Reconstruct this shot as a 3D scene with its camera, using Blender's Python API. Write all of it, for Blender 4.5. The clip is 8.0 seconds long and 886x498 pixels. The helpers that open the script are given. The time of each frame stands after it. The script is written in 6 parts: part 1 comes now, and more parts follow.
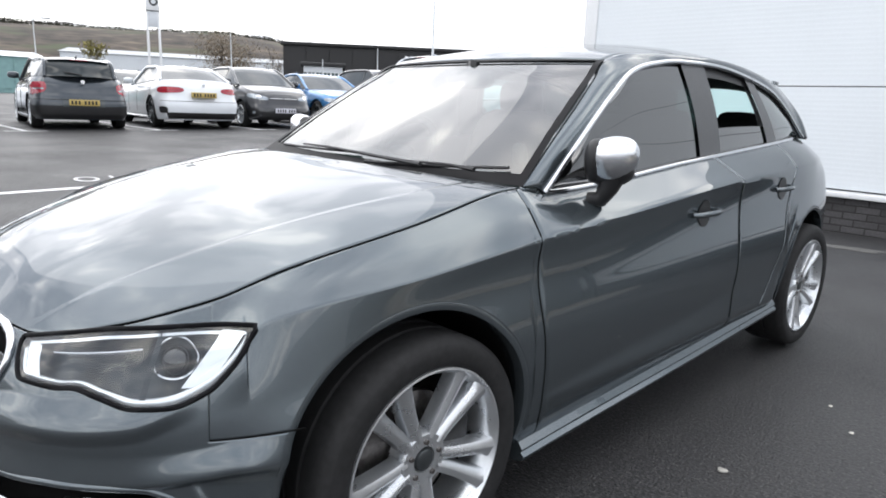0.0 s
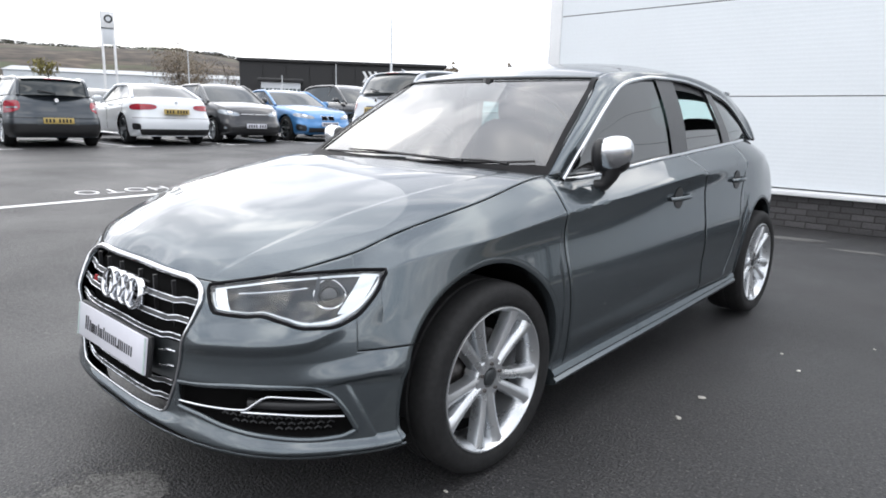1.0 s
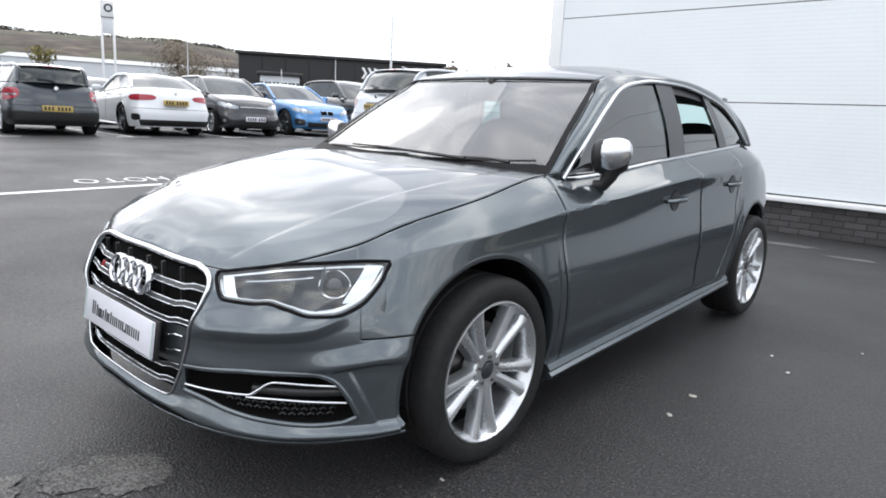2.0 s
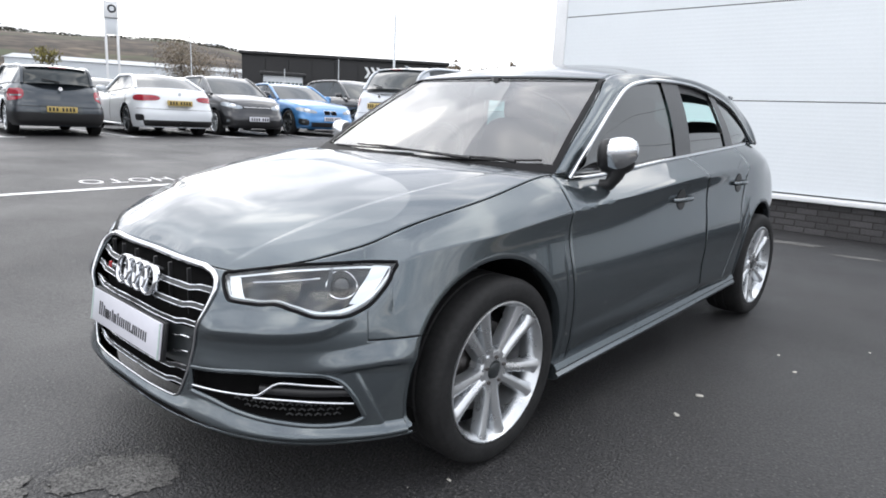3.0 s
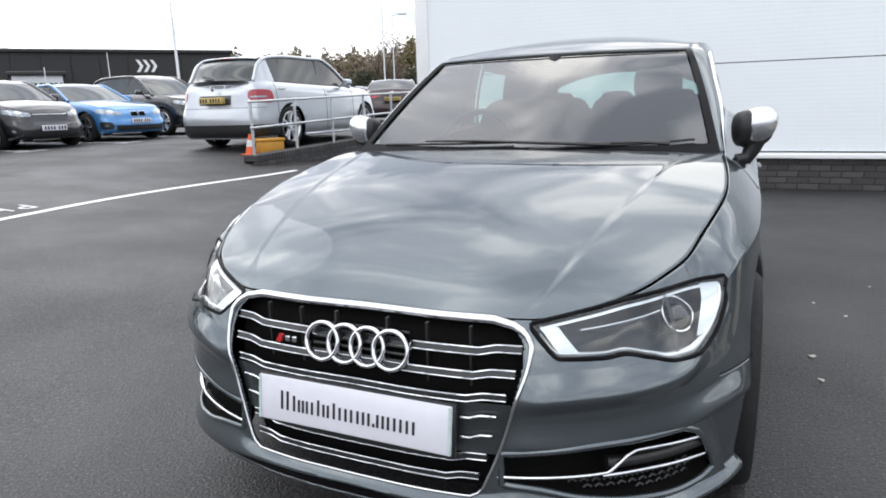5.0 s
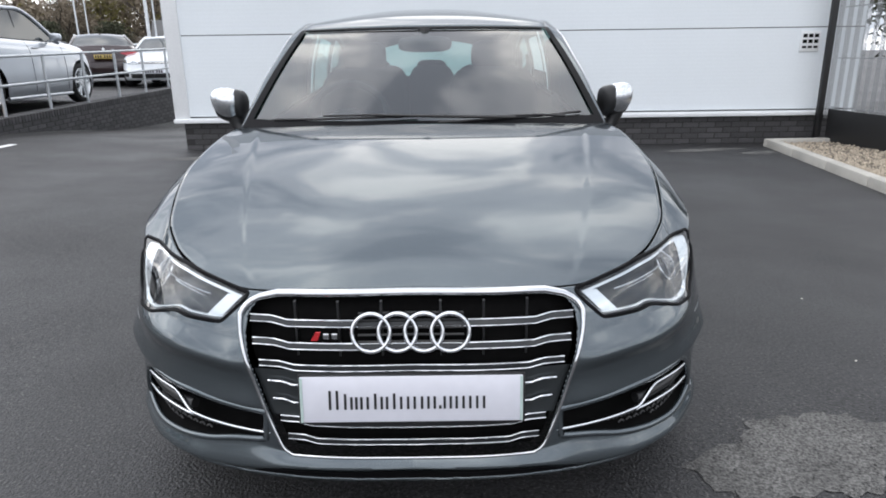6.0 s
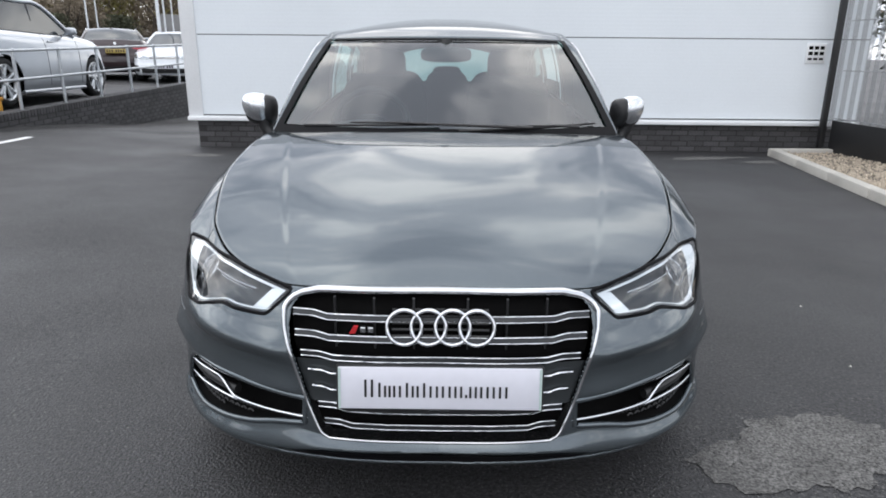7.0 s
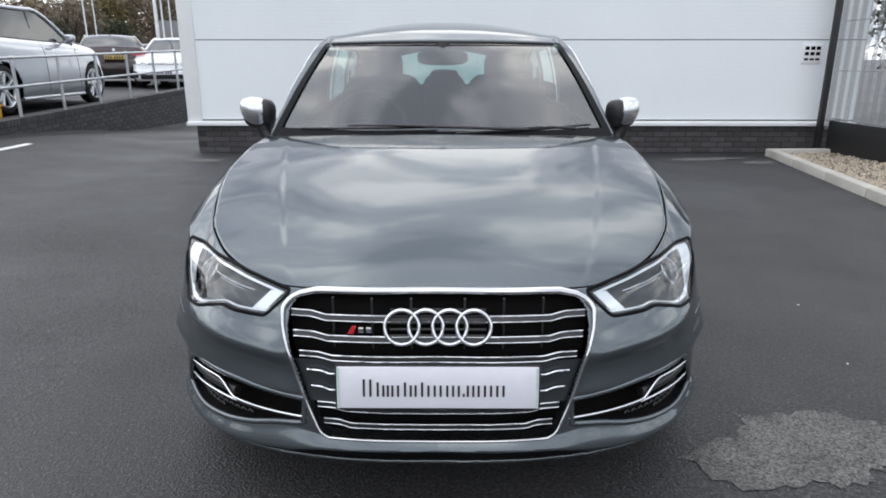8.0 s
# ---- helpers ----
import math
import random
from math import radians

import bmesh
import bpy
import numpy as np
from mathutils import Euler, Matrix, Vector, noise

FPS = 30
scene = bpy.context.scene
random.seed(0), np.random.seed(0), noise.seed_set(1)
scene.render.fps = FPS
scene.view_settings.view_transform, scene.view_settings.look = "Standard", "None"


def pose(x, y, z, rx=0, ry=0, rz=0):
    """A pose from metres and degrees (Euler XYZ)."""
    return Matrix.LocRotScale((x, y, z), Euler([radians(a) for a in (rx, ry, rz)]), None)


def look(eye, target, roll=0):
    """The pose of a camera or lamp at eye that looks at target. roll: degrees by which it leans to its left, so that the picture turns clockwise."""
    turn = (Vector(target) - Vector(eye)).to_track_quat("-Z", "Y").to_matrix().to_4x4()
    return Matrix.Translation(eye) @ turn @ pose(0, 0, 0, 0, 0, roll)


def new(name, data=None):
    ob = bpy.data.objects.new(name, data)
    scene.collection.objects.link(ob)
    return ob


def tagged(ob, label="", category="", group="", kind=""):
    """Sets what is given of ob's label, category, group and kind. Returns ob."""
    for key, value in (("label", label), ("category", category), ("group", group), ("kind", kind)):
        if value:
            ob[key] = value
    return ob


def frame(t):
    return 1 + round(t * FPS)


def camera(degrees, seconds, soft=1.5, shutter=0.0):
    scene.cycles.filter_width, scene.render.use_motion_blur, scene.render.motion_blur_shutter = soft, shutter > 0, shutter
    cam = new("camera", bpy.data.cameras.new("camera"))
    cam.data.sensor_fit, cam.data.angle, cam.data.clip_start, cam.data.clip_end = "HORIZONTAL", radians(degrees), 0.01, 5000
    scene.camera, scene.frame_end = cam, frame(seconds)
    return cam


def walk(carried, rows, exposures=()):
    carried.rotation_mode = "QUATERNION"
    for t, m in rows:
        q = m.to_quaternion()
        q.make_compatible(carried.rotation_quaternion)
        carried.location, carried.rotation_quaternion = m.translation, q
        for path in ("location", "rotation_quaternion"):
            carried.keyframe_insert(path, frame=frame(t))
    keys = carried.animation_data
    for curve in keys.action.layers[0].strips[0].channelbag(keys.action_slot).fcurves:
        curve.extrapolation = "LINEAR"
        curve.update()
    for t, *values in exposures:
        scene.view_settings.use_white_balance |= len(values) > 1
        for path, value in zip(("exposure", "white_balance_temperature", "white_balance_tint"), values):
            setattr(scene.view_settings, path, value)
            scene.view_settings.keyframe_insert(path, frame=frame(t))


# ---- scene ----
cam = camera(68.7, 8.0, soft=1.8)
PATH = [
    (0, (1.893, -0.974, 1.163), (0.485, 0.379, 0.73), 2.3),
    (0.2, (1.964, -1.166, 1.13), (0.516, 0.154, 0.729), 1.7),
    (0.5, (2.03, -1.371, 1.143), (0.622, -0.03, 0.675), 1.3),
    (0.7, (2.045, -1.478, 1.131), (0.672, -0.079, 0.733), 1.6),
    (1, (2.066, -1.58, 1.135), (0.742, -0.132, 0.746), 1.5),
    (1.5, (2.087, -1.631, 1.131), (0.78, -0.168, 0.74), 3.0),
    (3, (2.075, -1.638, 1.133), (0.756, -0.187, 0.737), 2.8),
    (3.5, (2.019, -1.674, 1.123), (0.744, -0.187, 0.719), 2.6),
    (4, (1.729, -1.749, 1.087), (0.525, -0.214, 0.643), 3.0),
    (4.2, (1.552, -1.797, 1.098), (0.366, -0.243, 0.675), 1.8),
    (4.5, (1.263, -1.868, 1.125), (0.135, -0.271, 0.703), 0.4),
    (4.7, (1.071, -1.948, 1.137), (0.054, -0.276, 0.727), -1.0),
    (5.8, (0.174, -2.128, 1.169), (0.037, -0.205, 0.637), -0.2),
    (6, (0.084, -2.201, 1.214), (0.076, -0.284, 0.643), -0.8),
    (6.5, (0.004, -2.309, 1.258), (-0.02, -0.398, 0.669), 0.0),
    (7, (0.014, -2.335, 1.262), (0.002, -0.418, 0.691), 0.5),
    (7.5, (0.014, -2.349, 1.262), (-0.007, -0.43, 0.696), 0.3),
    (8, (0.023, -2.353, 1.259), (0.011, -0.433, 0.698), 0.0),
]
walk(cam, [(t, look(eye, aim, roll)) for t, eye, aim, roll in PATH], exposures=[(0.0, 0.28, 6150, 10), (4.5, 0.28, 6150, 10), (6.0, 0.02, 6050, 10), (7.0, 0.0, 6050, 10), (8.0, -0.06, 6050, 10)])

# ---- light: bright broken cloud, weak soft sun ----
SUN_ELEV, SUN_AZ = radians(28), radians(285)
world = bpy.data.worlds.new("cloudy_sky")
scene.world = world
world.use_nodes = True
wn, wl = world.node_tree.nodes, world.node_tree.links
wn.clear()
w_out = wn.new("ShaderNodeOutputWorld")
w_bg = wn.new("ShaderNodeBackground")
w_sky = wn.new("ShaderNodeTexSky")
w_sky.sky_type, w_sky.sun_disc = "NISHITA", False
w_sky.sun_elevation, w_sky.sun_rotation = SUN_ELEV, SUN_AZ
w_gain = wn.new("ShaderNodeVectorMath")
w_gain.operation = "SCALE"
w_gain.inputs[3].default_value = 0.1
wl.new(w_sky.outputs[0], w_gain.inputs[0])
w_co = wn.new("ShaderNodeTexCoord")
# clouds lie on a level sheet, so they draw together towards the horizon
w_sep, w_high = wn.new("ShaderNodeSeparateXYZ"), wn.new("ShaderNodeMath")
wl.new(w_co.outputs["Generated"], w_sep.inputs[0])
w_abs = wn.new("ShaderNodeMath")
w_abs.operation, w_high.operation = "ABSOLUTE", "ADD"
wl.new(w_sep.outputs["Z"], w_abs.inputs[0])
wl.new(w_abs.outputs[0], w_high.inputs[0])
w_high.inputs[1].default_value = 0.24
w_map = wn.new("ShaderNodeVectorMath")
w_map.operation = "DIVIDE"
w_tri = wn.new("ShaderNodeCombineXYZ")
for k in range(3):
    wl.new(w_high.outputs[0], w_tri.inputs[k])
wl.new(w_co.outputs["Generated"], w_map.inputs[0])
wl.new(w_tri.outputs[0], w_map.inputs[1])
w_noise = wn.new("ShaderNodeTexNoise")
w_noise.inputs["Scale"].default_value = 2.3
w_noise.inputs["Detail"].default_value = 3.5
w_noise.inputs["Roughness"].default_value = 0.55
w_noise.inputs["Distortion"].default_value = 0.6
wl.new(w_map.outputs[0], w_noise.inputs[0])
w_ramp = wn.new("ShaderNodeValToRGB")
cr = w_ramp.color_ramp
cr.interpolation = "EASE"
cr.elements[0].position, cr.elements[0].color = 0.37, (0.45, 0.465, 0.50, 1)
cr.elements[1].position, cr.elements[1].color = 0.66, (1.75, 1.66, 1.52, 1)
mid = cr.elements.new(0.5)
mid.color = (0.82, 0.81, 0.82, 1)
wl.new(w_noise.outputs["Fac"], w_ramp.inputs[0])
w_mix = wn.new("ShaderNodeMix")
w_mix.data_type = "RGBA"
w_mix.inputs["Factor"].default_value = 0.93
wl.new(w_gain.outputs[0], w_mix.inputs["A"])
# an overcast sky grows brighter towards the zenith
w_rise, w_dome = wn.new("ShaderNodeMath"), wn.new("ShaderNodeVectorMath")
w_rise.operation, w_dome.operation = "MULTIPLY_ADD", "SCALE"
wl.new(w_abs.outputs[0], w_rise.inputs[0])
w_rise.inputs[1].default_value, w_rise.inputs[2].default_value = 0.30, 0.90
wl.new(w_ramp.outputs[0], w_dome.inputs[0])
# and brighter on the side of the hidden sun
w_side, w_both = wn.new("ShaderNodeMath"), wn.new("ShaderNodeMath")
w_side.operation, w_both.operation = "MULTIPLY_ADD", "MULTIPLY"
w_dot = wn.new("ShaderNodeVectorMath")
w_dot.operation = "DOT_PRODUCT"
wl.new(w_co.outputs["Generated"], w_dot.inputs[0])
w_dot.inputs[1].default_value = (math.sin(SUN_AZ), math.cos(SUN_AZ), 0.0)
wl.new(w_dot.outputs["Value"], w_side.inputs[0])
w_side.inputs[1].default_value, w_side.inputs[2].default_value = 0.10, 1.0
wl.new(w_rise.outputs[0], w_both.inputs[0])
wl.new(w_side.outputs[0], w_both.inputs[1])
wl.new(w_both.outputs[0], w_dome.inputs[3])
wl.new(w_dome.outputs[0], w_mix.inputs["B"])
wl.new(w_mix.outputs["Result"], w_bg.inputs[0])
w_bg.inputs[1].default_value = 1.9
wl.new(w_bg.outputs[0], w_out.inputs[0])
sun_data = bpy.data.lights.new("sun", "SUN")
sun_data.energy, sun_data.angle, sun_data.color = 0.4, radians(45), (1.0, 0.95, 0.88)
sun = new("sun", sun_data)
sun.matrix_world = Matrix.Rotation(-SUN_AZ, 4, "Z") @ Matrix.Rotation(-(math.pi / 2 - SUN_ELEV), 4, "X")
# ---- curves and the car's surfaces ----
def curve(pts):
    """A smooth line through (a, b) pairs that never overshoots (monotone cubic)."""
    p = np.array(pts, float)
    x, y = p[:, 0], p[:, 1:]
    h = np.diff(x)
    m = np.diff(y, axis=0) / h[:, None]
    d = np.zeros_like(y)
    d[0], d[-1] = m[0], m[-1]
    for i in range(1, len(x) - 1):
        w1, w2 = 2 * h[i] + h[i - 1], h[i] + 2 * h[i - 1]
        for k in range(y.shape[1]):
            if m[i - 1, k] * m[i, k] > 0:
                d[i, k] = (w1 + w2) / (w1 / m[i - 1, k] + w2 / m[i, k])

    def at(a):
        a = np.clip(np.asarray(a, float), x[0], x[-1])
        i = np.clip(np.searchsorted(x, a, side="right") - 1, 0, len(x) - 2)
        t = ((a - x[i]) / h[i])[..., None]
        r = (y[i] * (1 + 2 * t) * (1 - t) ** 2 + d[i] * (h[i][..., None]) * t * (1 - t) ** 2
             + y[i + 1] * t * t * (3 - 2 * t) + d[i + 1] * (h[i][..., None]) * t * t * (t - 1))
        return r[..., 0] if y.shape[1] == 1 else r
    return at


def spline(pts, n=24):
    """A finely sampled rounded line through points, walked by its length."""
    p = np.array(pts, float)
    q = np.vstack([2 * p[0] - p[1], p, 2 * p[-1] - p[-2]])
    out = []
    for i in range(1, len(q) - 2):
        t = np.linspace(0, 1, n, endpoint=False)[:, None]
        a, b, c, d = q[i - 1], q[i], q[i + 1], q[i + 2]
        out.append(0.5 * (2 * b + (c - a) * t + (2 * a - 5 * b + 4 * c - d) * t ** 2 + (3 * b - a - 3 * c + d) * t ** 3))
    out = np.vstack(out + [p[-1:]])
    s = np.concatenate([[0], np.cumsum(np.linalg.norm(np.diff(out, axis=0), axis=1))])

    def at(a):
        a = np.clip(np.asarray(a, float), 0, s[-1])
        return np.stack([np.interp(a, s, out[:, k]) for k in range(out.shape[1])], -1)
    at.length = s[-1]
    at.line = out
    return at


# plan outline of the hatchback at its widest, from the nose round to the tail
OUT = spline([(0, -0.846), (0.2, -0.841), (0.4, -0.808), (0.56, -0.746), (0.68, -0.655), (0.768, -0.545), (0.831, -0.43), (0.866, -0.3),
              (0.884, -0.1), (0.887, 0.15), (0.882, 0.6), (0.880, 1.4), (0.872, 2.2), (0.862, 2.52), (0.836, 2.75), (0.787, 2.98), (0.70, 3.16), (0.57, 3.28), (0.34, 3.36), (0, 3.38)])
S_OF_Y = lambda y: np.interp(y, [OUT(s)[1] for s in np.linspace(0, OUT.length, 600)], np.linspace(0, OUT.length, 600))
S0 = float(S_OF_Y(0.0))
# height of each rail and its inset from the outline, along the outline
RAIL_AT = [0, 0.42, 0.70, 0.90, 1.08, S0, S0 + 0.42, S0 + 0.56, S0 + 1.45, S0 + 2.63, S0 + 3.0, OUT.length]
RAIL_Z = [curve(list(zip(RAIL_AT, r))) for r in (
    (0.205, 0.205, 0.2, 0.2, 0.2, 0.2, 0.2, 0.2, 0.22, 0.23, 0.24, 0.25),
    (0.27, 0.27, 0.27, 0.27, 0.28, 0.34, 0.34, 0.34, 0.36, 0.38, 0.4, 0.42),
    (0.43, 0.43, 0.43, 0.43, 0.46, 0.56, 0.55, 0.55, 0.56, 0.58, 0.6, 0.6),
    (0.52, 0.53, 0.54, 0.56, 0.6, 0.72, 0.76, 0.76, 0.83, 0.87, 0.88, 0.86),
    (0.6, 0.615, 0.645, 0.68, 0.745, 0.785, 0.828, 0.838, 0.905, 0.955, 0.97, 0.94),
    (0.646, 0.642, 0.684, 0.715, 0.782, 0.838, 0.9, 0.89, 0.945, 1.02, 1.03, 1),
    (0.678, 0.674, 0.716, 0.761, 0.808, 0.881, 0.945, 0.926, 0.985, 1.062, 1.08, 1.06))]
RAIL_D = [curve(list(zip(RAIL_AT, r))) for r in (
    (-0.015, -0.015, -0.012, -0.02, -0.03, -0.05, -0.05, -0.05, -0.05, -0.0425, -0.06, -0.06),
    (-0.004, -0.004, -0.006, -0.012, -0.012, -0.012, -0.02, -0.02, -0.02, -0.01275, -0.02, 0),
    (-0.012, -0.014, -0.014, -0.008, 0, 0, 0, 0, 0, 0, 0, 0),
    (-0.022, -0.014, -0.011, -0.02, -0.028, -0.03, -0.03, -0.03, -0.034, -0.034, -0.03, -0.02),
    (-0.05, -0.048, -0.05, -0.062, -0.056, -0.032, -0.023, -0.023, -0.028, -0.044, -0.07, -0.06),
    (-0.08, -0.066, -0.076, -0.092, -0.098, -0.075, -0.085, -0.085, -0.1, -0.1105, -0.14, -0.14),
    (-0.112, -0.094, -0.106, -0.122, -0.141, -0.122, -0.144, -0.15, -0.165, -0.1785, -0.22, -0.2))]


SHELF = curve([(0.40, 0.515), (0.54, 0.531), (0.68, 0.541), (0.775, 0.554), (0.84, 0.577), (0.90, 0.598)])
WAIST = curve([(0.34, 0.408), (0.48, 0.416), (0.65, 0.428), (0.81, 0.440), (0.90, 0.452), (0.97, 0.461), (1.08, 0.461)])
LIP = curve([(0, 0.292), (0.30, 0.292), (0.40, 0.308), (0.48, 0.300), (0.55, 0.287), (0.65, 0.278), (0.80, 0.268), (0.90, 0.262), (1.08, 0.262)])
LIP_EDGE = curve([(0, 0.267), (0.30, 0.261), (0.43, 0.249), (0.575, 0.243), (0.69, 0.241), (0.90, 0.239), (1.08, 0.238)])
FOLD = curve([(0.25, 0.965), (0.277, 0.95), (0.347, 0.914), (0.426, 0.872), (0.46, 0.855)])


def tent(a, up, down, r=0.004):
    """A rounded ridge: 1 at a = 0, falling to 0 at up above and at -down below."""
    b = np.sqrt(a * a + r * r)
    k = np.where(a > 0, (b - r) / up, (b - r) / down)
    k = np.clip(1 - k, 0, 1)
    return k * k * (3 - 2 * k) * 0.35 + k * 0.65


def fade(a, lo, hi):
    k = np.clip((a - lo) / (hi - lo), 0, 1)
    return k * k * (3 - 2 * k)


def bumper_form(s, z):
    """Ridges, undercuts and lip of the front bumper, and the ledge low on the doors, as an outward set."""
    y = s - S0
    high = np.clip(0.022 + 0.085 * (y - 0.5), 0.004, 0.2)
    ledge = 0.021 * np.clip(high / 0.085, 0, 1) * tent(z - 0.357, high, 0.07, 0.002) * fade(y, 0.40, 0.46) * (1 - fade(y, 2.10, 2.2))
    f = ledge + 0.013 * tent(z - SHELF(s), 0.050, 0.030) * fade(s, 0.36, 0.46) * (1 - fade(s, 0.80, 0.90))
    f = f + 0.014 * tent(z - WAIST(s), 0.050, 0.016) * fade(s, 0.33, 0.42) * (0.55 + 0.45 * fade(s, 0.7, 0.85)) * (1 - fade(s, 0.97, 1.07))
    low = LIP(s)
    k = tent(z - LIP_EDGE(s), low - LIP_EDGE(s), 0.020, 0.0015)
    f = f + 0.019 * k * (1 - fade(s, 1.06, 1.16))
    side = fade(s - FOLD(z), 0.0, 0.014) * fade(z, 0.25, 0.27) * (1 - fade(z, 0.42, 0.45)) * (1 - fade(s, 1.06, 1.14))
    return f - 0.009 * side


def body(s, z):
    """A point of the body side at the outline's length s and height z (left side, x > 0)."""
    s, z = np.broadcast_arrays(np.asarray(s, float), np.asarray(z, float))
    zz = np.stack([r(s) for r in RAIL_Z], -1)
    dd = np.stack([r(s) for r in RAIL_D], -1)
    i = np.clip((z[..., None] >= zz).sum(-1) - 1, 0, 5)
    pick = lambda a, k: np.take_along_axis(a, np.clip(k, 0, 6)[..., None], -1)[..., 0]
    z0, z1, d0, d1 = pick(zz, i), pick(zz, i + 1), pick(dd, i), pick(dd, i + 1)
    slope = (d1 - d0) / (z1 - z0)
    before = (d0 - pick(dd, i - 1)) / np.maximum(z0 - pick(zz, i - 1), 1e-6)
    after = (pick(dd, i + 2) - d1) / np.maximum(pick(zz, i + 2) - z1, 1e-6)
    lo = np.where(i == 0, slope, 0.5 * (slope + before))
    hi = np.where(i == 5, slope, 0.5 * (slope + after))
    crease = s > S0 - 0.45
    hi = np.where(crease & (i == 3), slope, hi)
    lo = np.where(crease & (i == 4), slope, lo)
    t = np.clip((z - z0) / (z1 - z0), -0.3, 1.3)
    h = z1 - z0
    d = d0 * (1 + 2 * t) * (1 - t) ** 2 + lo * h * t * (1 - t) ** 2 + d1 * t * t * (3 - 2 * t) + hi * h * t * t * (t - 1)
    d = d + bumper_form(s, z)
    p, q = OUT(s), OUT(s + 0.02)
    p0 = OUT(s - 0.02)
    n = q - p0
    n = np.stack([n[..., 1], -n[..., 0]], -1)
    n /= np.linalg.norm(n, axis=-1, keepdims=True)
    flat = p + n * d[..., None]
    return np.stack([np.maximum(flat[..., 0], 0), flat[..., 1], z], -1)


def top_z(s):
    return RAIL_Z[6](s)


def arch_z(y):
    """The lowest body edge over the wheels at y."""
    out = np.full(np.shape(y), -1.0)
    for yc, zc, r in ((-0.03, 0.335, 0.387), (2.60, 0.345, 0.394)):
        u = np.clip(1 - ((y - yc) / r) ** 2, 0, None)
        out = np.maximum(out, np.where(np.abs(y - yc) < r, zc + r * np.sqrt(u), -1))
    return out
# ---- materials ----
def material(name, colour, rough=0.5, metal=0.0, coat=0.0, coat_rough=0.03, spec=0.5, grain=0.0, grain_scale=40.0, stain=0.0, stain_scale=2.0,
             bump=0.0, bump_scale=200.0, vary=0.0, emit=None, stretch=(1, 1, 1), rough_vary=0.0):
    """A surface with grain and stains at two scales, relief, and colour that differs from piece to piece."""
    m = bpy.data.materials.new(name)
    m.use_nodes = True
    n, l = m.node_tree.nodes, m.node_tree.links
    b = n["Principled BSDF"]
    b.inputs["Base Color"].default_value = (*colour, 1)
    b.inputs["Roughness"].default_value = rough
    b.inputs["Metallic"].default_value = metal
    b.inputs["Coat Weight"].default_value = coat
    b.inputs["Coat Roughness"].default_value = coat_rough
    b.inputs["Specular IOR Level"].default_value = spec
    if emit:
        b.inputs["Emission Color"].default_value = (*emit[:3], 1)
        b.inputs["Emission Strength"].default_value = emit[3]
    co = n.new("ShaderNodeTexCoord")
    mp = n.new("ShaderNodeMapping")
    mp.inputs["Scale"].default_value = stretch
    l.new(co.outputs["Object"], mp.inputs[0])

    def tex(scale, detail=5.0):
        t = n.new("ShaderNodeTexNoise")
        t.inputs["Scale"].default_value, t.inputs["Detail"].default_value = scale, detail
        l.new(mp.outputs[0], t.inputs[0])
        return t.outputs["Fac"]

    def mul(a, lo, hi, fac):
        r = n.new("ShaderNodeMapRange")
        r.inputs["From Min"].default_value, r.inputs["From Max"].default_value = 0.3, 0.7
        r.inputs["To Min"].default_value, r.inputs["To Max"].default_value = lo, hi
        l.new(fac, r.inputs["Value"])
        v = n.new("ShaderNodeVectorMath")
        v.operation = "SCALE"
        if a is None:
            v.inputs[0].default_value = colour
        else:
            l.new(a, v.inputs[0])
        l.new(r.outputs[0], v.inputs[3])
        return v.outputs[0]
    c = None
    if grain:
        c = mul(c, 1 - grain, 1 + grain, tex(grain_scale))
    if stain:
        c = mul(c, 1 - stain, 1 + stain * 0.6, tex(stain_scale, 6))
    if vary:
        info = n.new("ShaderNodeObjectInfo")
        c = mul(c, 1 - vary, 1 + vary, info.outputs["Random"])
    if c is not None:
        l.new(c, b.inputs["Base Color"])
    if rough_vary:
        r = n.new("ShaderNodeMapRange")
        r.inputs["From Min"].default_value, r.inputs["From Max"].default_value = 0.3, 0.7
        r.inputs["To Min"].default_value, r.inputs["To Max"].default_value = max(0, rough - rough_vary), rough + rough_vary
        l.new(tex(stain_scale * 1.7), r.inputs["Value"])
        l.new(r.outputs[0], b.inputs["Roughness"])
    if bump:
        bp = n.new("ShaderNodeBump")
        bp.inputs["Strength"].default_value, bp.inputs["Distance"].default_value = bump, 0.01
        l.new(tex(bump_scale, 3), bp.inputs["Height"])
        l.new(bp.outputs[0], b.inputs["Normal"])
    return m


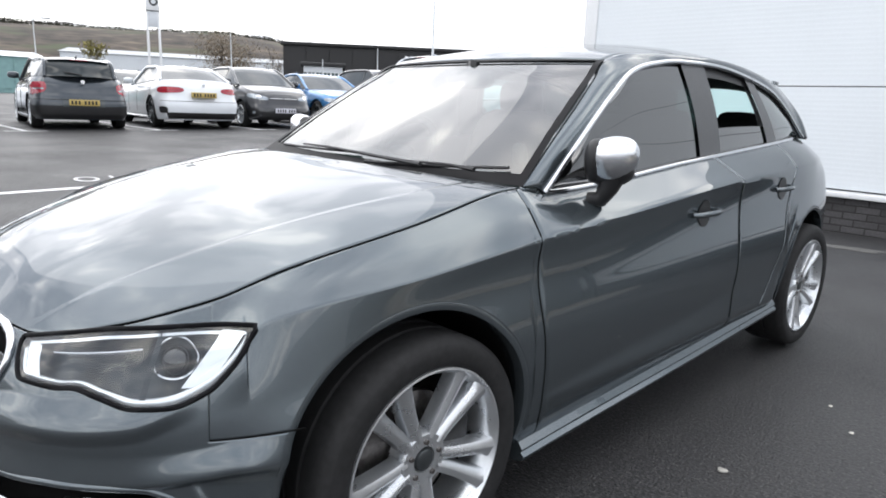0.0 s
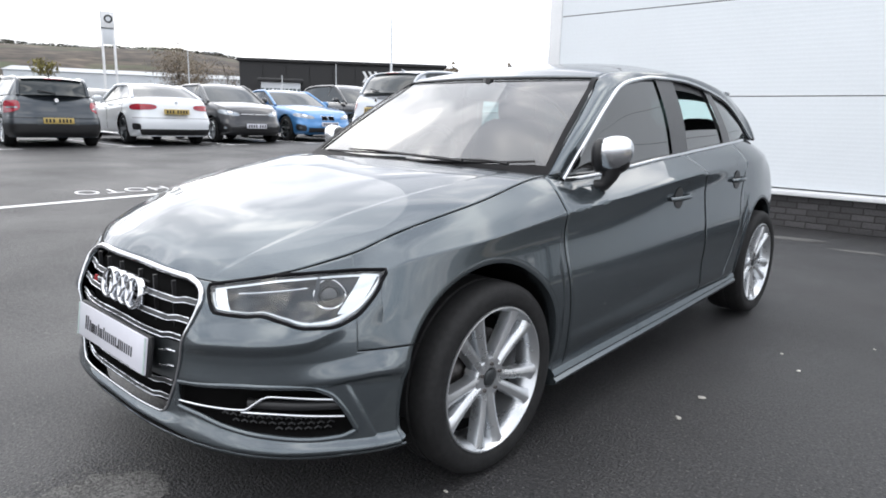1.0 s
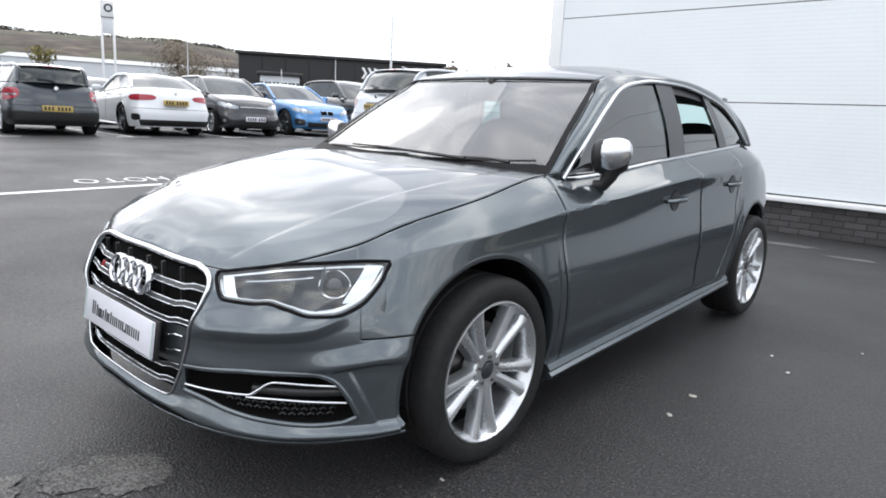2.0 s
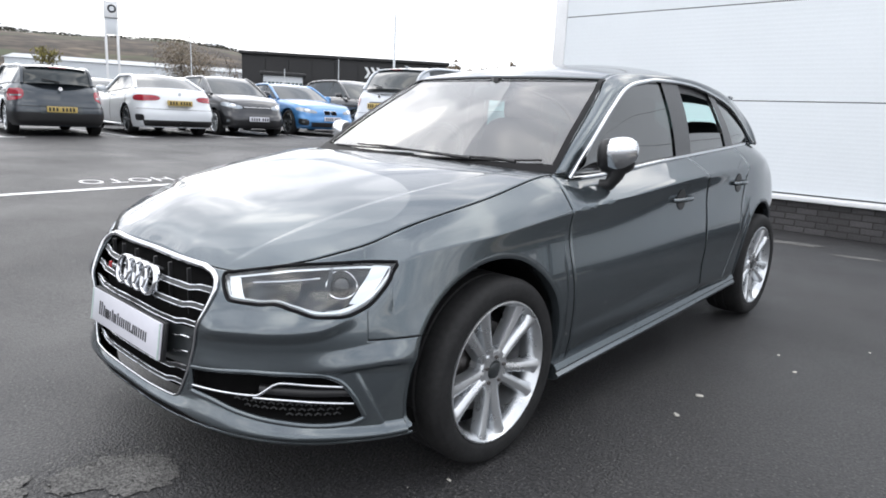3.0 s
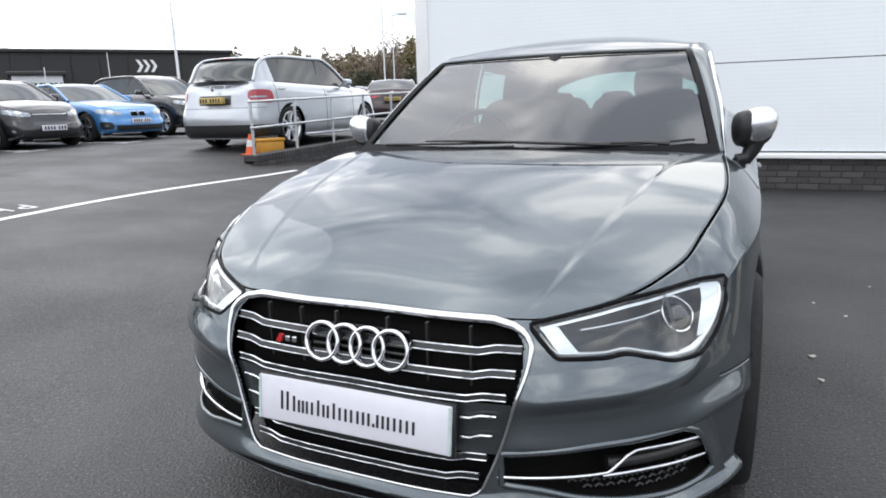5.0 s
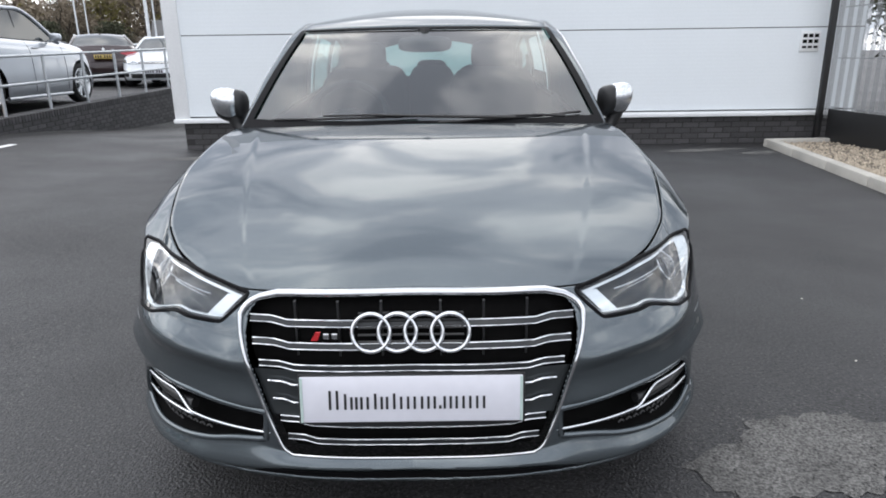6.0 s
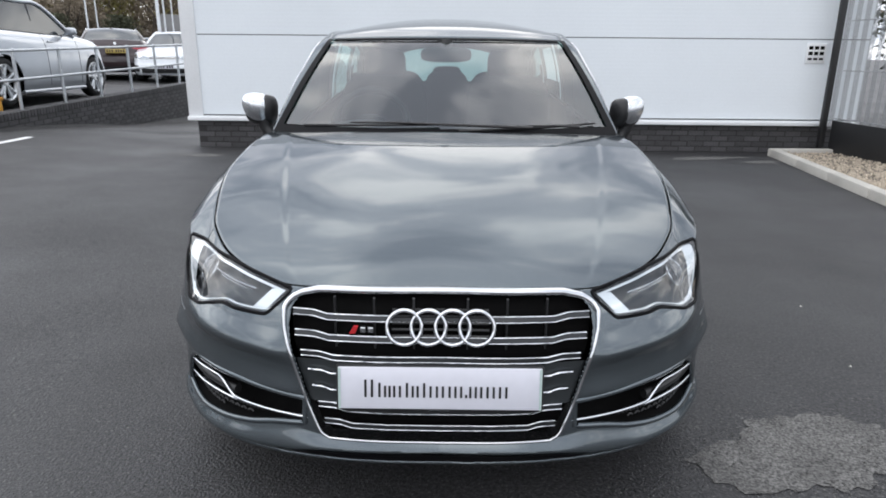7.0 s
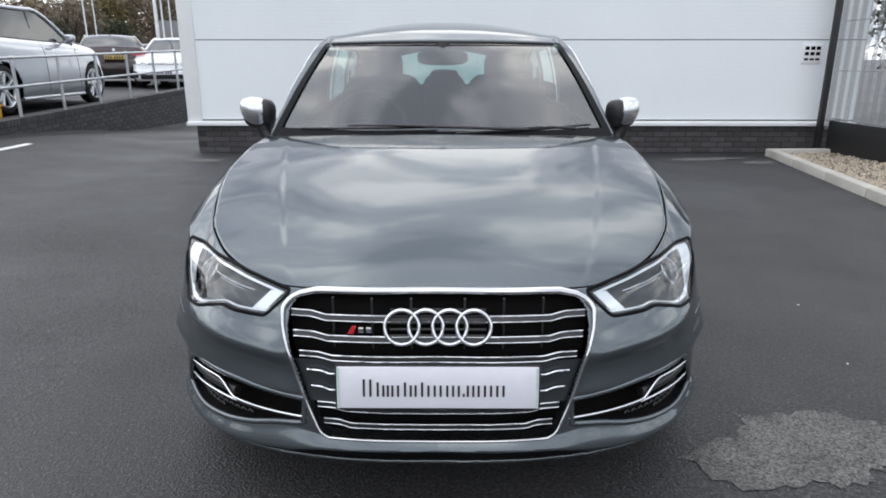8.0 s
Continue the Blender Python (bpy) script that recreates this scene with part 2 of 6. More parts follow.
def glass(name, tint, gloss=0.08, rough=0.0):
    """A thin pane: tinted see-through with a sharp reflection that grows at a slant."""
    m = bpy.data.materials.new(name)
    m.use_nodes = True
    n, l = m.node_tree.nodes, m.node_tree.links
    n.clear()
    out, mix = n.new("ShaderNodeOutputMaterial"), n.new("ShaderNodeMixShader")
    clear, shiny, lw = n.new("ShaderNodeBsdfTransparent"), n.new("ShaderNodeBsdfGlossy"), n.new("ShaderNodeLayerWeight")
    lw.inputs["Blend"].default_value = 0.5
    steep, fr = n.new("ShaderNodeMath"), n.new("ShaderNodeMath")
    steep.operation, fr.operation = "POWER", "MULTIPLY_ADD"
    steep.inputs[1].default_value = 4.0
    l.new(lw.outputs["Facing"], steep.inputs[0])
    l.new(steep.outputs[0], fr.inputs[0])
    fr.inputs[1].default_value, fr.inputs[2].default_value = 1 - gloss, gloss
    shiny.inputs["Color"].default_value = (1, 1, 1, 1)
    clear.inputs[0].default_value = (*tint, 1)
    shiny.inputs["Roughness"].default_value = rough
    l.new(fr.outputs[0], mix.inputs[0])
    l.new(clear.outputs[0], mix.inputs[1])
    l.new(shiny.outputs[0], mix.inputs[2])
    l.new(mix.outputs[0], out.inputs[0])
    return m


PAINT = material("grey_metallic_paint", (0.106, 0.125, 0.137), 0.24, 0.75, 0.9, 0.02, grain=0.12, grain_scale=900, stain=0.03, stain_scale=3)
PAINT.node_tree.nodes["Principled BSDF"].inputs["Specular Tint"].default_value = (0.25, 0.26, 0.28, 1)
CHROME = material("bright_chrome", (0.66, 0.67, 0.69), 0.09, 1.0, rough_vary=0.04, stain_scale=6)
SATIN = material("satin_aluminium", (0.72, 0.74, 0.77), 0.24, 1.0, grain=0.05, grain_scale=120, rough_vary=0.05)
ALLOY = material("silver_alloy", (0.62, 0.64, 0.66), 0.30, 0.85, 0.6, 0.05, grain=0.04, grain_scale=200, stain=0.06, stain_scale=9, rough_vary=0.06)
BLACK = material("black_trim_plastic", (0.013, 0.013, 0.014), 0.42, grain=0.2, grain_scale=150, bump=0.06, bump_scale=600)
GLOSSBLACK = material("gloss_black", (0.008, 0.008, 0.009), 0.08, coat=1.0, rough_vary=0.03)
FRIT = material("black_screen_band", (0.005, 0.005, 0.006), 0.45, spec=0.08, grain=0.1)
# near-black that stands in for the shade in openings, gaps and undersides
DARK = material("cavity_shade_black", (0.004, 0.004, 0.004), 0.9, spec=0.1, grain=0.2)
BLADE = material("dark_grille_blade", (0.022, 0.024, 0.026), 0.35, 0.4, 0.3, grain=0.05)
GREYBAR = material("grey_grille_blade", (0.055, 0.062, 0.066), 0.3, 0.6, 0.5, grain=0.05)
RUBBER = material("tyre_rubber", (0.014, 0.014, 0.0145), 0.75, spec=0.3, grain=0.25, grain_scale=60, stain=0.25, stain_scale=12, bump=0.1, bump_scale=300)
IRON = material("brake_iron", (0.16, 0.15, 0.145), 0.42, 0.9, grain=0.2, grain_scale=90, stain=0.2, stain_scale=15)
WINDSCREEN = glass("windscreen_glass", (0.36, 0.47, 0.45), 0.12)
SIDEGLASS = glass("side_window_glass", (0.035, 0.048, 0.046), 0.17)
LENS = glass("clear_lens", (0.90, 0.92, 0.93), 0.05)
LAMPWHITE = material("lamp_light_guide", (0.74, 0.77, 0.79), 0.18, 0.45, 0.8, grain=0.03)
LAMPDARK = material("lamp_bezel", (0.036, 0.041, 0.046), 0.3, 0.6, stain=0.1, stain_scale=15)
PLATEWHITE = material("white_plate", (0.66, 0.66, 0.72), 0.28, coat=0.4, grain=0.02, stain=0.03, stain_scale=8)
INK = material("black_ink", (0.012, 0.012, 0.014), 0.5, grain=0.1)
RED = material("red_enamel", (0.45, 0.02, 0.025), 0.25, coat=0.5, grain=0.05)
PILLAR = material("dark_grey_pillar", (0.045, 0.045, 0.048), 0.4, coat=0.3, grain=0.1, grain_scale=90)
CLOTH = material("dark_seat_cloth", (0.018, 0.018, 0.019), 0.95, grain=0.2, grain_scale=60, spec=0.2)
LINING = material("grey_head_lining", (0.10, 0.105, 0.105), 0.95, grain=0.1, grain_scale=200)
TAILGLASS = glass("tailgate_glass", (0.78, 1.0, 0.96), 0.06)
# ---- building tools ----
class Shape:
    """Faces gathered for one mesh."""

    def __init__(self):
        self.v, self.f, self.n = [], [], 0

    def add(self, verts, faces):
        verts = np.asarray(verts, float).reshape(-1, 3)
        self.v.append(verts)
        k = self.n
        self.f.extend([tuple(int(i) + k for i in q) for q in faces])
        self.n += len(verts)
        return self

    def grid(self, p, keep=None, wrap=False):
        p = np.asarray(p, float)
        a, b = p.shape[:2]
        bb = b if wrap else b - 1
        q = [(i * b + j, i * b + (j + 1) % b, (i + 1) * b + (j + 1) % b, (i + 1) * b + j)
             for i in range(a - 1) for j in range(bb) if keep is None or keep[i, j]]
        return self.add(p, q)

    def tube(self, line, r, k=8, cap=True, flat=1.0):
        """A round bar of radius r (or one per point) along a line; flat squashes it upright."""
        line = np.asarray(line, float)
        r = np.broadcast_to(np.asarray(r, float), (len(line),))
        t = np.gradient(line, axis=0)
        t /= np.linalg.norm(t, axis=1, keepdims=True) + 1e-12
        up = np.array([0, 0, 1.0]) if abs(t[:, 2]).mean() < 0.9 else np.array([1.0, 0, 0])
        a = np.cross(t, up)
        a /= np.linalg.norm(a, axis=1, keepdims=True) + 1e-12
        b = np.cross(a, t)
        w = np.linspace(0, 2 * np.pi, k, endpoint=False)
        p = line[:, None] + r[:, None, None] * (a[:, None] * np.cos(w)[None, :, None] + flat * b[:, None] * np.sin(w)[None, :, None])
        self.grid(p, wrap=True)
        if cap:
            self.f.append(tuple(range(self.n - len(line) * k, self.n - len(line) * k + k)))
            self.f.append(tuple(range(self.n - 1, self.n - k - 1, -1)))
        return self

    def lathe(self, prof, k=48, axis="x", at=(0, 0, 0)):
        """Turns (along, radius) pairs round an axis."""
        w = np.linspace(0, 2 * np.pi, k, endpoint=False)
        p = np.array([[(u, r * np.cos(a), r * np.sin(a)) for a in w] for u, r in prof])
        if axis == "z":
            p = p[..., [1, 2, 0]]
        if axis == "y":
            p = p[..., [2, 0, 1]]
        return self.grid(p + np.array(at), wrap=True)

    def box(self, c, size, bevel=0.0, turn=None):
        """A block with chamfered edges."""
        c, h = np.array(c, float), np.array(size, float) / 2
        e = min(bevel, *(h * 0.95)) if bevel else 0
        if not e:
            v = np.array([(x, y, z) for x in (-1, 1) for y in (-1, 1) for z in (-1, 1)]) * h
            f = [(0, 1, 3, 2), (4, 6, 7, 5), (0, 4, 5, 1), (2, 3, 7, 6), (0, 2, 6, 4), (1, 5, 7, 3)]
        else:
            bm = bmesh.new()
            bmesh.ops.create_cube(bm, size=1, matrix=Matrix.Diagonal((*(2 * h), 1)))
            bmesh.ops.bevel(bm, geom=list(bm.edges), offset=e, segments=2, affect="EDGES", profile=0.5)
            bm.verts.index_update()
            v = np.array([x.co[:] for x in bm.verts])
            f = [[x.index for x in q.verts] for q in bm.faces]
            bm.free()
        if turn is not None:
            v = v @ np.array(turn.to_3x3()).T
        return self.add(v + c, f)

    def prism(self, outline, depth, m=None):
        """An outline in x, y drawn out to depth in z, then laid by m."""
        o = np.asarray(outline, float)
        k = len(o)
        v = np.vstack([np.c_[o, np.zeros(k)], np.c_[o, np.full(k, depth)]])
        if m is not None:
            v = v @ np.array(m.to_3x3()).T + np.array(m.translation)
        return self.add(v, [tuple(range(k - 1, -1, -1)), tuple(range(k, 2 * k))] + [(i, (i + 1) % k, k + (i + 1) % k, k + i) for i in range(k)])

    def ball(self, c, size, k=20, power=1.0, cut=None):
        """A rounded body; power under 1 makes it boxier."""
        u, w = np.linspace(-np.pi / 2, np.pi / 2, k // 2 + 1), np.linspace(0, 2 * np.pi, k, endpoint=False)
        g = lambda a: np.sign(a) * np.abs(a) ** power
        p = np.array([[(g(np.cos(a)) * g(np.cos(b)), g(np.cos(a)) * g(np.sin(b)), g(np.sin(a))) for b in w] for a in u]) * np.array(size)
        if cut is not None:
            p = cut(p)
        return self.grid(p + np.array(c), wrap=True)

    def move(self, m):
        a = np.array(m)
        self.v = [v @ a[:3, :3].T + a[:3, 3] for v in self.v]
        return self

    def mirrored(self):
        s = Shape()
        s.v = [v * np.array([-1, 1, 1]) for v in self.v]
        s.f, s.n = [tuple(reversed(q)) for q in self.f], self.n
        return s

    def both(self):
        o = self.mirrored()
        return self.add(np.vstack(o.v), o.f)

    def mesh(self, name, mat, smooth=35, weld=0.0):
        me = bpy.data.meshes.new(name)
        me.from_pydata(np.vstack(self.v).tolist(), [], self.f)
        if weld:
            bm = bmesh.new()
            bm.from_mesh(me)
            bmesh.ops.remove_doubles(bm, verts=list(bm.verts), dist=weld)
            bmesh.ops.recalc_face_normals(bm, faces=list(bm.faces))
            bm.to_mesh(me)
            bm.free()
        me.materials.append(mat)
        if smooth:
            me.shade_smooth()
            me.set_sharp_from_angle(angle=radians(smooth))
        return me


def part(name, shape, mat, parent=None, label="", smooth=35, weld=0.0, m=None):
    """One mesh object under a thing or a part."""
    me = shape if isinstance(shape, bpy.types.Mesh) else shape.mesh(name, mat, smooth, weld)
    ob = new(name, me)
    if parent is not None:
        ob.parent = parent
    if m is not None:
        ob.matrix_basis = m
    return tagged(ob, label)


def thing(name, label, category, group="", m=None):
    ob = new(name)
    ob.empty_display_size = 0.1
    if m is not None:
        ob.matrix_basis = m
    return tagged(ob, label, category, group)


def thicken(ob, t):
    k = ob.modifiers.new("sheet", "SOLIDIFY")
    k.thickness, k.offset = t, 0.0
    return ob


def lay(line, half, lift, surf):
    """A flat band of half width along a line of (s, z) on a surface, lifted off it."""
    line = np.asarray(line, float)
    t = np.gradient(line, axis=0)
    t /= np.linalg.norm(t, axis=1, keepdims=True)
    n = np.c_[-t[:, 1], t[:, 0]] * half
    p = np.stack([line + n, line, line - n], 1)
    q = surf(p[..., 0], p[..., 1])
    return q + outward(p[..., 0], p[..., 1], surf) * np.array([0, 1, 0])[None, :, None] * lift + outward(p[..., 0], p[..., 1], surf) * lift * 0.3


def outward(s, z, surf):
    e = 0.004
    a = surf(s + e, z) - surf(s - e, z)
    b = surf(s, z + e) - surf(s, z - e)
    n = np.cross(a, b)
    return n / (np.linalg.norm(n, axis=-1, keepdims=True) + 1e-12)
# ---- ground: the bay dips towards the building, the rest of the car park lies higher ----
ASPHALT = material("dark_asphalt", (0.0255, 0.025, 0.0262), 0.55, grain=0.9, grain_scale=75, stain=0.28, stain_scale=0.55, bump=0.8, bump_scale=110, rough_vary=0.10)


def chippings(m, colour, scale, least):
    """Scattered pale stone faces worn bare in a dark surface."""
    n, l = m.node_tree.nodes, m.node_tree.links
    b = n["Principled BSDF"]
    t, r, mix = n.new("ShaderNodeTexNoise"), n.new("ShaderNodeMapRange"), n.new("ShaderNodeMix")
    t.inputs["Scale"].default_value, t.inputs["Detail"].default_value = scale, 2.0
    l.new(n["Mapping"].outputs[0], t.inputs[0])
    r.inputs["From Min"].default_value, r.inputs["From Max"].default_value = least, least + 0.10
    l.new(t.outputs["Fac"], r.inputs["Value"])
    mix.data_type = "RGBA"
    l.new(r.outputs[0], mix.inputs["Factor"])
    l.new(b.inputs["Base Color"].links[0].from_socket, mix.inputs["A"])
    mix.inputs["B"].default_value = (*colour, 1)
    l.new(mix.outputs["Result"], b.inputs["Base Color"])


chippings(ASPHALT, (0.12, 0.117, 0.11), 105, 0.60)
CLAD = material("white_wall_cladding", (0.76, 0.80, 0.83), 0.42, grain=0.015, stain=0.035, stain_scale=0.6)
WHITELINE = material("white_road_paint", (0.72, 0.72, 0.72), 0.7, grain=0.16, grain_scale=90, stain=0.18, stain_scale=5)
BRICK = material("dark_engineering_brick", (0.050, 0.048, 0.050), 0.62, grain=0.22, grain_scale=60, stain=0.12, stain_scale=7, vary=0.22, bump=0.3, bump_scale=160)
MORTAR = material("grey_mortar", (0.030, 0.029, 0.029), 0.9, grain=0.2, grain_scale=120)
CONCRETE = material("pale_concrete", (0.46, 0.44, 0.40), 0.85, grain=0.14, grain_scale=130, stain=0.16, stain_scale=3, bump=0.3, bump_scale=220)
GALV = material("galvanised_steel", (0.50, 0.52, 0.54), 0.38, 0.8, grain=0.1, grain_scale=70, stain=0.12, stain_scale=8)
WHITEMETAL = material("white_painted_metal", (0.76, 0.77, 0.78), 0.4, grain=0.03, stain=0.05)
BLACKMETAL = material("black_painted_metal", (0.012, 0.012, 0.013), 0.45, grain=0.15)
DRYPATCH = material("dry_pale_patch", (0.118, 0.115, 0.110), 0.9, grain=0.8, grain_scale=120, stain=0.3, stain_scale=5, bump=0.5, bump_scale=200)
W_A, W_B = np.array([-6.50, 6.45]), np.array([-6.25, 13.9])
W_DIR = (W_B - W_A) / np.linalg.norm(W_B - W_A)
W_NOR = np.array([W_DIR[1], -W_DIR[0]])


def ease(a):
    a = np.clip(a, 0, 1)
    return a * a * (3 - 2 * a)


def upper_z(x, y):
    k = np.clip((-np.asarray(x, float) - 1.5) / 9.5, 0, 1)
    return np.clip(0.41 + 0.009 * (np.asarray(y, float) - 2.5), 0.33, 0.62) * (1 - (1 - k) ** 1.7)


def ground_z(x, y):
    x, y = np.asarray(x, float), np.asarray(y, float)
    d = (x - W_A[0]) * W_NOR[0] + (y - W_A[1]) * W_NOR[1]
    wide = np.interp(y, [2.0, 6.3, 7.0], [3.0, 1.0, 0.12])
    low = ease(d / wide * 0.5 + 0.5) * ease((y - 2.2) / 4.3)
    return upper_z(x, y) * (1 - low) + low * (0.17 * ease((-x - 3.0) / 3.4) - 0.075 * np.clip(y - 7.2, 0, 9) * ease((-x - 3.3) / 1.2)) * (1 - ease((y - 15) / 8))


xs = np.concatenate([[-4000, -800, -200, -90, -50, -32, -24], np.arange(-18, 9.01, 0.25), [12, 20, 60, 200, 800, 4000]])
ys = np.concatenate([[-4000, -500, -100, -30, -14], np.arange(-8, 17.01, 0.25), [20, 26, 40, 70, 150, 600, 4000]])
gx, gy = np.meshgrid(xs, ys, indexing="ij")
tagged(part("ground", Shape().grid(np.stack([gx, gy, ground_z(gx, gy)], -1)), ASPHALT, smooth=60), "dark grey asphalt car park surface, damp in places", "ground", kind="structure")


def on_ground(x, y, up=0.004):
    x, y = np.broadcast_arrays(np.asarray(x, float), np.asarray(y, float))
    return np.stack([x, y, ground_z(x, y) + up], -1)


def strip(name, a, b, wide, label, n=40, mat=None, group=""):
    """A painted line on the ground from a to b."""
    a, b = np.array(a, float), np.array(b, float)
    d = (b - a) / np.linalg.norm(b - a)
    side = np.array([-d[1], d[0]]) * wide / 2
    t = np.linspace(0, 1, n)[:, None]
    c = a + (b - a) * t
    p = np.stack([c + side, c, c - side], 1)
    ob = part(name, Shape().grid(on_ground(p[..., 0], p[..., 1])), mat or WHITELINE)
    return tagged(ob, label, "road marking", group, "structure")


strip("painted_line", (-4.75, -4.0), (-5.70, 6.55), 0.10, "long white painted line on the asphalt", 90)
for y in (-0.6, 1.75, 4.15, 6.45, 8.75, 11.0, 13.3):
    strip("bay_line", (-12.0, y), (-16.6, y - 0.05), 0.10, "white painted parking bay line", 24, group="bay lines")
    strip("bay_foot", (-12.0, y - 0.35), (-12.0, y + 0.35), 0.10, "short white painted bay end mark", 6, group="bay end marks")

# the word on the ground: each letter lies flat and follows the slope
for i, ch in enumerate("PHOTO"):
    cu = bpy.data.curves.new("letter", "FONT")
    cu.body, cu.size, cu.align_x = ch, 0.66, "CENTER"
    tmp = new("letter", cu)
    dg = bpy.context.evaluated_depsgraph_get()
    me = bpy.data.meshes.new_from_object(tmp.evaluated_get(dg))
    bpy.data.objects.remove(tmp)
    bm = bmesh.new()
    bm.from_mesh(me)
    bmesh.ops.triangulate(bm, faces=list(bm.faces))
    yc = 2.08 - i * 0.266
    for vv in bm.verts:
        gx_, gy_ = -5.80 + vv.co.y * 0.62, yc - vv.co.x * 0.50
        vv.co = (gx_, gy_, float(ground_z(gx_, gy_)) + 0.005)
    bm.to_mesh(me)
    bm.free()
    me.materials.clear()
    me.materials.append(WHITELINE)
    tagged(new("painted_letter", me), "white painted capital letter on the asphalt", "road marking", "painted word", "structure")


def blot(name, cx, cy, rx, ry, turn, seed, label, mat=None, up=0.003):
    """An uneven flat patch."""
    rnd = random.Random(seed)
    ph = [rnd.uniform(0, 6.28) for _ in range(6)]
    w = np.linspace(0, 2 * np.pi, 72, endpoint=False)
    r = 1 + sum(0.22 / (k + 1) ** 0.8 * np.sin((k + 2) * w + ph[k]) for k in range(6)) * 0.8
    r = r + 0.05 * np.sin(17 * w + ph[0]) + 0.04 * np.sin(29 * w + ph[1])
    c, s = math.cos(turn), math.sin(turn)
    rr, ww = np.meshgrid(np.linspace(0.01, 1, 8), np.arange(72), indexing="ij")
    x = rr * r[ww] * rx * np.cos(w[ww])
    y = rr * r[ww] * ry * np.sin(w[ww])
    p = on_ground(cx + x * c - y * s, cy + x * s + y * c, up)
    return tagged(part(name, Shape().grid(p, wrap=True), mat or DRYPATCH), label, "stain", kind="structure")


blot("pale_patch", 1.26, -0.43, 0.36, 0.23, 0.25, 3, "pale dry patch on the dark asphalt")
blot("pale_patch", 0.13, -0.94, 0.13, 0.16, -0.9, 5, "pale dry patch on the dark asphalt")
blot("pale_patch", 0.02, -1.22, 0.06, 0.08, 0.5, 9, "pale dry patch on the dark asphalt", up=0.0055)
for k, (x, y, a, b) in enumerate(((0.2, 5.9, 0.35, 0.10), (0.9, 5.6, 0.20, 0.07), (3.4, 6.2, 0.5, 0.12), (4.0, 5.9, 0.25, 0.10), (-3.2, 6.0, 0.4, 0.12))):
    blot("pale_patch", x, y, a, b, 0.1, 20 + k, "pale dry mark beside the wall")
rnd = random.Random(77)
specks = Shape()
for cx, cy, rx, ry in ((1.22, -0.42, 0.34, 0.25), (0.10, -0.98, 0.15, 0.2), (0.5, 5.9, 0.9, 0.25), (3.6, 6.0, 0.7, 0.25)):
    for _ in range(420):
        w, k, r = rnd.uniform(0, 6.28), rnd.uniform(0.55, 1.3), rnd.uniform(0.002, 0.008)
        x, y, a = cx + rx * k * math.cos(w), cy + ry * k * math.sin(w), rnd.uniform(0, 2)
        q = [on_ground(x + r * math.cos(a + j * 2.1) * rnd.uniform(0.6, 1.2), y + r * math.sin(a + j * 2.1), 0.0068) for j in range(3)]
        specks.add(q, [(0, 1, 2)])
tagged(part("dry_specks", specks, DRYPATCH, smooth=0), "pale dry specks scattered round the patches", "stain", kind="stuff")
STONE = material("pale_chip", (0.55, 0.53, 0.48), 0.8, grain=0.2, vary=0.3)
for k, (x, y, r) in enumerate(((1.150, 0.826, 0.014), (1.142, 1.09, 0.016), (0.849, -0.207, 0.008), (1.35, 1.75, 0.010), (1.22, 1.95, 0.009), (1.9, 0.9, 0.006), (1.55, 2.4, 0.008), (-1.3, -1.2, 0.006), (1.75, 0.2, 0.006), (-1.15, 0.6, 0.006))):
    rnd = random.Random(k)
    sh = Shape().ball((0, 0, 0), (r, r * 0.7, r * 0.35), 10, 0.8, lambda p: p * (1 + 0.2 * np.sin(p[..., :1] * 900 + k)))
    tagged(part("stone_chip", sh, STONE, m=pose(x, y, float(ground_z(x, y)) + r * 0.3, 0, 0, rnd.uniform(0, 180))), "small pale stone chip lying on the asphalt", "stone", "loose chips")

# ---- building: white panel courses over a dark brick plinth ----
X0, X1, YW = -3.58, 5.66, 6.82
tagged(part("wall_north", Shape().box(((X0 + X1) / 2, YW + 0.25, 2.1), (X1 - X0 - 0.04, 0.4, 3.4)), CLAD), "plain core behind the white wall cladding", "wall", kind="structure")
wall = tagged(part("wall_return", Shape().box((X0 + 0.10, YW + 5.2, 2.1), (0.16, 9.5, 3.4)), CLAD), "white end wall of the building", "wall", kind="structure")
tagged(part("wall_east", Shape().box((X1 - 0.12, YW + 5.2, 2.1), (0.16, 9.5, 3.4)), CLAD), "white far end wall of the building", "wall", kind="structure")
clad = tagged(part("cladding_rail", Shape().box(((X0 + X1) / 2, YW + 0.03, 0.415), (X1 - X0, 0.1, 0.05)), WHITEMETAL), "white horizontal wall panels with fine ribs and dark joints", "wall cladding", kind="structure")


def ribbed(x0, x1, z0, z1):
    """A wall panel with fine level ribs."""
    n = int((z1 - z0) / 0.05)
    prof = [(0.0, z0)]
    for i in range(n):
        z = z0 + (z1 - z0) * i / n
        h = (z1 - z0) / n
        prof += [(0.0003, z + h * 0.08), (0.0003, z + h * 0.42), (0.0, z + h * 0.5), (0.0, z + h * 0.92)]
    prof += [(0.0, z1)]
    pts = np.array([[(x, YW - d, z) for d, z in prof] for x in (x0, x1)])
    sh = Shape().grid(pts)
    sh.add([(x0, YW, z0), (x1, YW, z0), (x1, YW + 0.04, z0), (x0, YW + 0.04, z0), (x0, YW, z1), (x1, YW, z1), (x1, YW + 0.04, z1), (x0, YW + 0.04, z1)], [(0, 1, 2, 3), (4, 7, 6, 5), (0, 3, 7, 4), (1, 5, 6, 2)])
    return sh


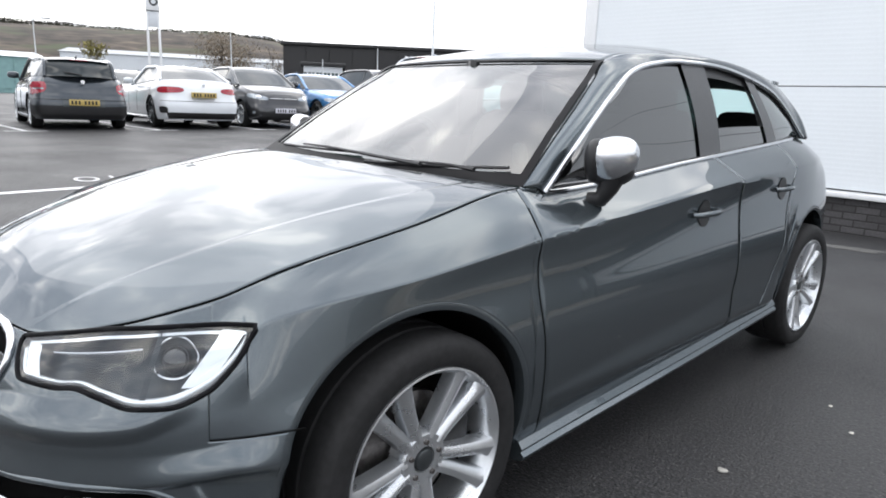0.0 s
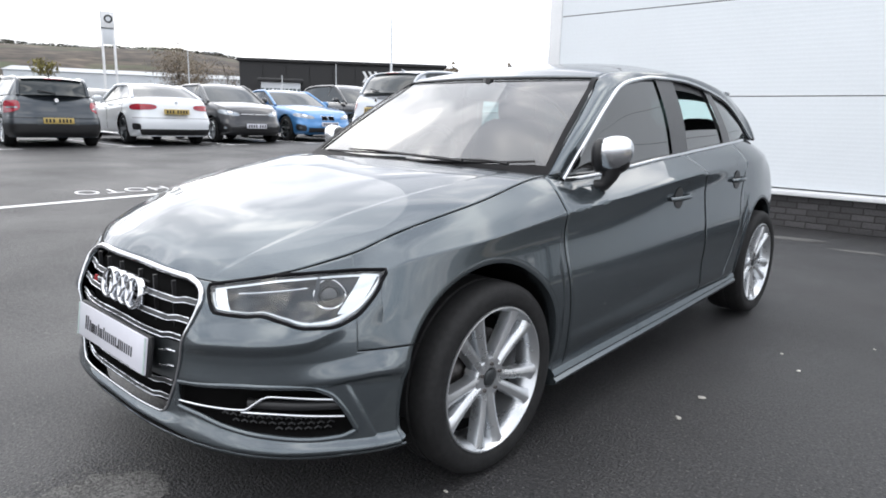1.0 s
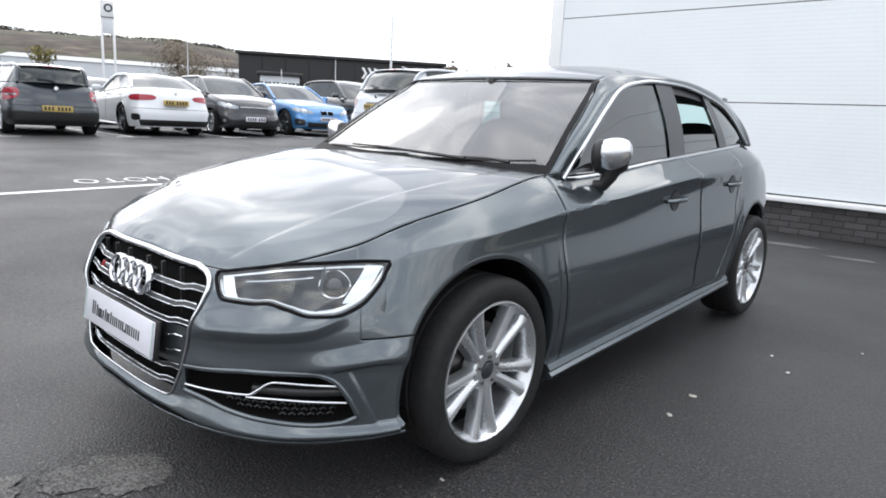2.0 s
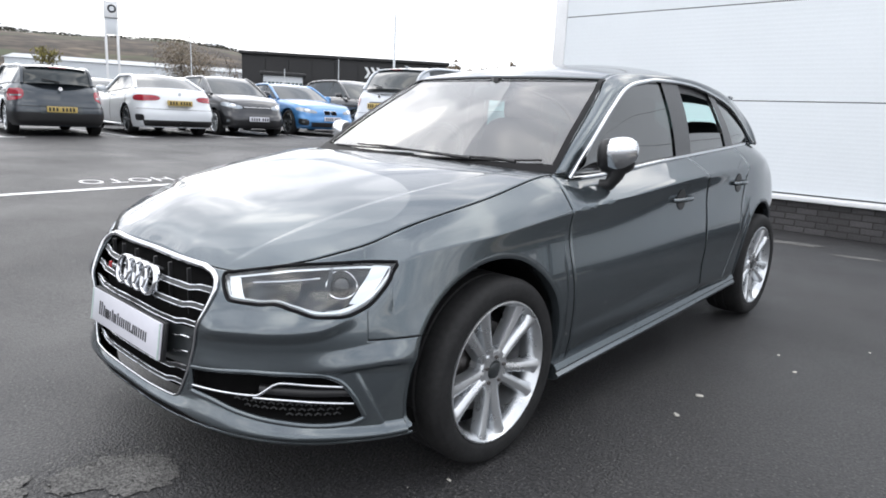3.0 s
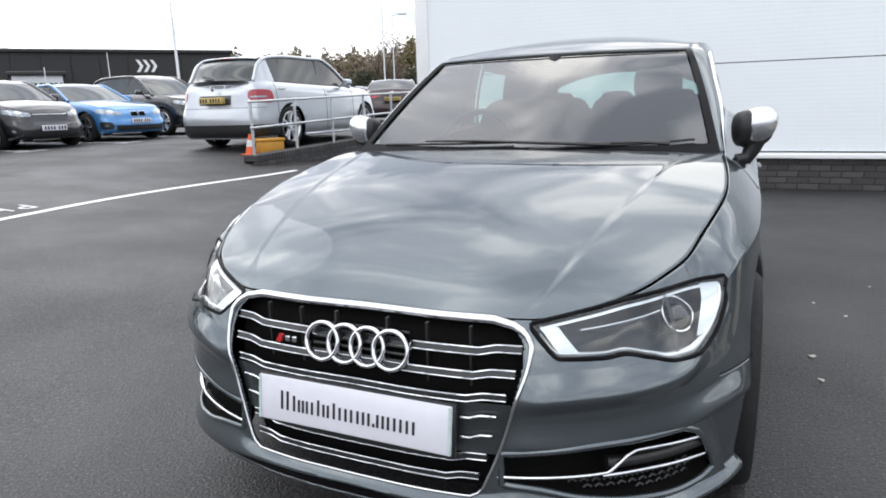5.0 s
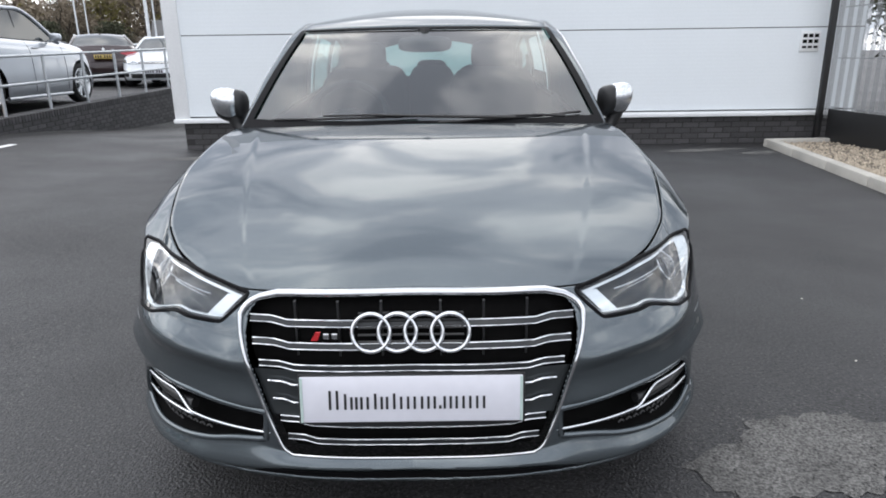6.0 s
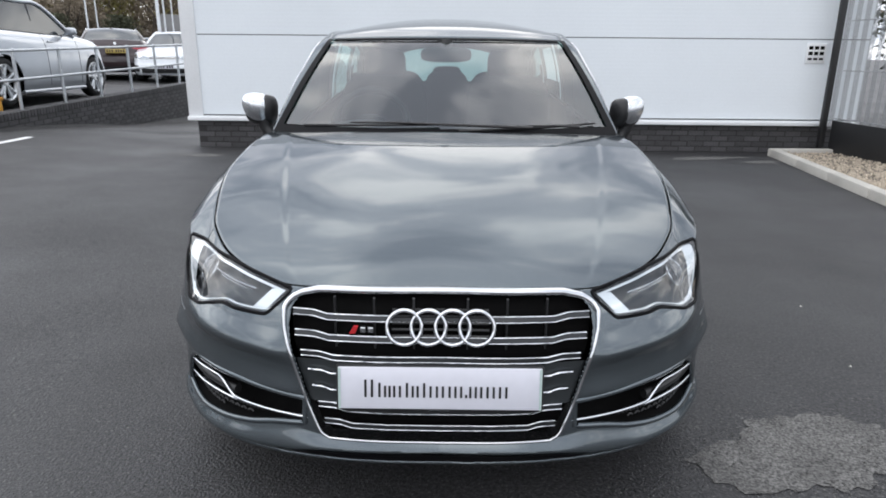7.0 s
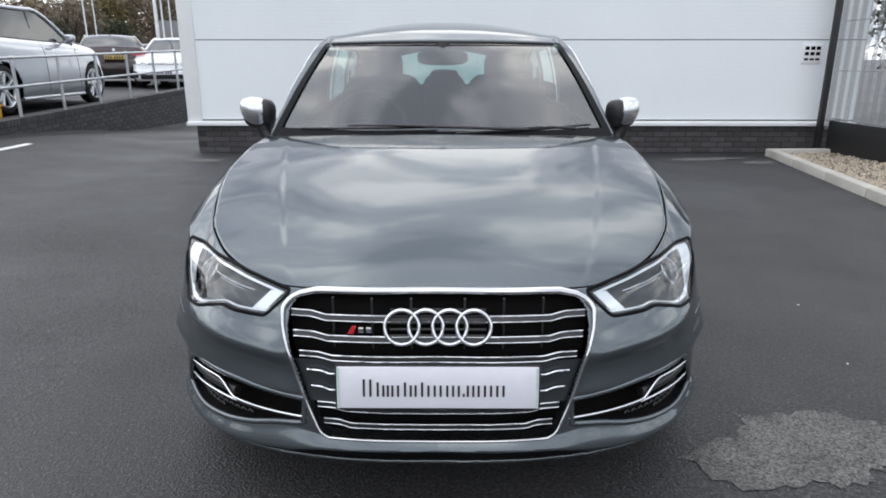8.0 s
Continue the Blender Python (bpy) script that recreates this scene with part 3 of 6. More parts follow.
for z0, z1 in ((0.458, 1.509), (1.521, 2.645), (2.657, 3.80)):
    for x0, x1 in ((X0 + 0.186, X1),):
        part("wall_panel", ribbed(x0, x1, z0, z1), CLAD, clad, smooth=0)
part("corner_trim", Shape().box((X0 + 0.09, YW - 0.006, 2.12), (0.20, 0.03, 3.48), 0.008), WHITEMETAL, clad, "white corner flashing")
part("base_flashing", Shape().box(((X0 + X1) / 2, YW - 0.02, 0.402), (X1 - X0 + 0.04, 0.08, 0.055), 0.010), WHITEMETAL, clad, "white drip flashing")
part("joint_line", Shape().box(((X0 + X1) / 2, YW - 0.004, 0.4525), (X1 - X0, 0.006, 0.009)), BLACK, clad)
for z in (1.515, 2.651):
    part("joint_line", Shape().box(((X0 + X1) / 2 + 0.1, YW + 0.004, z), (X1 - X0 - 0.2, 0.006, 0.010)), BLACK, clad)
plinth = tagged(part("brick_plinth", Shape().box(((X0 + 0.09 + X1) / 2, YW + 0.10, 0.18), (X1 - X0 - 0.09, 0.14, 0.40)), MORTAR), "dark grey brick plinth under the white wall", "wall", kind="structure")
vent = tagged(part("wall_vent", Shape().box((4.945, YW - 0.008, 1.335), (0.26, 0.02, 0.26), 0.006), WHITEMETAL), "square white wall vent with dark slots", "vent")
for i in range(3):
    for j in range(3):
        part("slot", Shape().box((4.945 + (i - 1) * 0.075, YW - 0.019, 1.335 + (j - 1) * 0.072), (0.055, 0.006, 0.045 if j else 0.028)), DARK, vent)

# ---- kerb, gravel bed and mesh fence at the building's end ----
kerb_a, kerb_b = np.array([4.36, 6.45]), np.array([3.55, 0.4])
kd = (kerb_b - kerb_a) / np.linalg.norm(kerb_b - kerb_a)
kn = np.array([-kd[1], kd[0]])
ang = math.degrees(math.atan2(kd[1], kd[0]))
kerb = tagged(part("kerb", Shape().box((0, 0, 0), (0.01, 0.01, 0.01)), CONCRETE, m=pose(*(kerb_a + kd * 3), 0.03)), "pale concrete kerb edging a gravel bed", "kerb", kind="structure")
inv = kerb.matrix_basis.inverted()
for i in range(7):
    c = kerb_a + kd * (0.46 + i * 0.915)
    part("kerb_stone", Shape().box((0, 0, 0), (0.905, 0.125, 0.20), 0.016), CONCRETE, kerb, m=inv @ pose(*(c + kn * 0.06), 0.0, 0, 0, ang))
part("kerb_return", Shape().box((0, 0, 0), (1.9, 0.125, 0.20), 0.016), CONCRETE, kerb, m=inv @ pose(5.3, 6.50, 0.0, 0, 0, 3))
bed = np.array([(4.42, 6.45), (3.62, 0.4), (9.0, 0.4), (9.0, 6.7)])
SOIL = material("gravel_soil", (0.16, 0.135, 0.105), 0.95, grain=0.4, grain_scale=70, stain=0.3, bump=0.6, bump_scale=90)
tagged(part("gravel_bed", Shape().add([(*p, 0.055) for p in bed], [(0, 1, 2, 3)]), SOIL), "brown gravelly soil behind the kerb", "ground", kind="structure")
GRAVEL = material("mixed_gravel", (0.42, 0.36, 0.28), 0.85, grain=0.3, grain_scale=60, stain=0.4, stain_scale=30)
rnd = random.Random(4)
gsh = Shape()
tet = np.array([(1, 0, -0.4), (-0.5, 0.87, -0.4), (-0.5, -0.87, -0.4), (0.1, 0.1, 0.8), (0.6, 0.7, 0.2), (-0.7, 0.0, 0.3)])
for _ in range(4200):
    t = rnd.random() ** 0.8
    y = 6.4 - 5.2 * t
    x = 4.42 - (6.45 - y) * 0.134 + 0.1 + rnd.random() ** 1.4 * 1.3
    r = rnd.uniform(0.008, 0.024)
    a = rnd.uniform(0, 6.28)
    rot = np.array([(math.cos(a), -math.sin(a), 0), (math.sin(a), math.cos(a), 0), (0, 0, 1)])
    gsh.add(tet * r @ rot.T + np.array([x, y, 0.058 + r * 0.3]), [(0, 4, 3), (4, 1, 3), (1, 5, 3), (5, 2, 3), (2, 0, 3), (0, 1, 4), (1, 2, 5)])
tagged(part("gravel", gsh, GRAVEL, smooth=0), "pale and brown loose gravel", "gravel", kind="stuff")

fence = thing("mesh_fence", "black and grey steel mesh fence with a black corner post", "fence")
part("fence_post", Shape().box((5.10, 6.62, 1.6), (0.075, 0.075, 3.3), 0.012), BLACKMETAL, fence, "black corner post")
f_dir = np.array([0.10, -1.0]) / math.hypot(0.10, 1.0)
f_len = 5.6
WIRE = material("grey_fence_wire", (0.30, 0.31, 0.32), 0.5, 0.3, grain=0.1)
wire_v = Shape().tube([(0, 0, 0), (0, 0, 2.9)], 0.010, 4, False).mesh("upright_wire", WIRE, 0)
fine_v = Shape().tube([(0, 0, 0), (0, 0, 2.9)], 0.0034, 4, False).mesh("upright_wire", WIRE, 0)
for i in range(7):
    for k in range(6):
        part("upright_wire", fine_v, None, fence, m=pose(5.17 + i * 0.118 + k * 0.0115, 6.62, 0.35))
for i in range(24):
    c = np.array([5.92, 6.58]) + f_dir * (0.04 + i * 0.23)
    part("upright_wire", wire_v, None, fence, m=pose(*c, 0.35, 0, 0, 0))
for z in np.arange(0.5, 3.2, 0.62):
    a, b = np.array([5.2, 6.55]), np.array([5.2, 6.55]) + f_dir * f_len
    part("cross_wire", Shape().tube([(*a, z), (*b, z)], 0.006, 4, False), WIRE, fence)
part("fence_foot", Shape().box((0, 0, 0), (f_len, 0.05, 0.42)), BLACK, fence, "dark lower board", m=pose(*(np.array([5.2, 6.55]) + f_dir * f_len / 2), 0.26, 0, 0, math.degrees(math.atan2(f_dir[1], f_dir[0]))))

# ---- retaining wall with railing ----
t = np.linspace(0, 1, 24)
line = W_A + (W_B - W_A) * t[:, None]
top = 0.37 + 0.22 * t
core = tagged(part("retaining_wall", Shape().grid(np.stack([
    np.c_[line + W_NOR * 0.12, np.full(24, -0.7)], np.c_[line + W_NOR * 0.12, top - 0.02], np.c_[line - W_NOR * 0.16, top - 0.02], np.c_[line - W_NOR * 0.16, np.full(24, -0.7)]], 1)), MORTAR),
    "low dark brick retaining wall with a soldier-brick top", "wall", kind="structure")
railing = thing("railing", "galvanised two-bar tube railing on a low brick wall", "railing")
w_len = float(np.linalg.norm(W_B - W_A))
rise = lambda d: 0.37 + 0.22 * d / w_len
for d in np.arange(0.08, w_len, 1.12):
    p = W_A + W_DIR * d
    part("rail_post", Shape().tube([(*p, rise(d) - 0.05), (*p, rise(d) + 0.88)], 0.026, 10).ball((*p, rise(d) + 0.88), (0.036, 0.036, 0.036), 10).ball((*p, rise(d) + 0.46), (0.036, 0.036, 0.036), 10), GALV, railing, smooth=60)
for h in (0.46, 0.88):
    a, b = W_A + W_DIR * 0.08, W_B
    part("rail_bar", Shape().tube([(*a, rise(0.08) + h), (*b, rise(w_len) + h)], 0.022, 10), GALV, railing, smooth=60)
# ---- the grey hatchback ----
HL_TOP = curve([(0.425, 0.667), (0.573, 0.693), (0.70, 0.711), (0.888, 0.722), (1.008, 0.727)])
HL_LOW = curve([(0.425, 0.660), (0.455, 0.630), (0.49, 0.604), (0.59, 0.605), (0.64, 0.610), (0.70, 0.598), (0.77, 0.584), (0.84, 0.586), (0.90, 0.606), (0.96, 0.658), (1.008, 0.722)])
GR_HALF = curve([(0.288, 0.29), (0.300, 0.312), (0.34, 0.332), (0.41, 0.358), (0.50, 0.384), (0.595, 0.409), (0.622, 0.411), (0.645, 0.399), (0.664, 0.366), (0.673, 0.32)])
FOG_TOP = curve([(0.36, 0.392), (0.46, 0.404), (0.60, 0.421), (0.76, 0.424), (0.83, 0.405), (0.87, 0.36), (0.905, 0.295)])
FOG_LOW = curve([(0.36, 0.322), (0.44, 0.315), (0.53, 0.297), (0.65, 0.281), (0.80, 0.271), (0.86, 0.274), (0.905, 0.290)])


def in_holes(s, z):
    lamp = (s > 0.425) & (s < 1.008) & (z < HL_TOP(s) - 0.001) & (z > HL_LOW(s) + 0.001)
    grille = (z > 0.288) & (z < 0.673) & (s < GR_HALF(z) - 0.0005)
    fog = (s > 0.36) & (s < 0.905) & (z < FOG_TOP(s) - 0.002) & (z > FOG_LOW(s) + 0.002)
    above = (s > 0.43) & (z > HL_TOP(np.clip(s, 0.425, 1.0)) - 0.0015)
    return lamp | grille | fog | (above & (s < 0.909))


def panel(sa, sb, zlo, zhi, ns, nz, holes=False, shape=None):
    """A piece of the body side between two upright seams and two lengthwise ones."""
    call = lambda a: a if callable(a) else (lambda _: np.full(np.shape(_), float(a)))
    sa, sb, zlo, zhi = call(sa), call(sb), call(zlo), call(zhi)
    p, q = np.meshgrid(np.linspace(0, 1, ns), np.linspace(0, 1, nz), indexing="ij")
    z = np.full(p.shape, 0.5)
    for _ in range(6):
        s = sa(z) * (1 - p) + sb(z) * p
        z = zlo(s) * (1 - q) + zhi(s) * q
    keep = None
    if holes:
        mid = lambda a: (a[1:, 1:] + a[:-1, 1:] + a[1:, :-1] + a[:-1, :-1]) / 4
        keep = ~in_holes(mid(s), mid(z))
    return (shape or Shape()).grid(body(s, z), keep)


car = thing("hatchback_car", "dark grey metallic five-door hatchback parked on the asphalt", "car")
y_at = lambda s: OUT(s)[..., 1]
arch_front = lambda z: S_OF_Y(-0.03 - np.sqrt(np.clip((0.387 - 0.010 * fade(-np.asarray(z, float), -0.542, -0.41)) ** 2 - (np.asarray(z, float) - 0.335) ** 2, 0, None)))
top_gap = lambda s: top_z(s) - 0.002

scol = np.concatenate([np.linspace(0, 0.9085, 250), np.linspace(0.9085, 1.12, 56)[1:]])
q = np.concatenate([np.linspace(0, 1, 96), np.linspace(1, 2, 60)[1:]])
s_b, q_b = np.meshgrid(scol, q, indexing="ij")
z_b = np.where(q_b <= 1, 0.216 + (0.516 - 0.216) * q_b, 0.516 + (top_gap(s_b) - 0.516) * (q_b - 1))
edge_s = np.where(q_b <= 1, arch_front(z_b), 0.9085)
mid4 = lambda a: (a[1:, 1:] + a[:-1, 1:] + a[1:, :-1] + a[:-1, :-1]) / 4
keep = ~in_holes(mid4(s_b), mid4(z_b)) & (s_b[:-1, :-1] < edge_s[:-1, :-1] - 1e-5) & ((mid4(q_b) < 1) | (mid4(s_b) < 0.9085))
s_b = np.where(q_b <= 1, np.minimum(s_b, edge_s), s_b)
sh = Shape().grid(body(s_b, z_b), keep)
thicken(part("front_bumper", sh.both(), PAINT, car, weld=0.0008), 0.005)
seam_z = lambda s: np.maximum(0.520, arch_z(y_at(s)))
low_z = lambda s: np.where(y_at(s) > 0.3, np.maximum(0.21, arch_z(y_at(s))), np.maximum(0.520, arch_z(y_at(s))))
S_DOOR1 = curve([(0.2, S0 + 0.44), (0.38, S0 + 0.42), (0.72, S0 + 0.378), (0.87, S0 + 0.385), (1.0, S0 + 0.42)])
S_DOOR2 = curve([(0.2, S0 + 1.62), (0.9, S0 + 1.68), (1.0, S0 + 1.675)])
S_DOOR3 = curve([(0.22, 3.345), (0.38, 3.40), (0.47, 3.477), (0.63, 3.60), (0.74, 3.625), (0.9, 3.71), (1.1, 3.82)])
G = 0.0016
for side, flip in (("left", False), ("right", True)):
    for name, a, b, lo, hi, ns, nz in (
            ("front_fender", 0.909, lambda z: S_DOOR1(z) - G, low_z, top_gap, 260, 90),
            ("front_door", lambda z: S_DOOR1(z) + G, lambda z: S_DOOR2(z) - G, lambda s: 0.24 + 0.036 * (s - 1.85), top_gap, 60, 80),
            ("rear_door", lambda z: S_DOOR2(z) + G, lambda z: S_DOOR3(z) - G, lambda s: 0.24 + 0.036 * (s - 1.85), top_gap, 60, 80),
            ("rear_quarter", lambda z: S_DOOR3(z) + G, OUT.length, lambda s: np.maximum(0.25, arch_z(y_at(s))), top_gap, 150, 70)):
        sh = panel(a, b, lo, hi, ns, nz, name == "front_fender")
        if name == "front_fender":
            panel(0.43, 0.9091, lambda s: HL_TOP(s) - 0.002, top_gap, 90, 6, False, sh)
        thicken(part(name, sh.mirrored() if flip else sh, PAINT, car), 0.004)

for flip in (False, True):
    for fn, za, zb, thick in ((S_DOOR1, 0.25, 0.9, 0.0030), (S_DOOR2, 0.27, 0.90, 0.0025), (S_DOOR3, 0.40, 0.90, 0.0025)):
        zz = np.linspace(za, zb, 40)
        zz = zz[zz < top_z(fn(zz)) - 0.004]
        seam = Shape().tube(body(fn(zz), zz) + outward(fn(zz), zz, body) * 0.0005, thick, 6, False)
        part("door_joint", seam.mirrored() if flip else seam, DARK, car)

# bonnet: a patch between the wings, the grille's top edge and the windscreen
HOOD_MID = curve([(0, -0.736, 0.680), (0.08, -0.665, 0.739), (0.25, -0.46, 0.828), (0.55, -0.12, 0.905), (0.8, 0.13, 0.946), (1, 0.315, 0.963)])
def EDGE(s):
    p = body(s, top_z(s))
    return p + np.stack([-0.003 * np.clip(p[..., 0] / 0.1, 0, 1), 0 * p[..., 0] + 0.001, 0 * p[..., 0] + 0.001], -1)



def hood_point(u, v):
    """u from the middle to the wing, v from the nose to the windscreen."""
    c0 = HOOD_MID(v)
    c0 = np.concatenate([np.zeros((*np.shape(v), 1)), c0], -1)
    c1 = EDGE(0.42 + (S0 + 0.42 - 0.42) * v)
    d0 = EDGE(0.42 * u)
    w1 = EDGE(np.full(np.shape(u), S0 + 0.42))
    d1 = np.stack([w1[..., 0] * u, 0.315 + (w1[..., 1] - 0.315) * u ** 2, 0.963 + (w1[..., 2] - 0.963) * u ** 2.2], -1)
    p00, p01 = np.array([0, -0.736, 0.680]), np.array([0, 0.315, 0.963])
    p10, p11 = EDGE(0.42), EDGE(S0 + 0.42)
    uu, vv = u[..., None], v[..., None]
    e = uu ** 2
    pt = (1 - vv) * d0 + vv * d1 + (1 - e) * c0 + e * c1 - ((1 - e) * (1 - vv) * p00 + e * (1 - vv) * p10 + (1 - e) * vv * p01 + e * vv * p11)
    side_x = (1 - v) * d0[..., 0] + v * d1[..., 0] + u * c1[..., 0] - (u * (1 - v) * p10[0] + u * v * p11[0])
    pt[..., 0] = side_x
    crown = 6 * u ** 2 * (1 - u) * v ** 0.5 * (1 - v) ** 0.4
    x = pt[..., 0]
    xc = 0.365 + 0.265 * v ** 0.75
    k = np.clip((x - xc + 0.010) / 0.018, 0, 1)
    ends = np.clip(v / 0.12, 0, 1) * np.clip((1.0 - v) / 0.06, 0, 1)
    pt[..., 2] += 0.012 * crown + (0.0026 * k * k * (3 - 2 * k) - 0.0013) * ends
    return pt


u, v = np.meshgrid(np.linspace(0, 1, 90), np.linspace(0, 1, 110), indexing="ij")
thicken(part("bonnet", Shape().grid(hood_point(u, v)).both(), PAINT, car, weld=0.0008, smooth=50), 0.004)

# upper body: window line D, roof edge E, both walked from the screen's foot to the tail
D_PTS = [(0.737, 0.53, 0.926), (0.708, 0.76, 1.104), (0.675, 0.93, 1.213), (0.648, 1.095, 1.304), (0.632, 1.294, 1.345), (0.624, 1.5, 1.363),
         (0.618, 1.90, 1.362), (0.615, 2.37, 1.303), (0.624, 2.62, 1.216), (0.652, 2.855, 1.072), (0.660, 2.92, 1.068), (0.625, 3.01, 1.055)]
E_PTS = [(0.722, 0.445, 0.946), (0.672, 0.645, 1.085), (0.636, 0.79, 1.18), (0.602, 0.92, 1.265), (0.573, 1.03, 1.336), (0.574, 1.25, 1.376),
         (0.568, 1.9, 1.398), (0.556, 2.32, 1.380), (0.548, 2.53, 1.358), (0.540, 2.70, 1.334), (0.545, 2.82, 1.285), (0.572, 2.95, 1.185)]


def by_index(pts):
    p = np.array(pts, float)
    q = np.vstack([2 * p[0] - p[1], p, 2 * p[-1] - p[-2]])

    def at(k):
        k = np.asarray(k, float)
        i = np.clip(k.astype(int), 0, len(p) - 2)
        t = (k - i)[..., None]
        a, b, c, d = q[i], q[i + 1], q[i + 2], q[i + 3]
        return 0.5 * (2 * b + (c - a) * t + (2 * a - 5 * b + 4 * c - d) * t ** 2 + (3 * b - a - 3 * c + d) * t ** 3)
    return at


DL, EL = by_index(D_PTS), by_index(E_PTS)
BELT = lambda y: body(S_OF_Y(y), top_z(S_OF_Y(y)))
k, w = np.meshgrid(np.linspace(0, 11, 140), np.linspace(0, 1, 10), indexing="ij")
rail = DL(k) * (1 - w[..., None]) + EL(k) * w[..., None]
bulge = np.sin(np.pi * w) * 0.012
rail += np.stack([bulge, -bulge * 0.5 * (k < 4), bulge], -1)
for flip in (False, True):
    sh = Shape().grid(rail)
    base = np.array([[BELT(0.42), BELT(0.47), BELT(0.53)], [EL(0.0), 0.5 * (EL(0.0) + DL(0.0)), DL(0.0)]])
    sh.grid(base)
    tail = np.array([BELT(y) for y in np.linspace(2.86, 3.01, 12)])
    sh.grid(np.stack([tail, DL(np.linspace(9, 11, 12))]))
    thicken(part("roof_pillar", sh.mirrored() if flip else sh, PAINT, car), 0.004)

ROOF_MID = curve([(4, 0.985, 1.346), (5, 1.25, 1.416), (6, 1.9, 1.474), (7, 2.45, 1.454), (8, 2.68, 1.430), (9, 2.86, 1.405), (10, 2.98, 1.380), (11, 3.10, 1.342)])


def across(edge, mid, x):
    """From the middle line out to an edge line, bowed; x in 0..1."""
    p = np.zeros((*x.shape, 3))
    p[..., 0] = edge[..., 0] * x
    p[..., 1] = mid[..., 0] + (edge[..., 1] - mid[..., 0]) * x ** 2
    p[..., 2] = mid[..., 1] + (edge[..., 2] - mid[..., 1]) * x ** 2.4
    return p


k, x = np.meshgrid(np.linspace(4, 11, 70), np.linspace(0, 1, 24), indexing="ij")
thicken(part("roof", Shape().grid(across(EL(k), ROOF_MID(k), x)).both(), PAINT, car, weld=0.0008, smooth=60), 0.004)
SCREEN_MID = curve([(0, 0.375, 0.945), (4, 0.982, 1.343)])


def screen_point(k, x, drop=0.004):
    p = across(EL(k), SCREEN_MID(k), x)
    p[..., 1] += drop
    p[..., 2] -= drop + 0.012 * np.sin(np.pi * k / 4) * -1
    return p


k, x = np.meshgrid(np.linspace(0, 4, 40), np.linspace(0, 0.985, 30), indexing="ij")
ws = part("windscreen", Shape().grid(screen_point(k, x)).both(), WINDSCREEN, car, "tinted windscreen reflecting clouds", weld=0.0008, smooth=60)
ws.visible_shadow = False
sh = Shape()
for ka, kb, xa, xb in ((0, 4, 0.972, 1.012), (3.92, 4.0, 0, 0.972), (0, 0.20, 0, 0.972)):
    k, x = np.meshgrid(np.linspace(ka, kb, 30), np.linspace(xa, xb, 24), indexing="ij")
    sh.grid(screen_point(k, x, 0.0005) + np.array([0, -0.003, 0.003]))
part("screen_border", sh.both(), FRIT, ws, "black screen edge band", smooth=60)
# scuttle below the screen
sh = Shape()
a = np.array([hood_point(np.array(t), np.array(1.0)) for t in np.linspace(0, 1, 20)]) + np.array([0, 0.004, -0.012])
b = screen_point(np.full(20, 0.02), np.linspace(0, 1, 20)) + np.array([0, 0.01, -0.006])
sh.grid(np.stack([a, b])).both()
part("scuttle", sh, BLACK, car)

# side windows: front pane, rear pane wound half down, quarter pane
DLINE = np.array([DL(t) for t in np.linspace(0, 9, 400)])
d_at = lambda y: np.stack([np.interp(y, DLINE[:, 1], DLINE[:, i]) for i in range(3)], -1)


def pane(ya, yb, wa, wb, n=50, lean=(0.0, 0.0), inset=0.012):
    """Part of the side glass between two uprights, from wa to wb of the window's height."""
    t, w = np.meshgrid(np.linspace(0, 1, n), np.linspace(0, 1, 16), indexing="ij")
    w = wa + (wb - wa) * w
    y = ya + (yb - ya) * t + (lean[0] * (1 - t) + lean[1] * t) * w
    y = np.clip(y, 0.535, 2.855)
    lo, hi = BELT(y), d_at(y)
    p = lo * (1 - w[..., None]) + hi * w[..., None]
    p[..., 0] += 0.016 * np.sin(np.pi * w) - inset
    return p


for flip in (False, True):
    turn = (lambda s: s.mirrored()) if flip else (lambda s: s)
    for name, ya, yb, wa, wb, lean in (("front_window", 0.54, 1.61, 0.0, 1.0, (0, -0.09)), ("rear_window", 1.74, 2.33, 0.0, 0.30 if not flip else 1.0, (-0.08, -0.18)), ("quarter_window", 2.40, 2.855, 0, 1, (-0.2, 0))):
        o = part(name, turn(Shape().grid(pane(ya, yb, wa, wb, lean=lean))), TAILGLASS if flip and name == "rear_window" else SIDEGLASS, car, "side window wound half down" if name == "rear_window" and not flip else "", smooth=60)
        o.visible_shadow = False
    for ya, yb, lean in ((1.572, 1.762, (-0.09, -0.08)), (2.285, 2.41, (-0.18, -0.2))):
        part("window_pillar", turn(Shape().grid(pane(ya, yb, 0, 1, 6, lean, inset=0.004))), PILLAR, car, "dark grey window pillar", smooth=60)
    frame_ = Shape().grid(pane(1.745, 2.33, 0.86, 1.0, 20, (-0.08, -0.18), inset=0.018)).grid(pane(2.27, 2.33, 0.0, 1.0, 6, (-0.18, -0.18), inset=0.02)).grid(pane(1.745, 1.785, 0.0, 1.0, 6, (-0.08, -0.08), inset=0.02))
    part("rear_window_frame", turn(frame_), BLACK, car, "black rear window frame", smooth=60)
    # dark rubber inside the window opening and the bright strip round it
    loop = np.vstack([[BELT(y) for y in np.linspace(2.86, 0.53, 60)], DLINE[::4], DLINE[-1:]])
    loop = np.array(loop)
    part("window_strip", turn(Shape().tube(loop + np.array([0.003, 0, 0]), 0.0098, 8, False)), CHROME, car, "bright window surround strip", smooth=60)
    part("window_seal", turn(Shape().tube(loop * np.array([1, 1, 1]) + np.array([-0.012, 0, 0]), 0.010, 6, False)), BLACK, car, smooth=60)

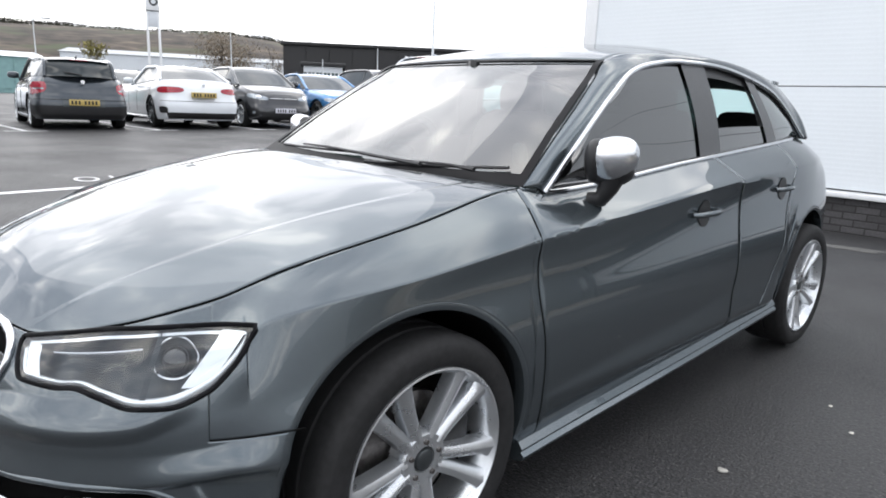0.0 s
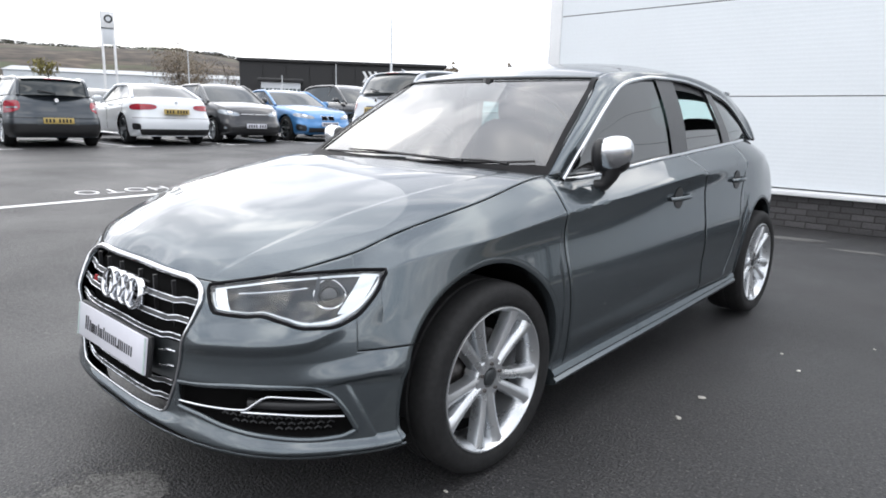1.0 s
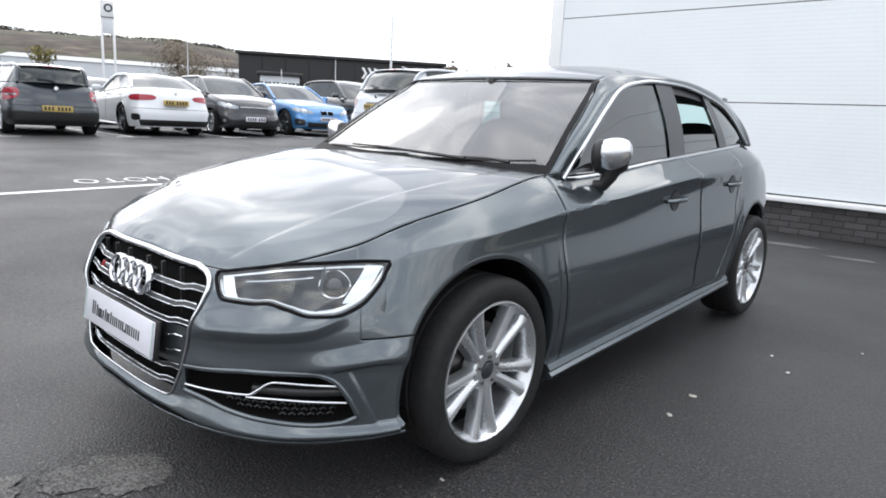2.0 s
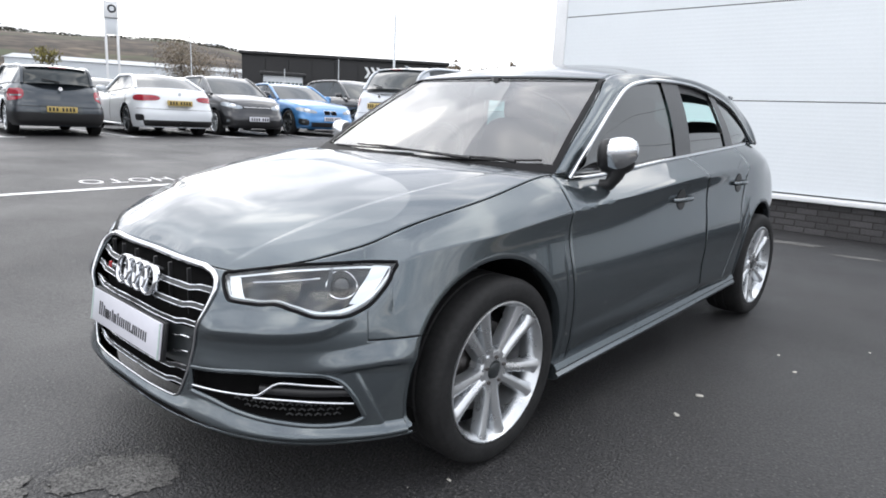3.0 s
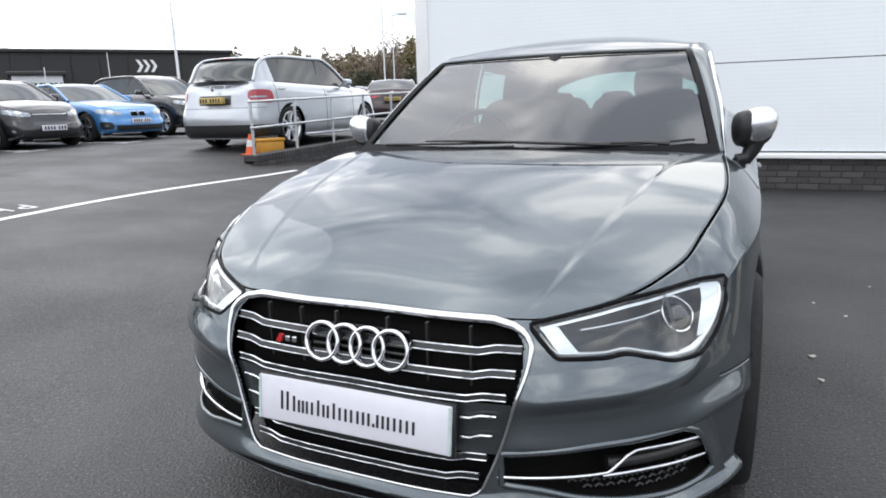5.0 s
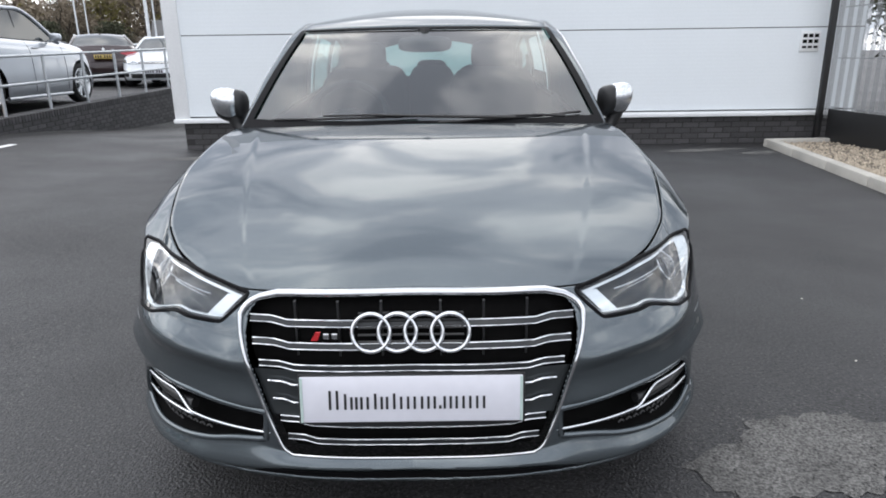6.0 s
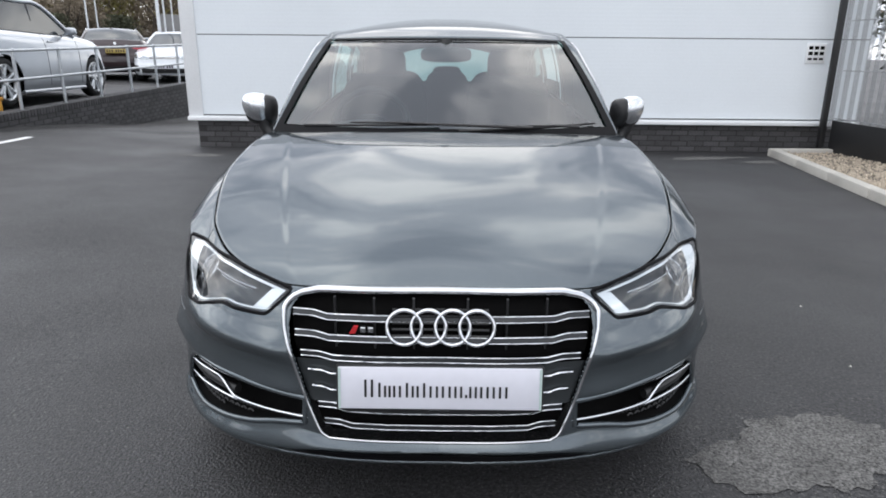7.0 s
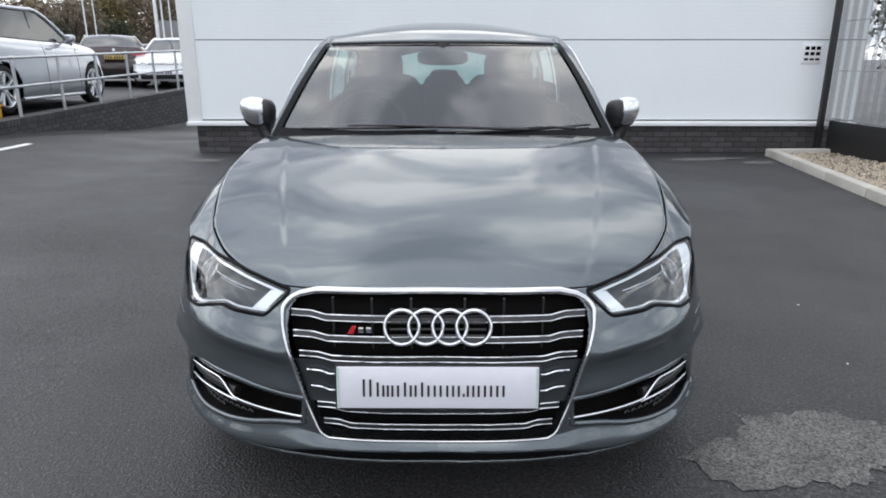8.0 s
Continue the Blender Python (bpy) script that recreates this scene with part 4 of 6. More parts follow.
# tail: hatch glass between the spoiler and the body
t, x = np.meshgrid(np.linspace(0, 1, 8), np.linspace(0, 1, 16), indexing="ij")
top, low = np.array([0.572, 2.95, 1.185]), np.array([0.625, 3.01, 1.055])
edge = top * (1 - t[..., None]) + low * t[..., None]
mid = np.stack([3.10 + 0.15 * t, 1.335 - 0.275 * t], -1)
hatch = across(edge, mid, x)
o = part("tailgate_window", Shape().grid(hatch[:, :14]).both(), TAILGLASS, car, weld=0.0008, smooth=60)
o.visible_shadow = False
part("tailgate_frame", Shape().grid(hatch[:, 13:]), PAINT, car, smooth=60)
part("tailgate_frame", Shape().grid(hatch[:, 13:]).mirrored(), PAINT, car, smooth=60)
sp = Shape()
t, x = np.meshgrid(np.linspace(0, 1, 6), np.linspace(0, 1, 20), indexing="ij")
ridge = across(np.broadcast_to(np.array([0.525, 2.70, 1.345]), (*t.shape, 3)) + t[..., None] * np.array([0, 0.07, -0.004]), np.stack([3.06 + 0.07 * t, 1.353 - 0.012 * t], -1), x)
thicken(part("roof_spoiler", sp.grid(ridge).both(), PAINT, car, weld=0.0008, smooth=60), 0.022)
s_r = np.linspace(S_OF_Y(3.01), OUT.length, 24)
shelf = np.array([body(s, top_z(s)) for s in s_r])
lowline = across(np.broadcast_to(low, (24, 3)), np.full((24, 2), (3.25, 1.06)), np.linspace(1, 0, 24))
part("tailgate_ledge", Shape().grid(np.stack([shelf, lowline])).both(), PAINT, car, smooth=60)
# ---- front end of the hatchback ----
def on_body(line, depth=0.0):
    """Points of the body at (s, z) pairs, set out (+) or in (-) along its normal."""
    a = np.asarray(line, float)
    n = outward(a[..., 0], a[..., 1], body)
    return body(a[..., 0], a[..., 1]) + n * depth


def between(lo, hi, sa, sb, ns, nw, depth, inset=0.0):
    """A sheet between two lengthwise curves on the body, sunk by depth."""
    s, w = np.meshgrid(np.linspace(sa, sb, ns), np.linspace(0, 1, nw), indexing="ij")
    z = (lo(s) + inset) * (1 - w) + (hi(s) - inset) * w
    d = depth(s, w) if callable(depth) else np.full(s.shape, depth)
    return body(s, z) + outward(s, z, body) * d[..., None]


def smooth_line(pts, n=8):
    return spline(pts, n).line


# grille: near-black sheet painted as the recess's shade, bright frame, blades, rings, plate
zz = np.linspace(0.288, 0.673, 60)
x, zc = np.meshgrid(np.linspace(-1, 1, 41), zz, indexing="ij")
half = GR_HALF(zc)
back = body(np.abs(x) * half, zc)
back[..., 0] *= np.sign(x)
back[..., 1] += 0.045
grille = part("grille", Shape().grid(back), DARK, car, "radiator grille with bright blades before a shade-black sheet")


def front(xs, z, out=0.0):
    """Points on the nose at sideways places xs and height z."""
    xs = np.asarray(xs, float)
    p = body(np.abs(xs), np.broadcast_to(z, xs.shape))
    p[..., 0] = xs
    p[..., 1] -= out
    return p


rim = [(GR_HALF(z), z) for z in np.linspace(0.289, 0.673, 46)]
loop = [(-a, z) for a, z in rim] + [(t, 0.6735) for t in np.linspace(-0.315, 0.315, 24)[1:-1]] + [(a, z) for a, z in reversed(rim)]
loop += [(t, 0.2885) for t in np.linspace(0.285, -0.285, 24)[1:-1]]
loop = np.array(loop + loop[:1])
wide = np.interp(loop[:, 1], [0.29, 0.6, 0.65, 0.673], [0.0040, 0.0048, 0.0080, 0.0110])
part("grille_frame", Shape().tube(front(loop[:, 0], loop[:, 1], 0.004), wide, 10, False), CHROME, grille, "bright grille surround", smooth=60)
for z, hx, deep in ((0.610, 0.388, 1), (0.561, 0.380, 1), (0.511, 0.364, 1), (0.368, 0.322, 1), (0.322, 0.305, 1)):
    xs = np.linspace(-hx, hx, 60)
    step = np.interp(np.abs(xs), [hx * 0.76, hx * 0.86], [0, 0.008])
    blade = Shape()
    for dz, r in ((0.007, 0.0024), (-0.007, 0.0019)):
        blade.tube(front(xs, z + dz + step, -0.008), r, 6, True)
    part("bright_edge", blade, SATIN, grille, "satin blade edges", smooth=60)
    sh = Shape().grid(np.stack([front(xs, z + 0.008 + step, -0.009), front(xs, z - 0.008 + step, -0.009), front(xs, z - 0.008 + step, -0.03)], 1))
    part("blade", sh, BLADE, grille)
for z in (0.468, 0.421):
    for sgn in (-1, 1):
        xs = sgn * np.linspace(0.265, 0.345 - (0.468 - z) * 0.2, 16)
        step = np.interp(np.abs(xs), [0.285, 0.31], [0, 0.008])
        part("side_bar", Shape().tube(front(xs, z + step, -0.004), 0.0032, 6), SATIN, grille, "satin blade edges", smooth=60)
x, zc = np.meshgrid(np.linspace(-1, 1, 30), np.linspace(0.383, 0.503, 6), indexing="ij")
sheet = front(x * (GR_HALF(zc) - 0.006), zc, -0.012)
part("grille_panel", Shape().grid(sheet), GREYBAR, grille, "grey panel behind the plate")
for x in (-0.275, -0.172, -0.07, 0.07, 0.172, 0.275):
    for za, zb in ((0.525, 0.664),):
        part("rib", Shape().box((x, float(front(np.array([x]), 0.6)[0, 1]) + 0.022, (za + zb) / 2), (0.005, 0.012, zb - za)), BLACK, grille)
for i in range(4):
    cx = (-1.5 + i) * 0.0618
    yr = float(front(np.array([cx]), 0.596, 0.004)[0, 1])
    prof = [(0.006, 0.0385), (-0.008, 0.0389), (-0.012, 0.0411), (-0.0132, 0.0443), (-0.012, 0.0475), (-0.008, 0.0496), (0.006, 0.0500)]
    part("ring", Shape().lathe(prof, 48, "y").move(Matrix.Translation((cx, yr, 0.596)) @ Matrix.Rotation(radians(-14), 4, "X")), CHROME, grille, "bright ring", smooth=60)
for i in range(5):
    zb = 0.572 + i * 0.015
    part("sensor_bar", Shape().tube(front(np.linspace(-0.125, 0.125, 20), zb, -0.006), 0.0035, 5), BLACK, grille, smooth=60)
bx = front(np.array([-0.205]), 0.588, 0.0)[0]
part("badge_red", Shape().prism([(-0.030, -0.010), (-0.014, -0.010), (-0.006, 0.010), (-0.018, 0.010)], 0.006, Matrix.Translation(bx) @ Matrix.Rotation(radians(90), 4, "X")), RED, grille, "red slanted badge bar")
for k in (0.006, 0.026):
    part("badge_silver", Shape().box(bx + np.array([k, -0.003, 0]), (0.015, 0.006, 0.015), 0.003), CHROME, grille, "silver badge bar")

# plate with a word drawn as plain bars
tilt = pose(0, -0.852, 0.449, -7.5, 0, 0)
plate = part("show_plate", Shape().box((0, 0, 0), (0.52, 0.008, 0.111), 0.003), PLATEWHITE, car, "white show plate with a dark line of letters", m=tilt)
part("plate_holder", Shape().box((0, 0.012, -0.002), (0.532, 0.014, 0.122), 0.004), BLACK, plate)
PALE = material("pale_green_edge", (0.45, 0.55, 0.52), 0.3, grain=0.1)
for x in (-0.256, 0.256):
    part("plate_edge", Shape().box((x, -0.0045, 0), (0.006, 0.003, 0.108)), PALE, plate)
xx = -0.196
for w, tall in ((0.032, 0.046), (0.020, 0.038), (0.022, 0.030), (0.028, 0.030), (0.020, 0.038), (0.024, 0.030), (0.020, 0.038), (0.031, 0.030), (0.033, 0.030), (0.028, 0.030), (0.010, 0.008), (0.027, 0.030), (0.031, 0.030), (0.050, 0.030)):
    sh = Shape()
    for k in ((0.5,) if w < 0.021 else (0.2, 0.72) if w < 0.045 else (0.14, 0.46, 0.78)):
        sh.box((xx + w * k, -0.0048, -0.023 + tall / 2), (0.0058, 0.002, tall))
    part("letter_bar", sh, INK, plate, "plain dark bar")
    xx += w
# head lamps
for flip in (False, True):
    turn = (lambda s: s.mirrored()) if flip else (lambda s: s)
    bowl = lambda s, w: -0.006 - 0.045 * np.sin(np.pi * np.clip((s - 0.425) / 0.583, 0, 1)) ** 0.5 * np.sin(np.pi * w) ** 0.5
    lamp = part("head_lamp", turn(Shape().grid(between(HL_LOW, HL_TOP, 0.427, 1.006, 70, 16, bowl))), LAMPDARK, car, "clear head lamp with white light guide", smooth=60)
    part("lamp_lens", turn(Shape().grid(between(HL_LOW, HL_TOP, 0.426, 1.007, 70, 12, 0.0015))), LENS, lamp, "clear lens", smooth=60).visible_shadow = False
    ss = np.concatenate([np.linspace(0.427, 1.006, 70)])
    ring = np.vstack([np.c_[ss, HL_TOP(ss)], np.c_[ss[::-1], HL_LOW(ss[::-1])]])
    ring = np.vstack([ring, ring[:1]])
    part("lamp_gasket", turn(Shape().tube(on_body(ring, 0.0), 0.0062, 6, False)), FRIT, lamp, smooth=60)
    # light guide: thin along the top, broad at the inner end, the foot and the outer end
    foot = lambda s: np.interp(s, [0.43, 0.50, 0.62, 0.72, 0.80, 0.90, 0.985], [0.014, 0.009, 0.008, 0.010, 0.013, 0.022, 0.022])
    sh = Shape().grid(between(lambda s: HL_LOW(s) + 0.006, lambda s: np.minimum(HL_LOW(s) + 0.006 + foot(s), HL_TOP(s) - 0.006), 0.447, 0.985, 60, 5, lambda s, w: -0.010 + 0.006 * np.sin(np.pi * w)))
    part("light_guide", turn(sh), LAMPWHITE, lamp, "white light guide", smooth=60)
    sh = Shape().grid(between(lambda s: HL_TOP(s) - 0.013, lambda s: HL_TOP(s) - 0.008, 0.448, 0.985, 50, 4, -0.006))
    part("upper_guide", turn(sh), LAMPWHITE, lamp, "white light guide", smooth=60)
    band = lambda sa, sb, wid: np.stack([on_body(np.stack([np.linspace(sa, sb, 14) + d, np.linspace(HL_TOP(sa) - 0.007, HL_LOW(sb) + 0.010, 14)], -1), -0.006) for d in (0, wid * 0.5, wid)], 1)
    part("inner_guide", turn(Shape().grid(band(0.446, 0.492, 0.046))), LAMPWHITE, lamp, "white light guide", smooth=60)
    part("outer_guide", turn(Shape().grid(band(0.983, 0.905, -0.050))), LAMPWHITE, lamp, "white light guide", smooth=60)
    c = on_body([[0.835, 0.670]], -0.034)[0]
    part("projector", turn(Shape().ball(c, (0.032, 0.030, 0.032), 24)), GLOSSBLACK, lamp, "dark projector ball", smooth=80)
    w = np.linspace(0, 2 * np.pi, 33)
    rr = on_body(np.stack([0.835 + 0.046 * np.cos(w), 0.671 + 0.037 * np.sin(w)], -1), -0.022)
    part("projector_ring", turn(Shape().tube(rr, 0.0035, 6, False)), CHROME, lamp, "chrome ring", smooth=60)
    sh = Shape().grid(between(lambda s: 0.658 + 0.09 * (s - 0.58), lambda s: 0.680 + 0.06 * (s - 0.58), 0.570, 0.735, 12, 5, lambda s, w: -0.034 + 0.012 * np.cos(np.pi * w)))
    part("reflector", turn(sh), SATIN, lamp, "pale reflector block", smooth=60)
    part("lamp_divider", turn(Shape().grid(band(0.80, 0.775, 0.012))), LAMPDARK, lamp, smooth=60)
    bar = on_body(np.stack([np.linspace(0.545, 0.77, 12), np.linspace(0.660, 0.684, 12)], -1), -0.008)
    part("trim_bar", turn(Shape().tube(bar, 0.0032, 6)), SATIN, lamp, "thin satin bar", smooth=60)

    # air intake beside the grille, its inner shade put into a near-black colour
    sink = lambda s, w: -0.085 * np.sin(np.pi * np.clip((s - 0.36) / 0.545, 0, 1)) ** 0.25 * np.sin(np.pi * w) ** 0.22
    intake = part("air_intake", turn(Shape().grid(between(FOG_LOW, FOG_TOP, 0.361, 0.904, 60, 14, sink))), DARK, car, "dark bumper air intake with bright blades", smooth=60)
    ss = np.linspace(0.361, 0.904, 60)
    ring = np.vstack([np.c_[ss, FOG_TOP(ss)], np.c_[ss[::-1], FOG_LOW(ss[::-1])]])
    ring = np.vstack([ring, ring[:1]])
    part("intake_rim", turn(Shape().tube(on_body(ring, -0.001), 0.0085, 8, False)), PAINT, intake, smooth=60)
    ln = smooth_line([(0.352, 0.338), (0.47, 0.343), (0.575, 0.349), (0.600, 0.353), (0.626, 0.371), (0.652, 0.388), (0.69, 0.393), (0.845, 0.385)], 10)
    part("intake_blade", turn(Shape().tube(on_body(ln, -0.002), 0.0052, 8, True, 0.8)), SATIN, intake, "satin blade", smooth=60)
    ln = smooth_line([(0.585, 0.343), (0.70, 0.343), (0.872, 0.333)], 12)
    part("lower_blade", turn(Shape().tube(on_body(ln, -0.004), 0.0042, 8)), SATIN, intake, "satin blade", smooth=60)
    ln = np.stack([np.linspace(0.6, 0.875, 20), np.linspace(0.366, 0.362, 20)], -1)
    part("intake_slat", turn(Shape().tube(on_body(ln, -0.018), 0.013, 8, True, 1.1)), BLACK, intake, smooth=60)
    # honeycomb behind the blades
    for row in range(4):
        z0 = 0.278 + row * 0.015
        sa = 0.50 + 0.02 * (row % 2)
        for s0 in np.arange(sa, 0.86, 0.028):
            if z0 > FOG_LOW(s0) + 0.014 and s0 < 0.84:
                part("mesh_cell", turn(Shape().tube(on_body([[s0 - 0.010, z0], [s0, z0 + 0.006], [s0 + 0.010, z0]], -0.024), 0.0028, 4, False)), BLACK, intake)
    # washer cover, parking sensor, side blade
    for pts in ([(0.60, 0.512), (0.695, 0.520), (0.697, 0.474), (0.592, 0.462)],):
        q = np.array(pts + pts[:1], float)
        q = np.vstack([q[i] + (q[i + 1] - q[i]) * t for i in range(4) for t in np.linspace(0, 1, 8, endpoint=False)])
        q = np.vstack([q, q[:1]])
        part("washer_cover_joint", turn(Shape().tube(on_body(q, 0.0), 0.0022, 5, False)), DARK, car)
    q = on_body(smooth_line([(0.906, 0.600), (0.9075, 0.555), (0.910, 0.524), (0.925, 0.518), (1.0, 0.517), (1.095, 0.519)], 8), 0.0)
    part("wing_joint", turn(Shape().tube(q, 0.0018, 5)), DARK, car)
    # lower lip: a bright edge above a black skirt
    ss = np.linspace(0, 1.06, 70)
    low = body(ss, np.full(70, 0.217))
    sk = np.stack([low, low + np.array([0, 0, -0.006]), low * np.array([0.985, 1, 1]) + np.array([0, 0.012, -0.010]), low * np.array([0.96, 1, 1]) + np.array([0, 0.06, -0.035])], 1)
    part("front_skirt", turn(Shape().grid(sk)), BLACK, car, smooth=60)
    e = body(ss, np.full(70, 0.219)) + outward(ss, np.full(70, 0.219), body) * 0.001
    part("lip_edge", turn(Shape().tube(e, 0.0045, 6)), PAINT, car, smooth=60)
    # black band laid on the bumper as the shade under the lip
    sl, wl_ = np.meshgrid(np.linspace(0, 0.62, 50), np.linspace(0, 1, 4), indexing="ij")
    zl_ = 0.2255 + (LIP_EDGE(sl) - 0.003 - 0.2255) * wl_ * (1 - fade(sl, 0.30, 0.62))
    part("lip_channel", turn(Shape().grid(body(sl, zl_) + outward(sl, zl_, body) * 0.0042)), FRIT, car, "black band painted as shade under the lip", smooth=60)

    # wheel arch lips and dark liners
    for yc, zc, r, a0, a1 in ((-0.03, 0.335, 0.388, -14, 194), (2.60, 0.345, 0.395, -10, 190)):
        w = np.radians(np.linspace(a0, a1, 64))
        if yc < 0:
            r = r - 0.010 * fade(w, 2.6, 2.95)
        ring = lambda k, dx: body(S_OF_Y(yc + k * np.cos(w)), zc + k * np.sin(w)) + np.array([dx, 0, 0])
        edge = body(S_OF_Y(yc + r * np.cos(w)), zc + r * np.sin(w))
        hole = edge * np.array([1, 0, 0]) + np.stack([0 * w, yc + (r - 0.022) * np.cos(w), zc + (r - 0.022) * np.sin(w)], -1)
        lip = np.stack([edge + np.array([0.001, 0, 0]), edge * 0.6 + hole * 0.4 + np.array([0.0035, 0, 0]), hole * 0.9 + edge * 0.1 + np.array([0.0, 0, 0]), hole + np.array([-0.012, 0, 0]), hole + np.array([-0.05, 0, 0])], 1)
        part("arch_lip", turn(Shape().grid(lip)), PAINT, car, smooth=50)
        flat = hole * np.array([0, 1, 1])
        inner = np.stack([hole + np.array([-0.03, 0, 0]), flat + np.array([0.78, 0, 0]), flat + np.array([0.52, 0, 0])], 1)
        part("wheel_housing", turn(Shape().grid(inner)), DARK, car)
    # side skirt
    yy = np.linspace(0.335, 2.19, 40)
    zl = 0.196 + 0.040 * (yy - 0.3)
    prof = np.array([(0.78, -0.01), (0.862, 0.0), (0.880, 0.008), (0.884, 0.020), (0.872, 0.030), (0.876, 0.040), (0.862, 0.058), (0.84, 0.064)])
    xo = OUT(S_OF_Y(yy))[:, 0] - 0.882
    sk = np.array([[(px + xo[i], yy[i], zl[i] + pz) for px, pz in prof] for i in range(40)])
    skirt = Shape().grid(sk)
    skirt.f.append(tuple(range(8)))
    part("side_skirt", turn(skirt), PAINT, car, "grey side skirt", smooth=30)
    # door handles over raised black discs that paint the shade of their bowls
    for s0, s1, z in ((2.69, 2.90, 0.812), (3.475, 3.665, 0.858)):
        w = np.linspace(0, 2 * np.pi, 25)
        rr, ang = np.meshgrid(np.linspace(0.02, 1, 5), w, indexing="ij")
        sm = (s0 + s1) / 2 - 0.01
        bowlp = on_body(np.stack([sm + 0.048 * rr * np.cos(ang), z + 0.001 + 0.050 * rr * np.sin(ang)], -1), 0.0052)
        part("handle_bowl", turn(Shape().grid(bowlp)), BLACK, car, "black disc painted as the shaded recess behind the handle", smooth=60)
        t = np.linspace(0, 1, 14)
        ln = on_body(np.stack([s0 + (s1 - s0) * t, z + 0.004 * t], -1), 0.006) + np.array([0.024, 0, 0]) * np.sin(np.pi * t)[:, None] ** 0.5
        part("door_handle", turn(Shape().tube(ln, 0.0100 + 0.002 * np.sin(np.pi * t), 8, True, 1.0)), PAINT, car, smooth=60)
    # door mirror
    def shave(p):
        q = p.copy()
        q[..., 1] = np.where(q[..., 1] > 0, q[..., 1] * 0.55, q[..., 1])
        q[..., 0] *= 1 + 2.3 * np.clip(q[..., 2], -0.1, 0.1)
        q[..., 2] += 0.10 * q[..., 0] - 0.25 * np.clip(q[..., 1], -1, 0)
        return q
    fold = pose(0.840 if not flip else 0.862, 0.72, 1.020, 0, 0, 28 if not flip else 4)
    put = lambda s: turn(s.move(fold))
    mir = part("door_mirror", put(Shape().ball((0, 0, 0.002), (0.074, 0.064, 0.070), 28, 0.90, shave)), SATIN, car, "silver door mirror cap", smooth=80)
    part("mirror_foot", turn(Shape().tube([(0.840, 0.725, 0.985), (0.832, 0.72, 0.94), (0.815, 0.71, 0.905), (0.78, 0.70, 0.90)], (0.045, 0.032, 0.026, 0.024), 10)), BLACK, mir, "black mirror foot", smooth=60)
    part("mirror_skirt", put(Shape().ball((0, 0.012, -0.036), (0.066, 0.056, 0.040), 20, 0.8, shave)), BLACK, mir, "black lower mirror shell", smooth=80)
    part("mirror_inner_shell", put(Shape().ball((-0.048, 0.010, -0.004), (0.036, 0.064, 0.066), 18, 0.8, shave)), BLACK, mir, "black inner mirror shell", smooth=80)
    part("mirror_glass", put(Shape().box((0, 0.038, -0.002), (0.13, 0.006, 0.095), 0.02)), CHROME, mir, "mirror glass")
    part("bonnet_joint", turn(Shape().tube(np.array([EDGE(s) + np.array([0.003, 0, -0.006]) for s in np.linspace(0.40, S0 + 0.42, 60)]), 0.0024, 5)), DARK, car)

for xa, xb, ka in ((-0.60, -0.02, 0.18), (0.06, 0.64, 0.12)):
    xs = np.linspace(xa, xb, 24)
    p = screen_point(np.linspace(ka, ka + 0.16, 24), np.abs(xs) / 0.70)
    p[:, 0] = xs
    p += np.array([0, -0.007, 0.009])
    wp = part("wiper_blade", Shape().tube(p, 0.0052, 6), BLACK, car, "black wiper blade")
    arm = np.array([p[0] * 0.2 + p[-1] * 0.8 + np.array([0.04 if xa > 0 else 0.5, -0.05, -0.005]), p[12] + np.array([0.1, -0.008, 0.012]), p[8] + np.array([0, -0.004, 0.012])])
    part("wiper_arm", Shape().tube(arm, (0.008, 0.005, 0.004), 6), BLACK, wp)

